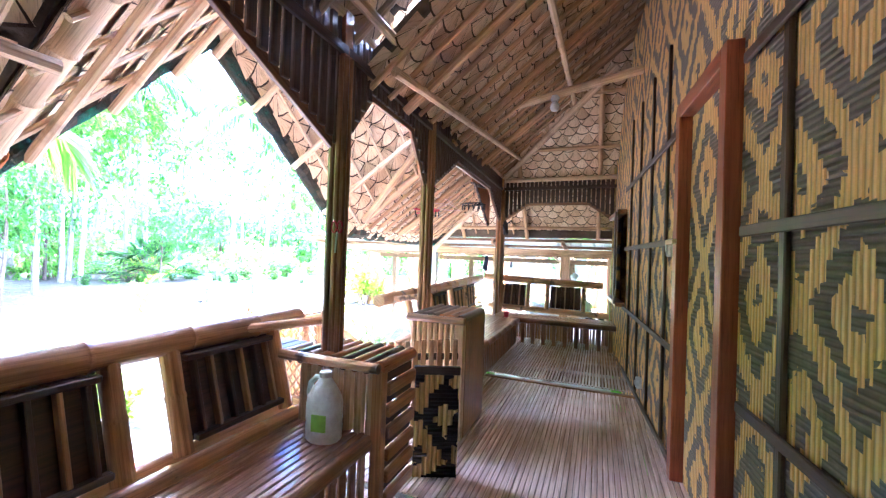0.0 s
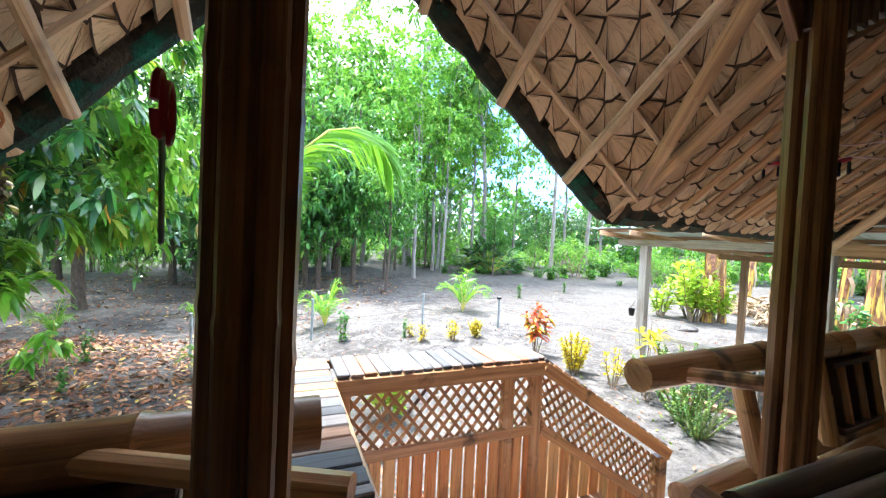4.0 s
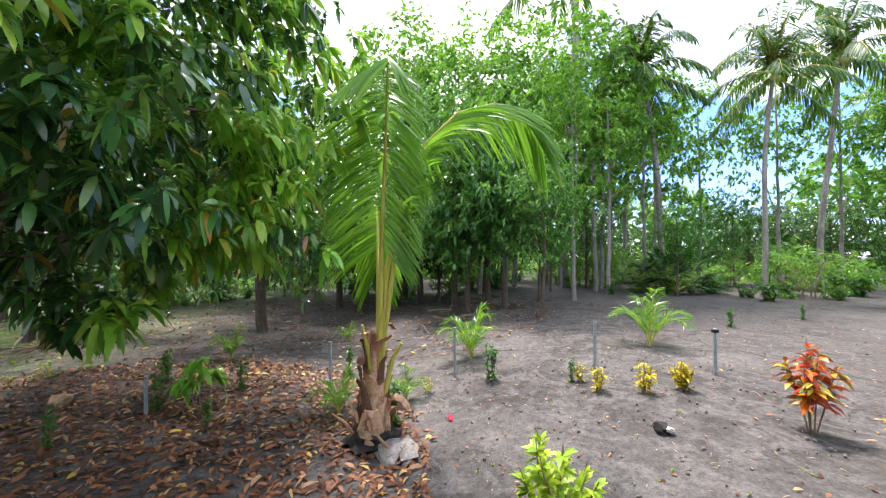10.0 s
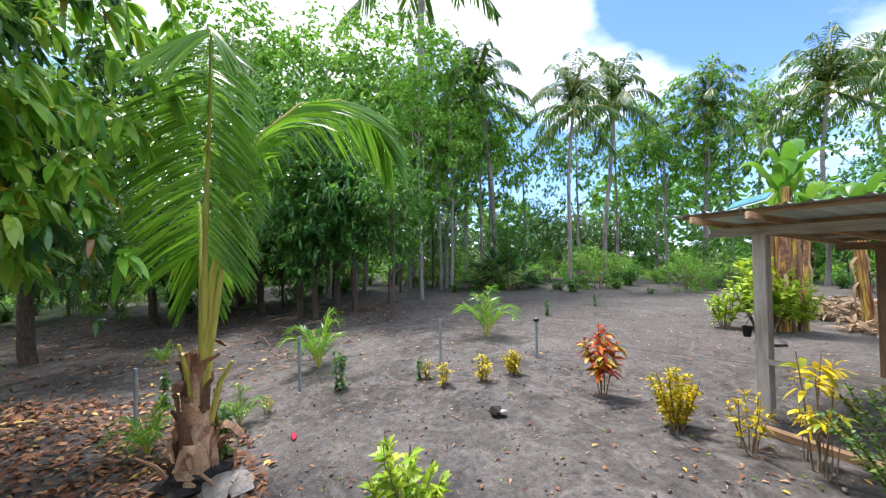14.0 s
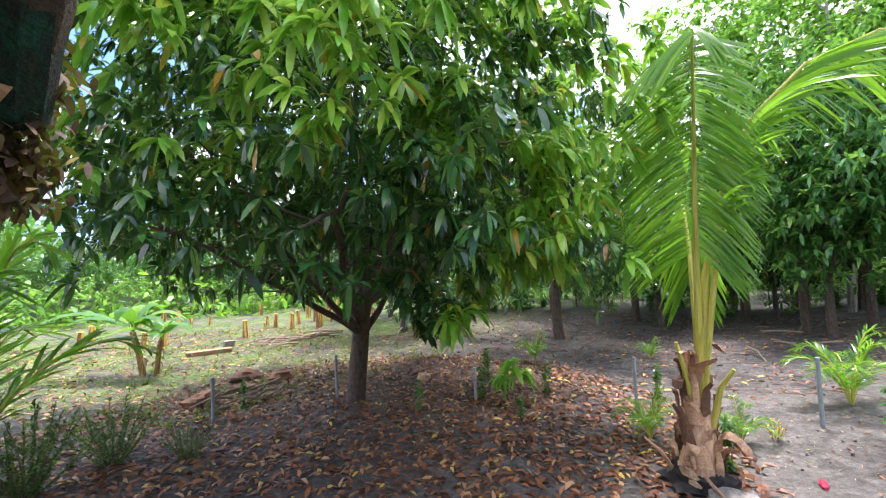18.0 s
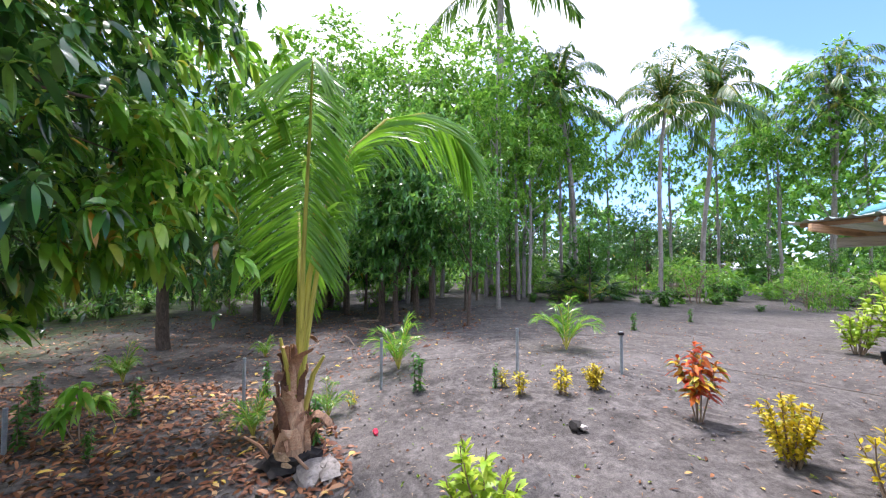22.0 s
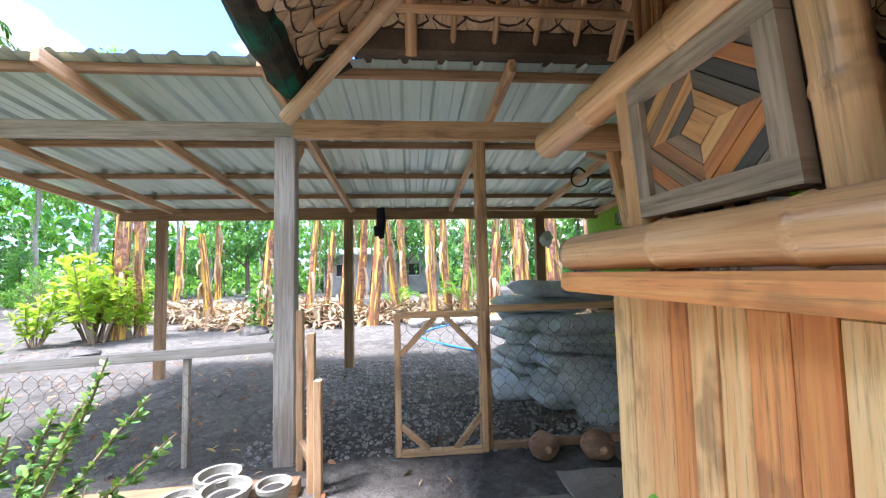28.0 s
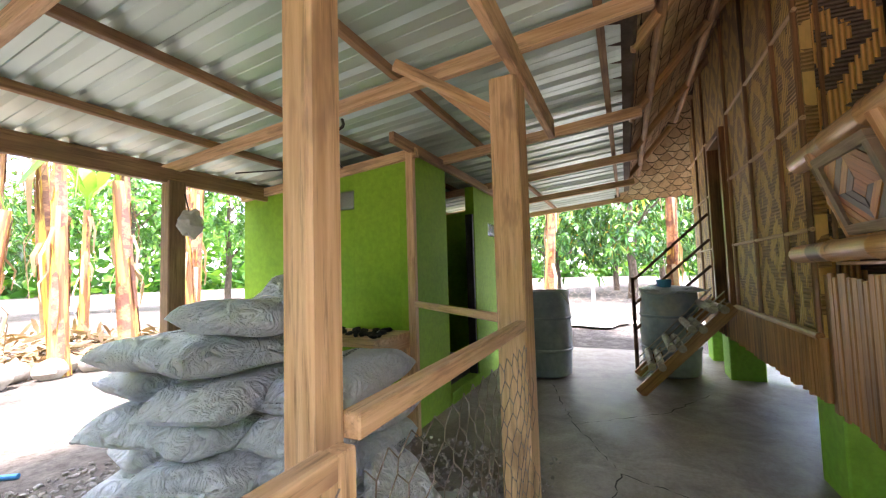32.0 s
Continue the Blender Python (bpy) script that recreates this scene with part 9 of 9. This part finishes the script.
broom = thing("broom", (-2.2, 6.75, 0.12), "stick broom leaning against the green pier", "broom")
for k in range(26):
    a = k * 2.4
    r = 0.10 * math.sqrt(k / 26)
    part("twig", Geo().tube([(-2.22 + r * math.cos(a), 6.9 + r * math.sin(a), 0.12), (-2.18, 6.92, 0.62), (-2.17, 6.92, 0.80)], [0.006, 0.004, 0.004], 4), M_TWIG, broom)
part("binding", Geo().lathe([(0.03, 0), (0.034, 0.02), (0.03, 0.05)], (-2.18, 6.92, 0.60), 10), M_BLACK, broom)
part("stick", Geo().bamboo((-2.10, 6.86, 0.12), (-2.12, 6.88, 0.82), 0.022, 8), M_BAMBOO_PALE, broom)
rock = thing("broken_stone", (-8.72, 5.85, -0.1), "small dark broken stone in the yard", "stone")
part("stone", Geo().blob((-8.72, 5.85, ground_height(-8.72, 5.85) + 0.04), (0.17, 0.10, 0.09), 4, 0.9, 10, 7), M_CHAR, rock)
part("chip", Geo().blob((-8.6, 5.9, ground_height(-8.6, 5.9) + 0.09), (0.09, 0.06, 0.03), 8, 0.8, 9, 6), M_STONE, rock)
for x, y, s in ((-9.15, 1.95, 0.34), (-9.0, 2.25, 0.26), (-9.3, 2.2, 0.2)):
    solid("palm_bark_slab", Geo().blob((x, y, ground_height(x, y) + 0.06), (s, s * 0.55, 0.07), x * 3, 0.7, 12, 8), M_BARK_PALE, "weathered grey slab of palm bark beside the trunk", "bark", at=(x, y, ground_height(x, y)))
solid("red_rag", Geo().blob((-10.15, 2.9, ground_height(-10.15, 2.9) + 0.03), (0.13, 0.05, 0.03), 3, 0.6, 10, 6), M_RED, "scrap of red cloth on the sand", "rag")

# yard fence: pipe posts and wires
yf = thing("pipe_fence", (-11.8, 4.0, 0), "thin painted pipe posts joined by two wires", "fence")
POSTS_Y = [(-6.56, -6.77, 0.95), (-9.1, -5.95, 1.05), (-10.9, -3.0, 0.75), (-12.3, 0.19, 1.1), (-12.55, 3.08, 1.15), (-11.85, 6.16, 1.0), (-11.1, 8.32, 0.92)]
for x, y, h in POSTS_Y:
    z = ground_height(x, y)
    part("post", Geo().tube([(x, y, z - 0.1), (x + 0.01, y, z + h)], 0.034, 10), M_STEEL, yf)
    part("cap", Geo().tube([(x + 0.01, y, z + h), (x + 0.01, y, z + h + 0.02)], 0.037, 10), M_STEEL, yf)
for (x0, y0, h0), (x1, y1, h1) in zip(POSTS_Y[:-1], POSTS_Y[1:]):
    for k in (0.55, 0.98):
        a, b = Vector((x0, y0, ground_height(x0, y0) + h0 * k)), Vector((x1, y1, ground_height(x1, y1) + h1 * k))
        part("wire", Geo().tube([a.lerp(b, t / 6) - Vector((0, 0, 0.08 * math.sin(math.pi * t / 6))) for t in range(7)], 0.005, 4), M_WIRE, yf)
part("lamp", Geo().box((-11.04, 8.28, 0.90), (0.07, 0.12, 0.06)), M_BLACK, yf, "small black solar lamp")
x, y = -11.1, 8.32
part("wire", Geo().tube([(x, y, 0.6), (-9.5, 9.2, 0.5), (-6.75, 9.05, 0.8)], 0.005, 4), M_WIRE, yf)
g = Geo()
for k in range(260):
    x, y = rnd.uniform(-13, -3.6), rnd.uniform(2.5, 9)
    g.blob((x, y, ground_height(x, y) + 0.015), (rnd.uniform(0.01, 0.03),) * 3, k, 0.5, 6, 4)
solid("pebbles", g, M_PEBBLE, "small pale stones scattered on the sand", "pebbles", kind="stuff")
g = Geo()
for k in range(6500):
    x, y = rnd.uniform(-4.2, 0.25), rnd.uniform(9.0, 12.4)
    r = 0.007 + 0.018 * rnd.random() ** 2.5
    g.blob((x, y, ground_height(x, y) + 0.035 * noise.noise(Vector((x * 0.9, y * 0.9, 0))) + 0.016 * noise.noise(Vector((x * 3.1, y * 3.1, 4))) + r * 0.4), (r * 1.2, r, r * 0.8), k, 0.6, 5, 4)
solid("gravel", g, rough_stuff("gravel", [(0.3, (0.22, 0.213, 0.205)), (0.7, (0.50, 0.48, 0.46))], 12, 60), "dark crushed gravel under the shed", "gravel", kind="stuff")
b0 = rng.uniform([-12.5, 2.0], [-4.0, 8.8], (130, 2))
pts = np.stack([b0[:, 0], b0[:, 1], [ground_height(x, y) + 0.02 for x, y in b0]], 1)
b, w, ln, wd = rosettes(pts, np.tile([0, 0, 1.0], (len(pts), 1)), 6, 0.055, 0.028, 1.1)
tagged(new("weeds", leaf_mesh("weeds", b, w, ln, wd, M_GRASS, 0.2)), "tiny green weeds sprouting in the sand", "weeds", kind="stuff")

# behind the shed
for k in range(15):
    x, y = 1.1 - 0.27 * k + rnd.uniform(-0.08, 0.08), 16.4 + (0.28 if k % 2 else 0) + rnd.uniform(-0.05, 0.05)
    solid("boundary_stone", Geo().blob((x, y, ground_height(x, y) + 0.13), (0.21, 0.17, 0.16), k, 0.25, 12, 9), M_STONE, "pale rounded stone edging the banana patch", "stone", "edging stones", at=(x, y, ground_height(x, y)))
hose = [(-1.7, 12.9, 0.15), (-2.2, 13.6, 0.15), (-2.6, 14.6, 0.15), (-2.3, 15.8, 0.15), (-1.4, 16.8, 0.16), (0.4, 19.0, 0.15), (3.5, 22.0, 0.15)]
pts = []
for i in range(len(hose) - 1):
    a, b, c_, d_ = (Vector(hose[min(max(k, 0), len(hose) - 1)]) for k in (i - 1, i, i + 1, i + 2))
    for t in range(6):
        u = t / 6
        pts.append(0.5 * (2 * b + (c_ - a) * u + (2 * a - 5 * b + 4 * c_ - d_) * u * u + (3 * b - a - 3 * c_ + d_) * u ** 3))
solid("garden_hose", Geo().tube([(-1.5, 12.6, 0.15)] + pts, 0.02, 7), M_BLUE, "bright blue hose snaking over the ground", "hose")
farm = thing("far_house", (-5.0, 38, 0), "low grey block house behind the banana patch", "house")
M_BLOCK = rough_stuff("grey_block_wall", [(0.3, (0.30, 0.30, 0.29)), (0.7, (0.46, 0.46, 0.44))], 1.5, 12)
part("wall", Geo().box((-5.0, 39.0, 1.5), (9.0, 4.0, 3.4)), M_BLOCK, farm)
part("roof", Geo().box((-5.0, 38.6, 3.5), (10.0, 5.4, 0.12), (8, 0, 0)), M_SHEET, farm)
for x in (-8.0, -2.6):
    wf = part("window", Geo().box((x, 36.98, 1.9), (1.0, 0.06, 0.9)), M_BLACK, farm)
    part("frame", Geo().box((x, 36.95, 1.43), (1.1, 0.05, 0.07)), M_WHITE, wf)
tank = thing("water_tank", (-4.3, 36, 0), "white water tank on a stand by the far house", "tank")
part("tank", Geo().lathe([(0.3, 0), (0.5, 0.05), (0.5, 1.2), (0.35, 1.4), (0.1, 1.45)], (-4.3, 36, 2.6), 16), M_WHITE, tank)
for dx, dy in ((-0.4, -0.4), (0.4, -0.4), (-0.4, 0.4), (0.4, 0.4)):
    part("leg", Geo().box((-4.3 + dx, 36 + dy, 1.3), (0.1, 0.1, 2.6)), M_TIMBER_GREY, tank)
# back of the passage: posts, wire, sheet on the ground
ef = thing("wire_fence", (10, 9, 0), "wire netting fence with white posts", "fence")
for y in (4.5, 7.0, 9.45, 12.0):
    part("post", Geo().tube([(10.2, y, -0.1), (10.2, y, 1.35)], 0.05, 8), M_WHITE, ef)
chicken_wire((10.2, 4.5), (10.2, 12.0), 0.1, 1.0, ef, 0.006, 0.22)
solid("tarpaulin", Geo().blob((8.6, 9.2, 0.10), (1.1, 0.9, 0.07), 6, 0.4, 18, 6), M_WHITE, "pale tarpaulin lying in the sun", "tarpaulin")

# ---- the cleared field to the south ----
def stick_heap(label, x0, y0, n, spread, length):
    h = thing("stick_heap", (x0, y0, ground_height(x0, y0)), label, "branches", "heaps of cut branches")
    for k in range(n):
        a = rnd.uniform(-0.5, 0.5) + (0.4 if k % 2 else -0.2)
        x, y = x0 + rnd.uniform(-1, 1) * spread, y0 + rnd.uniform(-0.4, 0.4) * spread
        z = ground_height(x, y) + 0.03 + 0.35 * rnd.random()
        ln = length * rnd.uniform(0.5, 1.0)
        part("stick", Geo().tube([(x - ln / 2 * math.cos(a), y - ln / 2 * math.sin(a), z + rnd.uniform(-0.1, 0.1)), (x, y, z + 0.05), (x + ln / 2 * math.cos(a), y + ln / 2 * math.sin(a), z + rnd.uniform(-0.15, 0.15))], [0.035, 0.03, 0.015], 6), M_TWIG, h)


stick_heap("heap of pale cut branches in the field", -12.8, -14.3, 26, 1.6, 2.2)
stick_heap("branches lying under the trees", -17.5, -10.5, 14, 2.4, 3.0)
stick_heap("small heap of twigs near the fence", -7.6, -7.6, 14, 0.9, 1.0)
stick_heap("dry twigs among the fallen leaves", -21.0, 3.0, 10, 2.5, 2.0)
n = 520
p0 = np.stack([rng.uniform(-15, -2.5, n), -7.0 - 17.0 * rng.random(n) ** 1.3], 1)
pts = np.stack([p0[:, 0], p0[:, 1], [ground_height(x, y) for x, y in p0]], 1)
b, w, ln, wd = rosettes(pts, np.tile([0, 0, 1.0], (n, 1)), 16, 0.26, 0.022, 0.65)
tagged(new("grass_tufts", leaf_mesh("grass_tufts", b, w, ln, wd, M_GRASS, 0.35)), "ragged tufts of grass in the cleared field", "grass", kind="stuff")
litter("leaf_litter", "brown straw and dry leaves over the cleared field", 4200, (-8.5, -15.5), (8.5, 8.0), M_DRY_LEAF, 0.26, 0.06)
blk = thing("concrete_block", (-10.5, -15.7, -0.68), "grey concrete block on a plank", "block")
part("block", Geo().box((-10.45, -15.7, -0.46), (0.4, 0.25, 0.28)), M_CONCRETE, blk)
part("plank", Geo().box((-9.5, -15.2, -0.58), (1.6, 0.4, 0.16), (0, 0, -15)), M_TIMBER_OLD, blk)
for x, y, s in ((-6.9, -8.4, 0.42), (-9.3, -9.0, 0.35), (-8.6, -9.9, 0.5), (-11.5, -5.2, 0.2)):
    solid("earth_clod", Geo().blob((x, y, ground_height(x, y) + 0.08), (s, s * 0.7, 0.16), x, 0.8, 12, 8), M_HUSK, "lump of dark roots and earth", "clod", at=(x, y, ground_height(x, y)))
white_house = thing("far_hut", polar(172, 52) + (-0.6,), "far low hut with a white sheet roof", "hut")
hx, hy = polar(172, 52)
part("wall", Geo().box((hx, hy, 0.6), (8, 4, 2.6)), M_BLOCK, white_house)
part("roof", Geo().box((hx, hy, 2.0), (9, 5, 0.15), (0, 6, 0)), M_WHITE, white_house)
for x, y, h in ((-8.0, 18.4, 0.22), (-6.9, 16.6, 0.24), (-5.7, 15.2, 0.2), (-9.6, 14.6, 0.16)):
    solid("soil_mound", Geo().blob((x, y, ground_height(x, y)), (0.36, 0.34, h), x, 0.3, 14, 8), M_SAND, "small mound of dark soil round a seedling", "mound", "soil mounds", at=(x, y, ground_height(x, y)))

# ---- small things of the veranda ----
jug = thing("plastic_jug", (-1.40, 1.82, SEAT_Z + 0.012), "milky green plastic jug with a green label, half full", "jug")
jx, jy, jz = -1.40, 1.82, SEAT_Z + 0.012
part("body", Geo().lathe([(0.095, 0.0), (0.105, 0.012), (0.108, 0.08), (0.104, 0.10), (0.108, 0.12), (0.107, 0.20), (0.098, 0.24), (0.07, 0.29), (0.036, 0.335), (0.030, 0.35), (0.024, 0.35)], (jx, jy, jz), 24, 0.82), M_JUG, jug)
part("handle", Geo().tube([(jx - 0.02, jy, jz + 0.335), (jx - 0.06, jy, jz + 0.335), (jx - 0.098, jy, jz + 0.30), (jx - 0.108, jy, jz + 0.24), (jx - 0.095, jy, jz + 0.19)], 0.017, 8), M_JUG, jug)
part("cap", Geo().lathe([(0.034, 0), (0.035, 0.026), (0.028, 0.032)], (jx, jy, jz + 0.345), 16), M_WHITE, jug)
part("label", Geo().box((jx + 0.03, jy - 0.088, jz + 0.12), (0.085, 0.006, 0.09), (0, 0, 10), 0.002), M_PIER, jug)
part("liquid", Geo().lathe([(0.09, 0.0), (0.099, 0.01), (0.102, 0.05), (0.02, 0.052)], (jx, jy, jz + 0.006), 20, 0.8), M_PIER, jug)
bulb = thing("light_bulb", (-0.55, 5.05, 4.6), "white bulb in a socket under a tie pole", "bulb")
part("socket", Geo().lathe([(0.04, 0.0), (0.055, 0.03), (0.055, 0.06), (0.03, 0.08)], (-0.56, 5.05, 4.56), 14), M_WHITE, bulb)
part("globe", Geo().lathe([(0.008, -0.13), (0.04, -0.12), (0.058, -0.08), (0.05, -0.04), (0.028, 0.0)], (-0.56, 5.05, 4.56), 16), M_WHITE, bulb)
sc = thing("scissors", (-1.50, 2.01, 2.75), "red-handled scissors hung on the post", "scissors")
for dx in (-0.02, 0.022):
    part("handle", Geo().tube([(-1.49 + dx + 0.018 * math.cos(a), 1.985, 2.74 + 0.036 * math.sin(a)) for a in np.arange(0, 6.4, 0.5)], 0.005, 5), M_RED, sc)
part("blade", Geo().beam((-1.485, 1.985, 2.71), (-1.495, 1.985, 2.58), 0.004, 0.014), M_STEEL, sc)
for n_, (x, y, z) in enumerate(((-2.58, 5.60, 3.26), (-2.40, 5.15, 3.56), (-2.0, 6.4, 3.45))):
    hg = thing("clothes_hanger", (x, y, z), "red plastic clip hanger hanging under the thatch" if n_ < 2 else "black wire clip hanger under the thatch", "hanger")
    mt = M_RED if n_ < 2 else M_BLACK
    w_, d_ = (0.27, 0.15) if n_ == 0 else (0.20, 0.12)
    tilt = 0.16 if n_ == 0 else 0.05
    part("rim", Geo().tube([(x + w_ * math.cos(a), y + d_ * math.sin(a), z + tilt * d_ * math.sin(2 * a)) for a in np.arange(0, 6.5, 0.3)], 0.011, 6), mt, hg)
    part("rim", Geo().tube([(x + w_ * 0.8 * math.cos(a), y + d_ * 0.75 * math.sin(a), z + 0.025) for a in np.arange(0, 6.5, 0.3)], 0.008, 6), mt, hg)
    for k in (-0.6, -0.2, 0.2, 0.6):
        part("bar", Geo().tube([(x + k * w_, y - d_ * 0.8, z), (x + k * w_, y, z + 0.03), (x + k * w_, y + d_ * 0.8, z)], 0.008, 6), mt, hg)
    for k in range(14):
        a = k * 0.449
        cx, cy = x + w_ * math.cos(a), y + d_ * math.sin(a)
        part("clip", Geo().box((cx, cy, z - 0.05), (0.014, 0.022, 0.075), (8 * math.sin(k * 3), 0, 40 * k), 0.004), M_NAVY if n_ < 2 else M_BLACK, hg)
    top_z = west_z(x, y) - 0.06
    part("hook", Geo().tube([(x - w_ * 0.5, y, z + 0.02), (x, y, z + 0.14), (x + w_ * 0.5, y, z + 0.02)], 0.005, 5), mt, hg)
    part("hook", Geo().tube([(x, y, z + 0.14), (x, y, max(z + 0.18, top_z)), (x + 0.03, y, max(z + 0.2, top_z + 0.03))], 0.006, 5), mt, hg)
for x, y, z, turn in ((-2.35, 5.75, 3.50, 0.5), (-2.28, 5.95, 3.42, 0.9)):
    wh = thing("wire_hanger", (x, y, z), "pale pink wire clothes hanger hung on a rafter", "hanger", "wire hangers")
    ca, sa = math.cos(turn), math.sin(turn)
    part("frame", Geo().tube([(x - 0.21 * ca, y - 0.21 * sa, z - 0.10), (x, y, z), (x + 0.21 * ca, y + 0.21 * sa, z - 0.10), (x, y, z - 0.115), (x - 0.21 * ca, y - 0.21 * sa, z - 0.10)], 0.006, 6), M_HANGER, wh)
    part("hook", Geo().tube([(x, y, z), (x, y, z + 0.07), (x + 0.03, y, z + 0.11), (x + 0.05, y, z + 0.08)], 0.004, 5), M_HANGER, wh)
clipper = thing("black_strap", (-1.66, 7.32, 3.1), "black strap hung on the corner post", "strap")
part("strap", Geo().blob((-1.64, 7.30, 3.12), (0.05, 0.04, 0.12), 3, 0.9, 10, 8), M_BLACK, clipper)
part("tail", Geo().tube([(-1.62, 7.3, 3.2), (-1.52, 7.28, 3.26), (-1.50, 7.27, 3.20)], 0.012, 5), M_BLACK, clipper)
cup = thing("cup", (-1.45, 6.9, SEAT_Z), "pink plastic cup on the bench", "cup")
part("cup", Geo().lathe([(0.035, 0), (0.045, 0.09), (0.042, 0.09), (0.03, 0.01)], (-1.45, 6.75, SEAT_Z + 0.012), 14), M_RED, cup)
for y, z, s in ((3.33, 2.70, 0.13), (4.47, 1.36, 0.11)):
    ob = thing("wall_box", (WALL_X - 0.05, y, z), "white plastic switch box on the woven wall", "switch box", "switch boxes")
    part("box", Geo().box((WALL_X - 0.055, y, z), (0.05, s * 0.7, s), bev=0.008), M_WHITE, ob)
    part("switch", Geo().box((WALL_X - 0.085, y, z), (0.015, s * 0.25, s * 0.4), bev=0.003), M_WHITE, ob)
    ob.matrix_basis = ASKEW @ ob.matrix_basis
M_HUSK_LEAF = leafy("dry_vine", [(0.0, (0.03, 0.018, 0.012)), (0.6, (0.12, 0.06, 0.03)), (1.0, (0.25, 0.22, 0.05))], 0.7, 0.1)
# dry vines in the thatch corner
vine = thing("dry_vines", (PS_X, 0.6, 2.6), "mass of dry brown vines hanging at the eave", "vines", kind="stuff")
n = 1400
c = np.stack([rng.normal(PS_X - 0.10, 0.06, n), 1.0 - rng.random(n) ** 2 * 0.5, 3.12 - rng.random(n) ** 1.2 * 0.5], 1)
hang("vine_leaves", leaf_mesh("vine_leaves", c - np.array([PS_X, 0.6, 2.6]), rng.normal(0, 1, (n, 3)) + np.array([0, 0, -0.8]), rng.uniform(0.03, 0.06, n), 0.024, M_HUSK_LEAF, 0.3), vine)

# ---- from the plan's units to metres ----
for ob in scene.objects:
    if ob.parent is None and ob.type not in ("CAMERA", "LIGHT"):
        ob.matrix_basis = Matrix.Scale(UNIT, 4) @ ob.matrix_basis
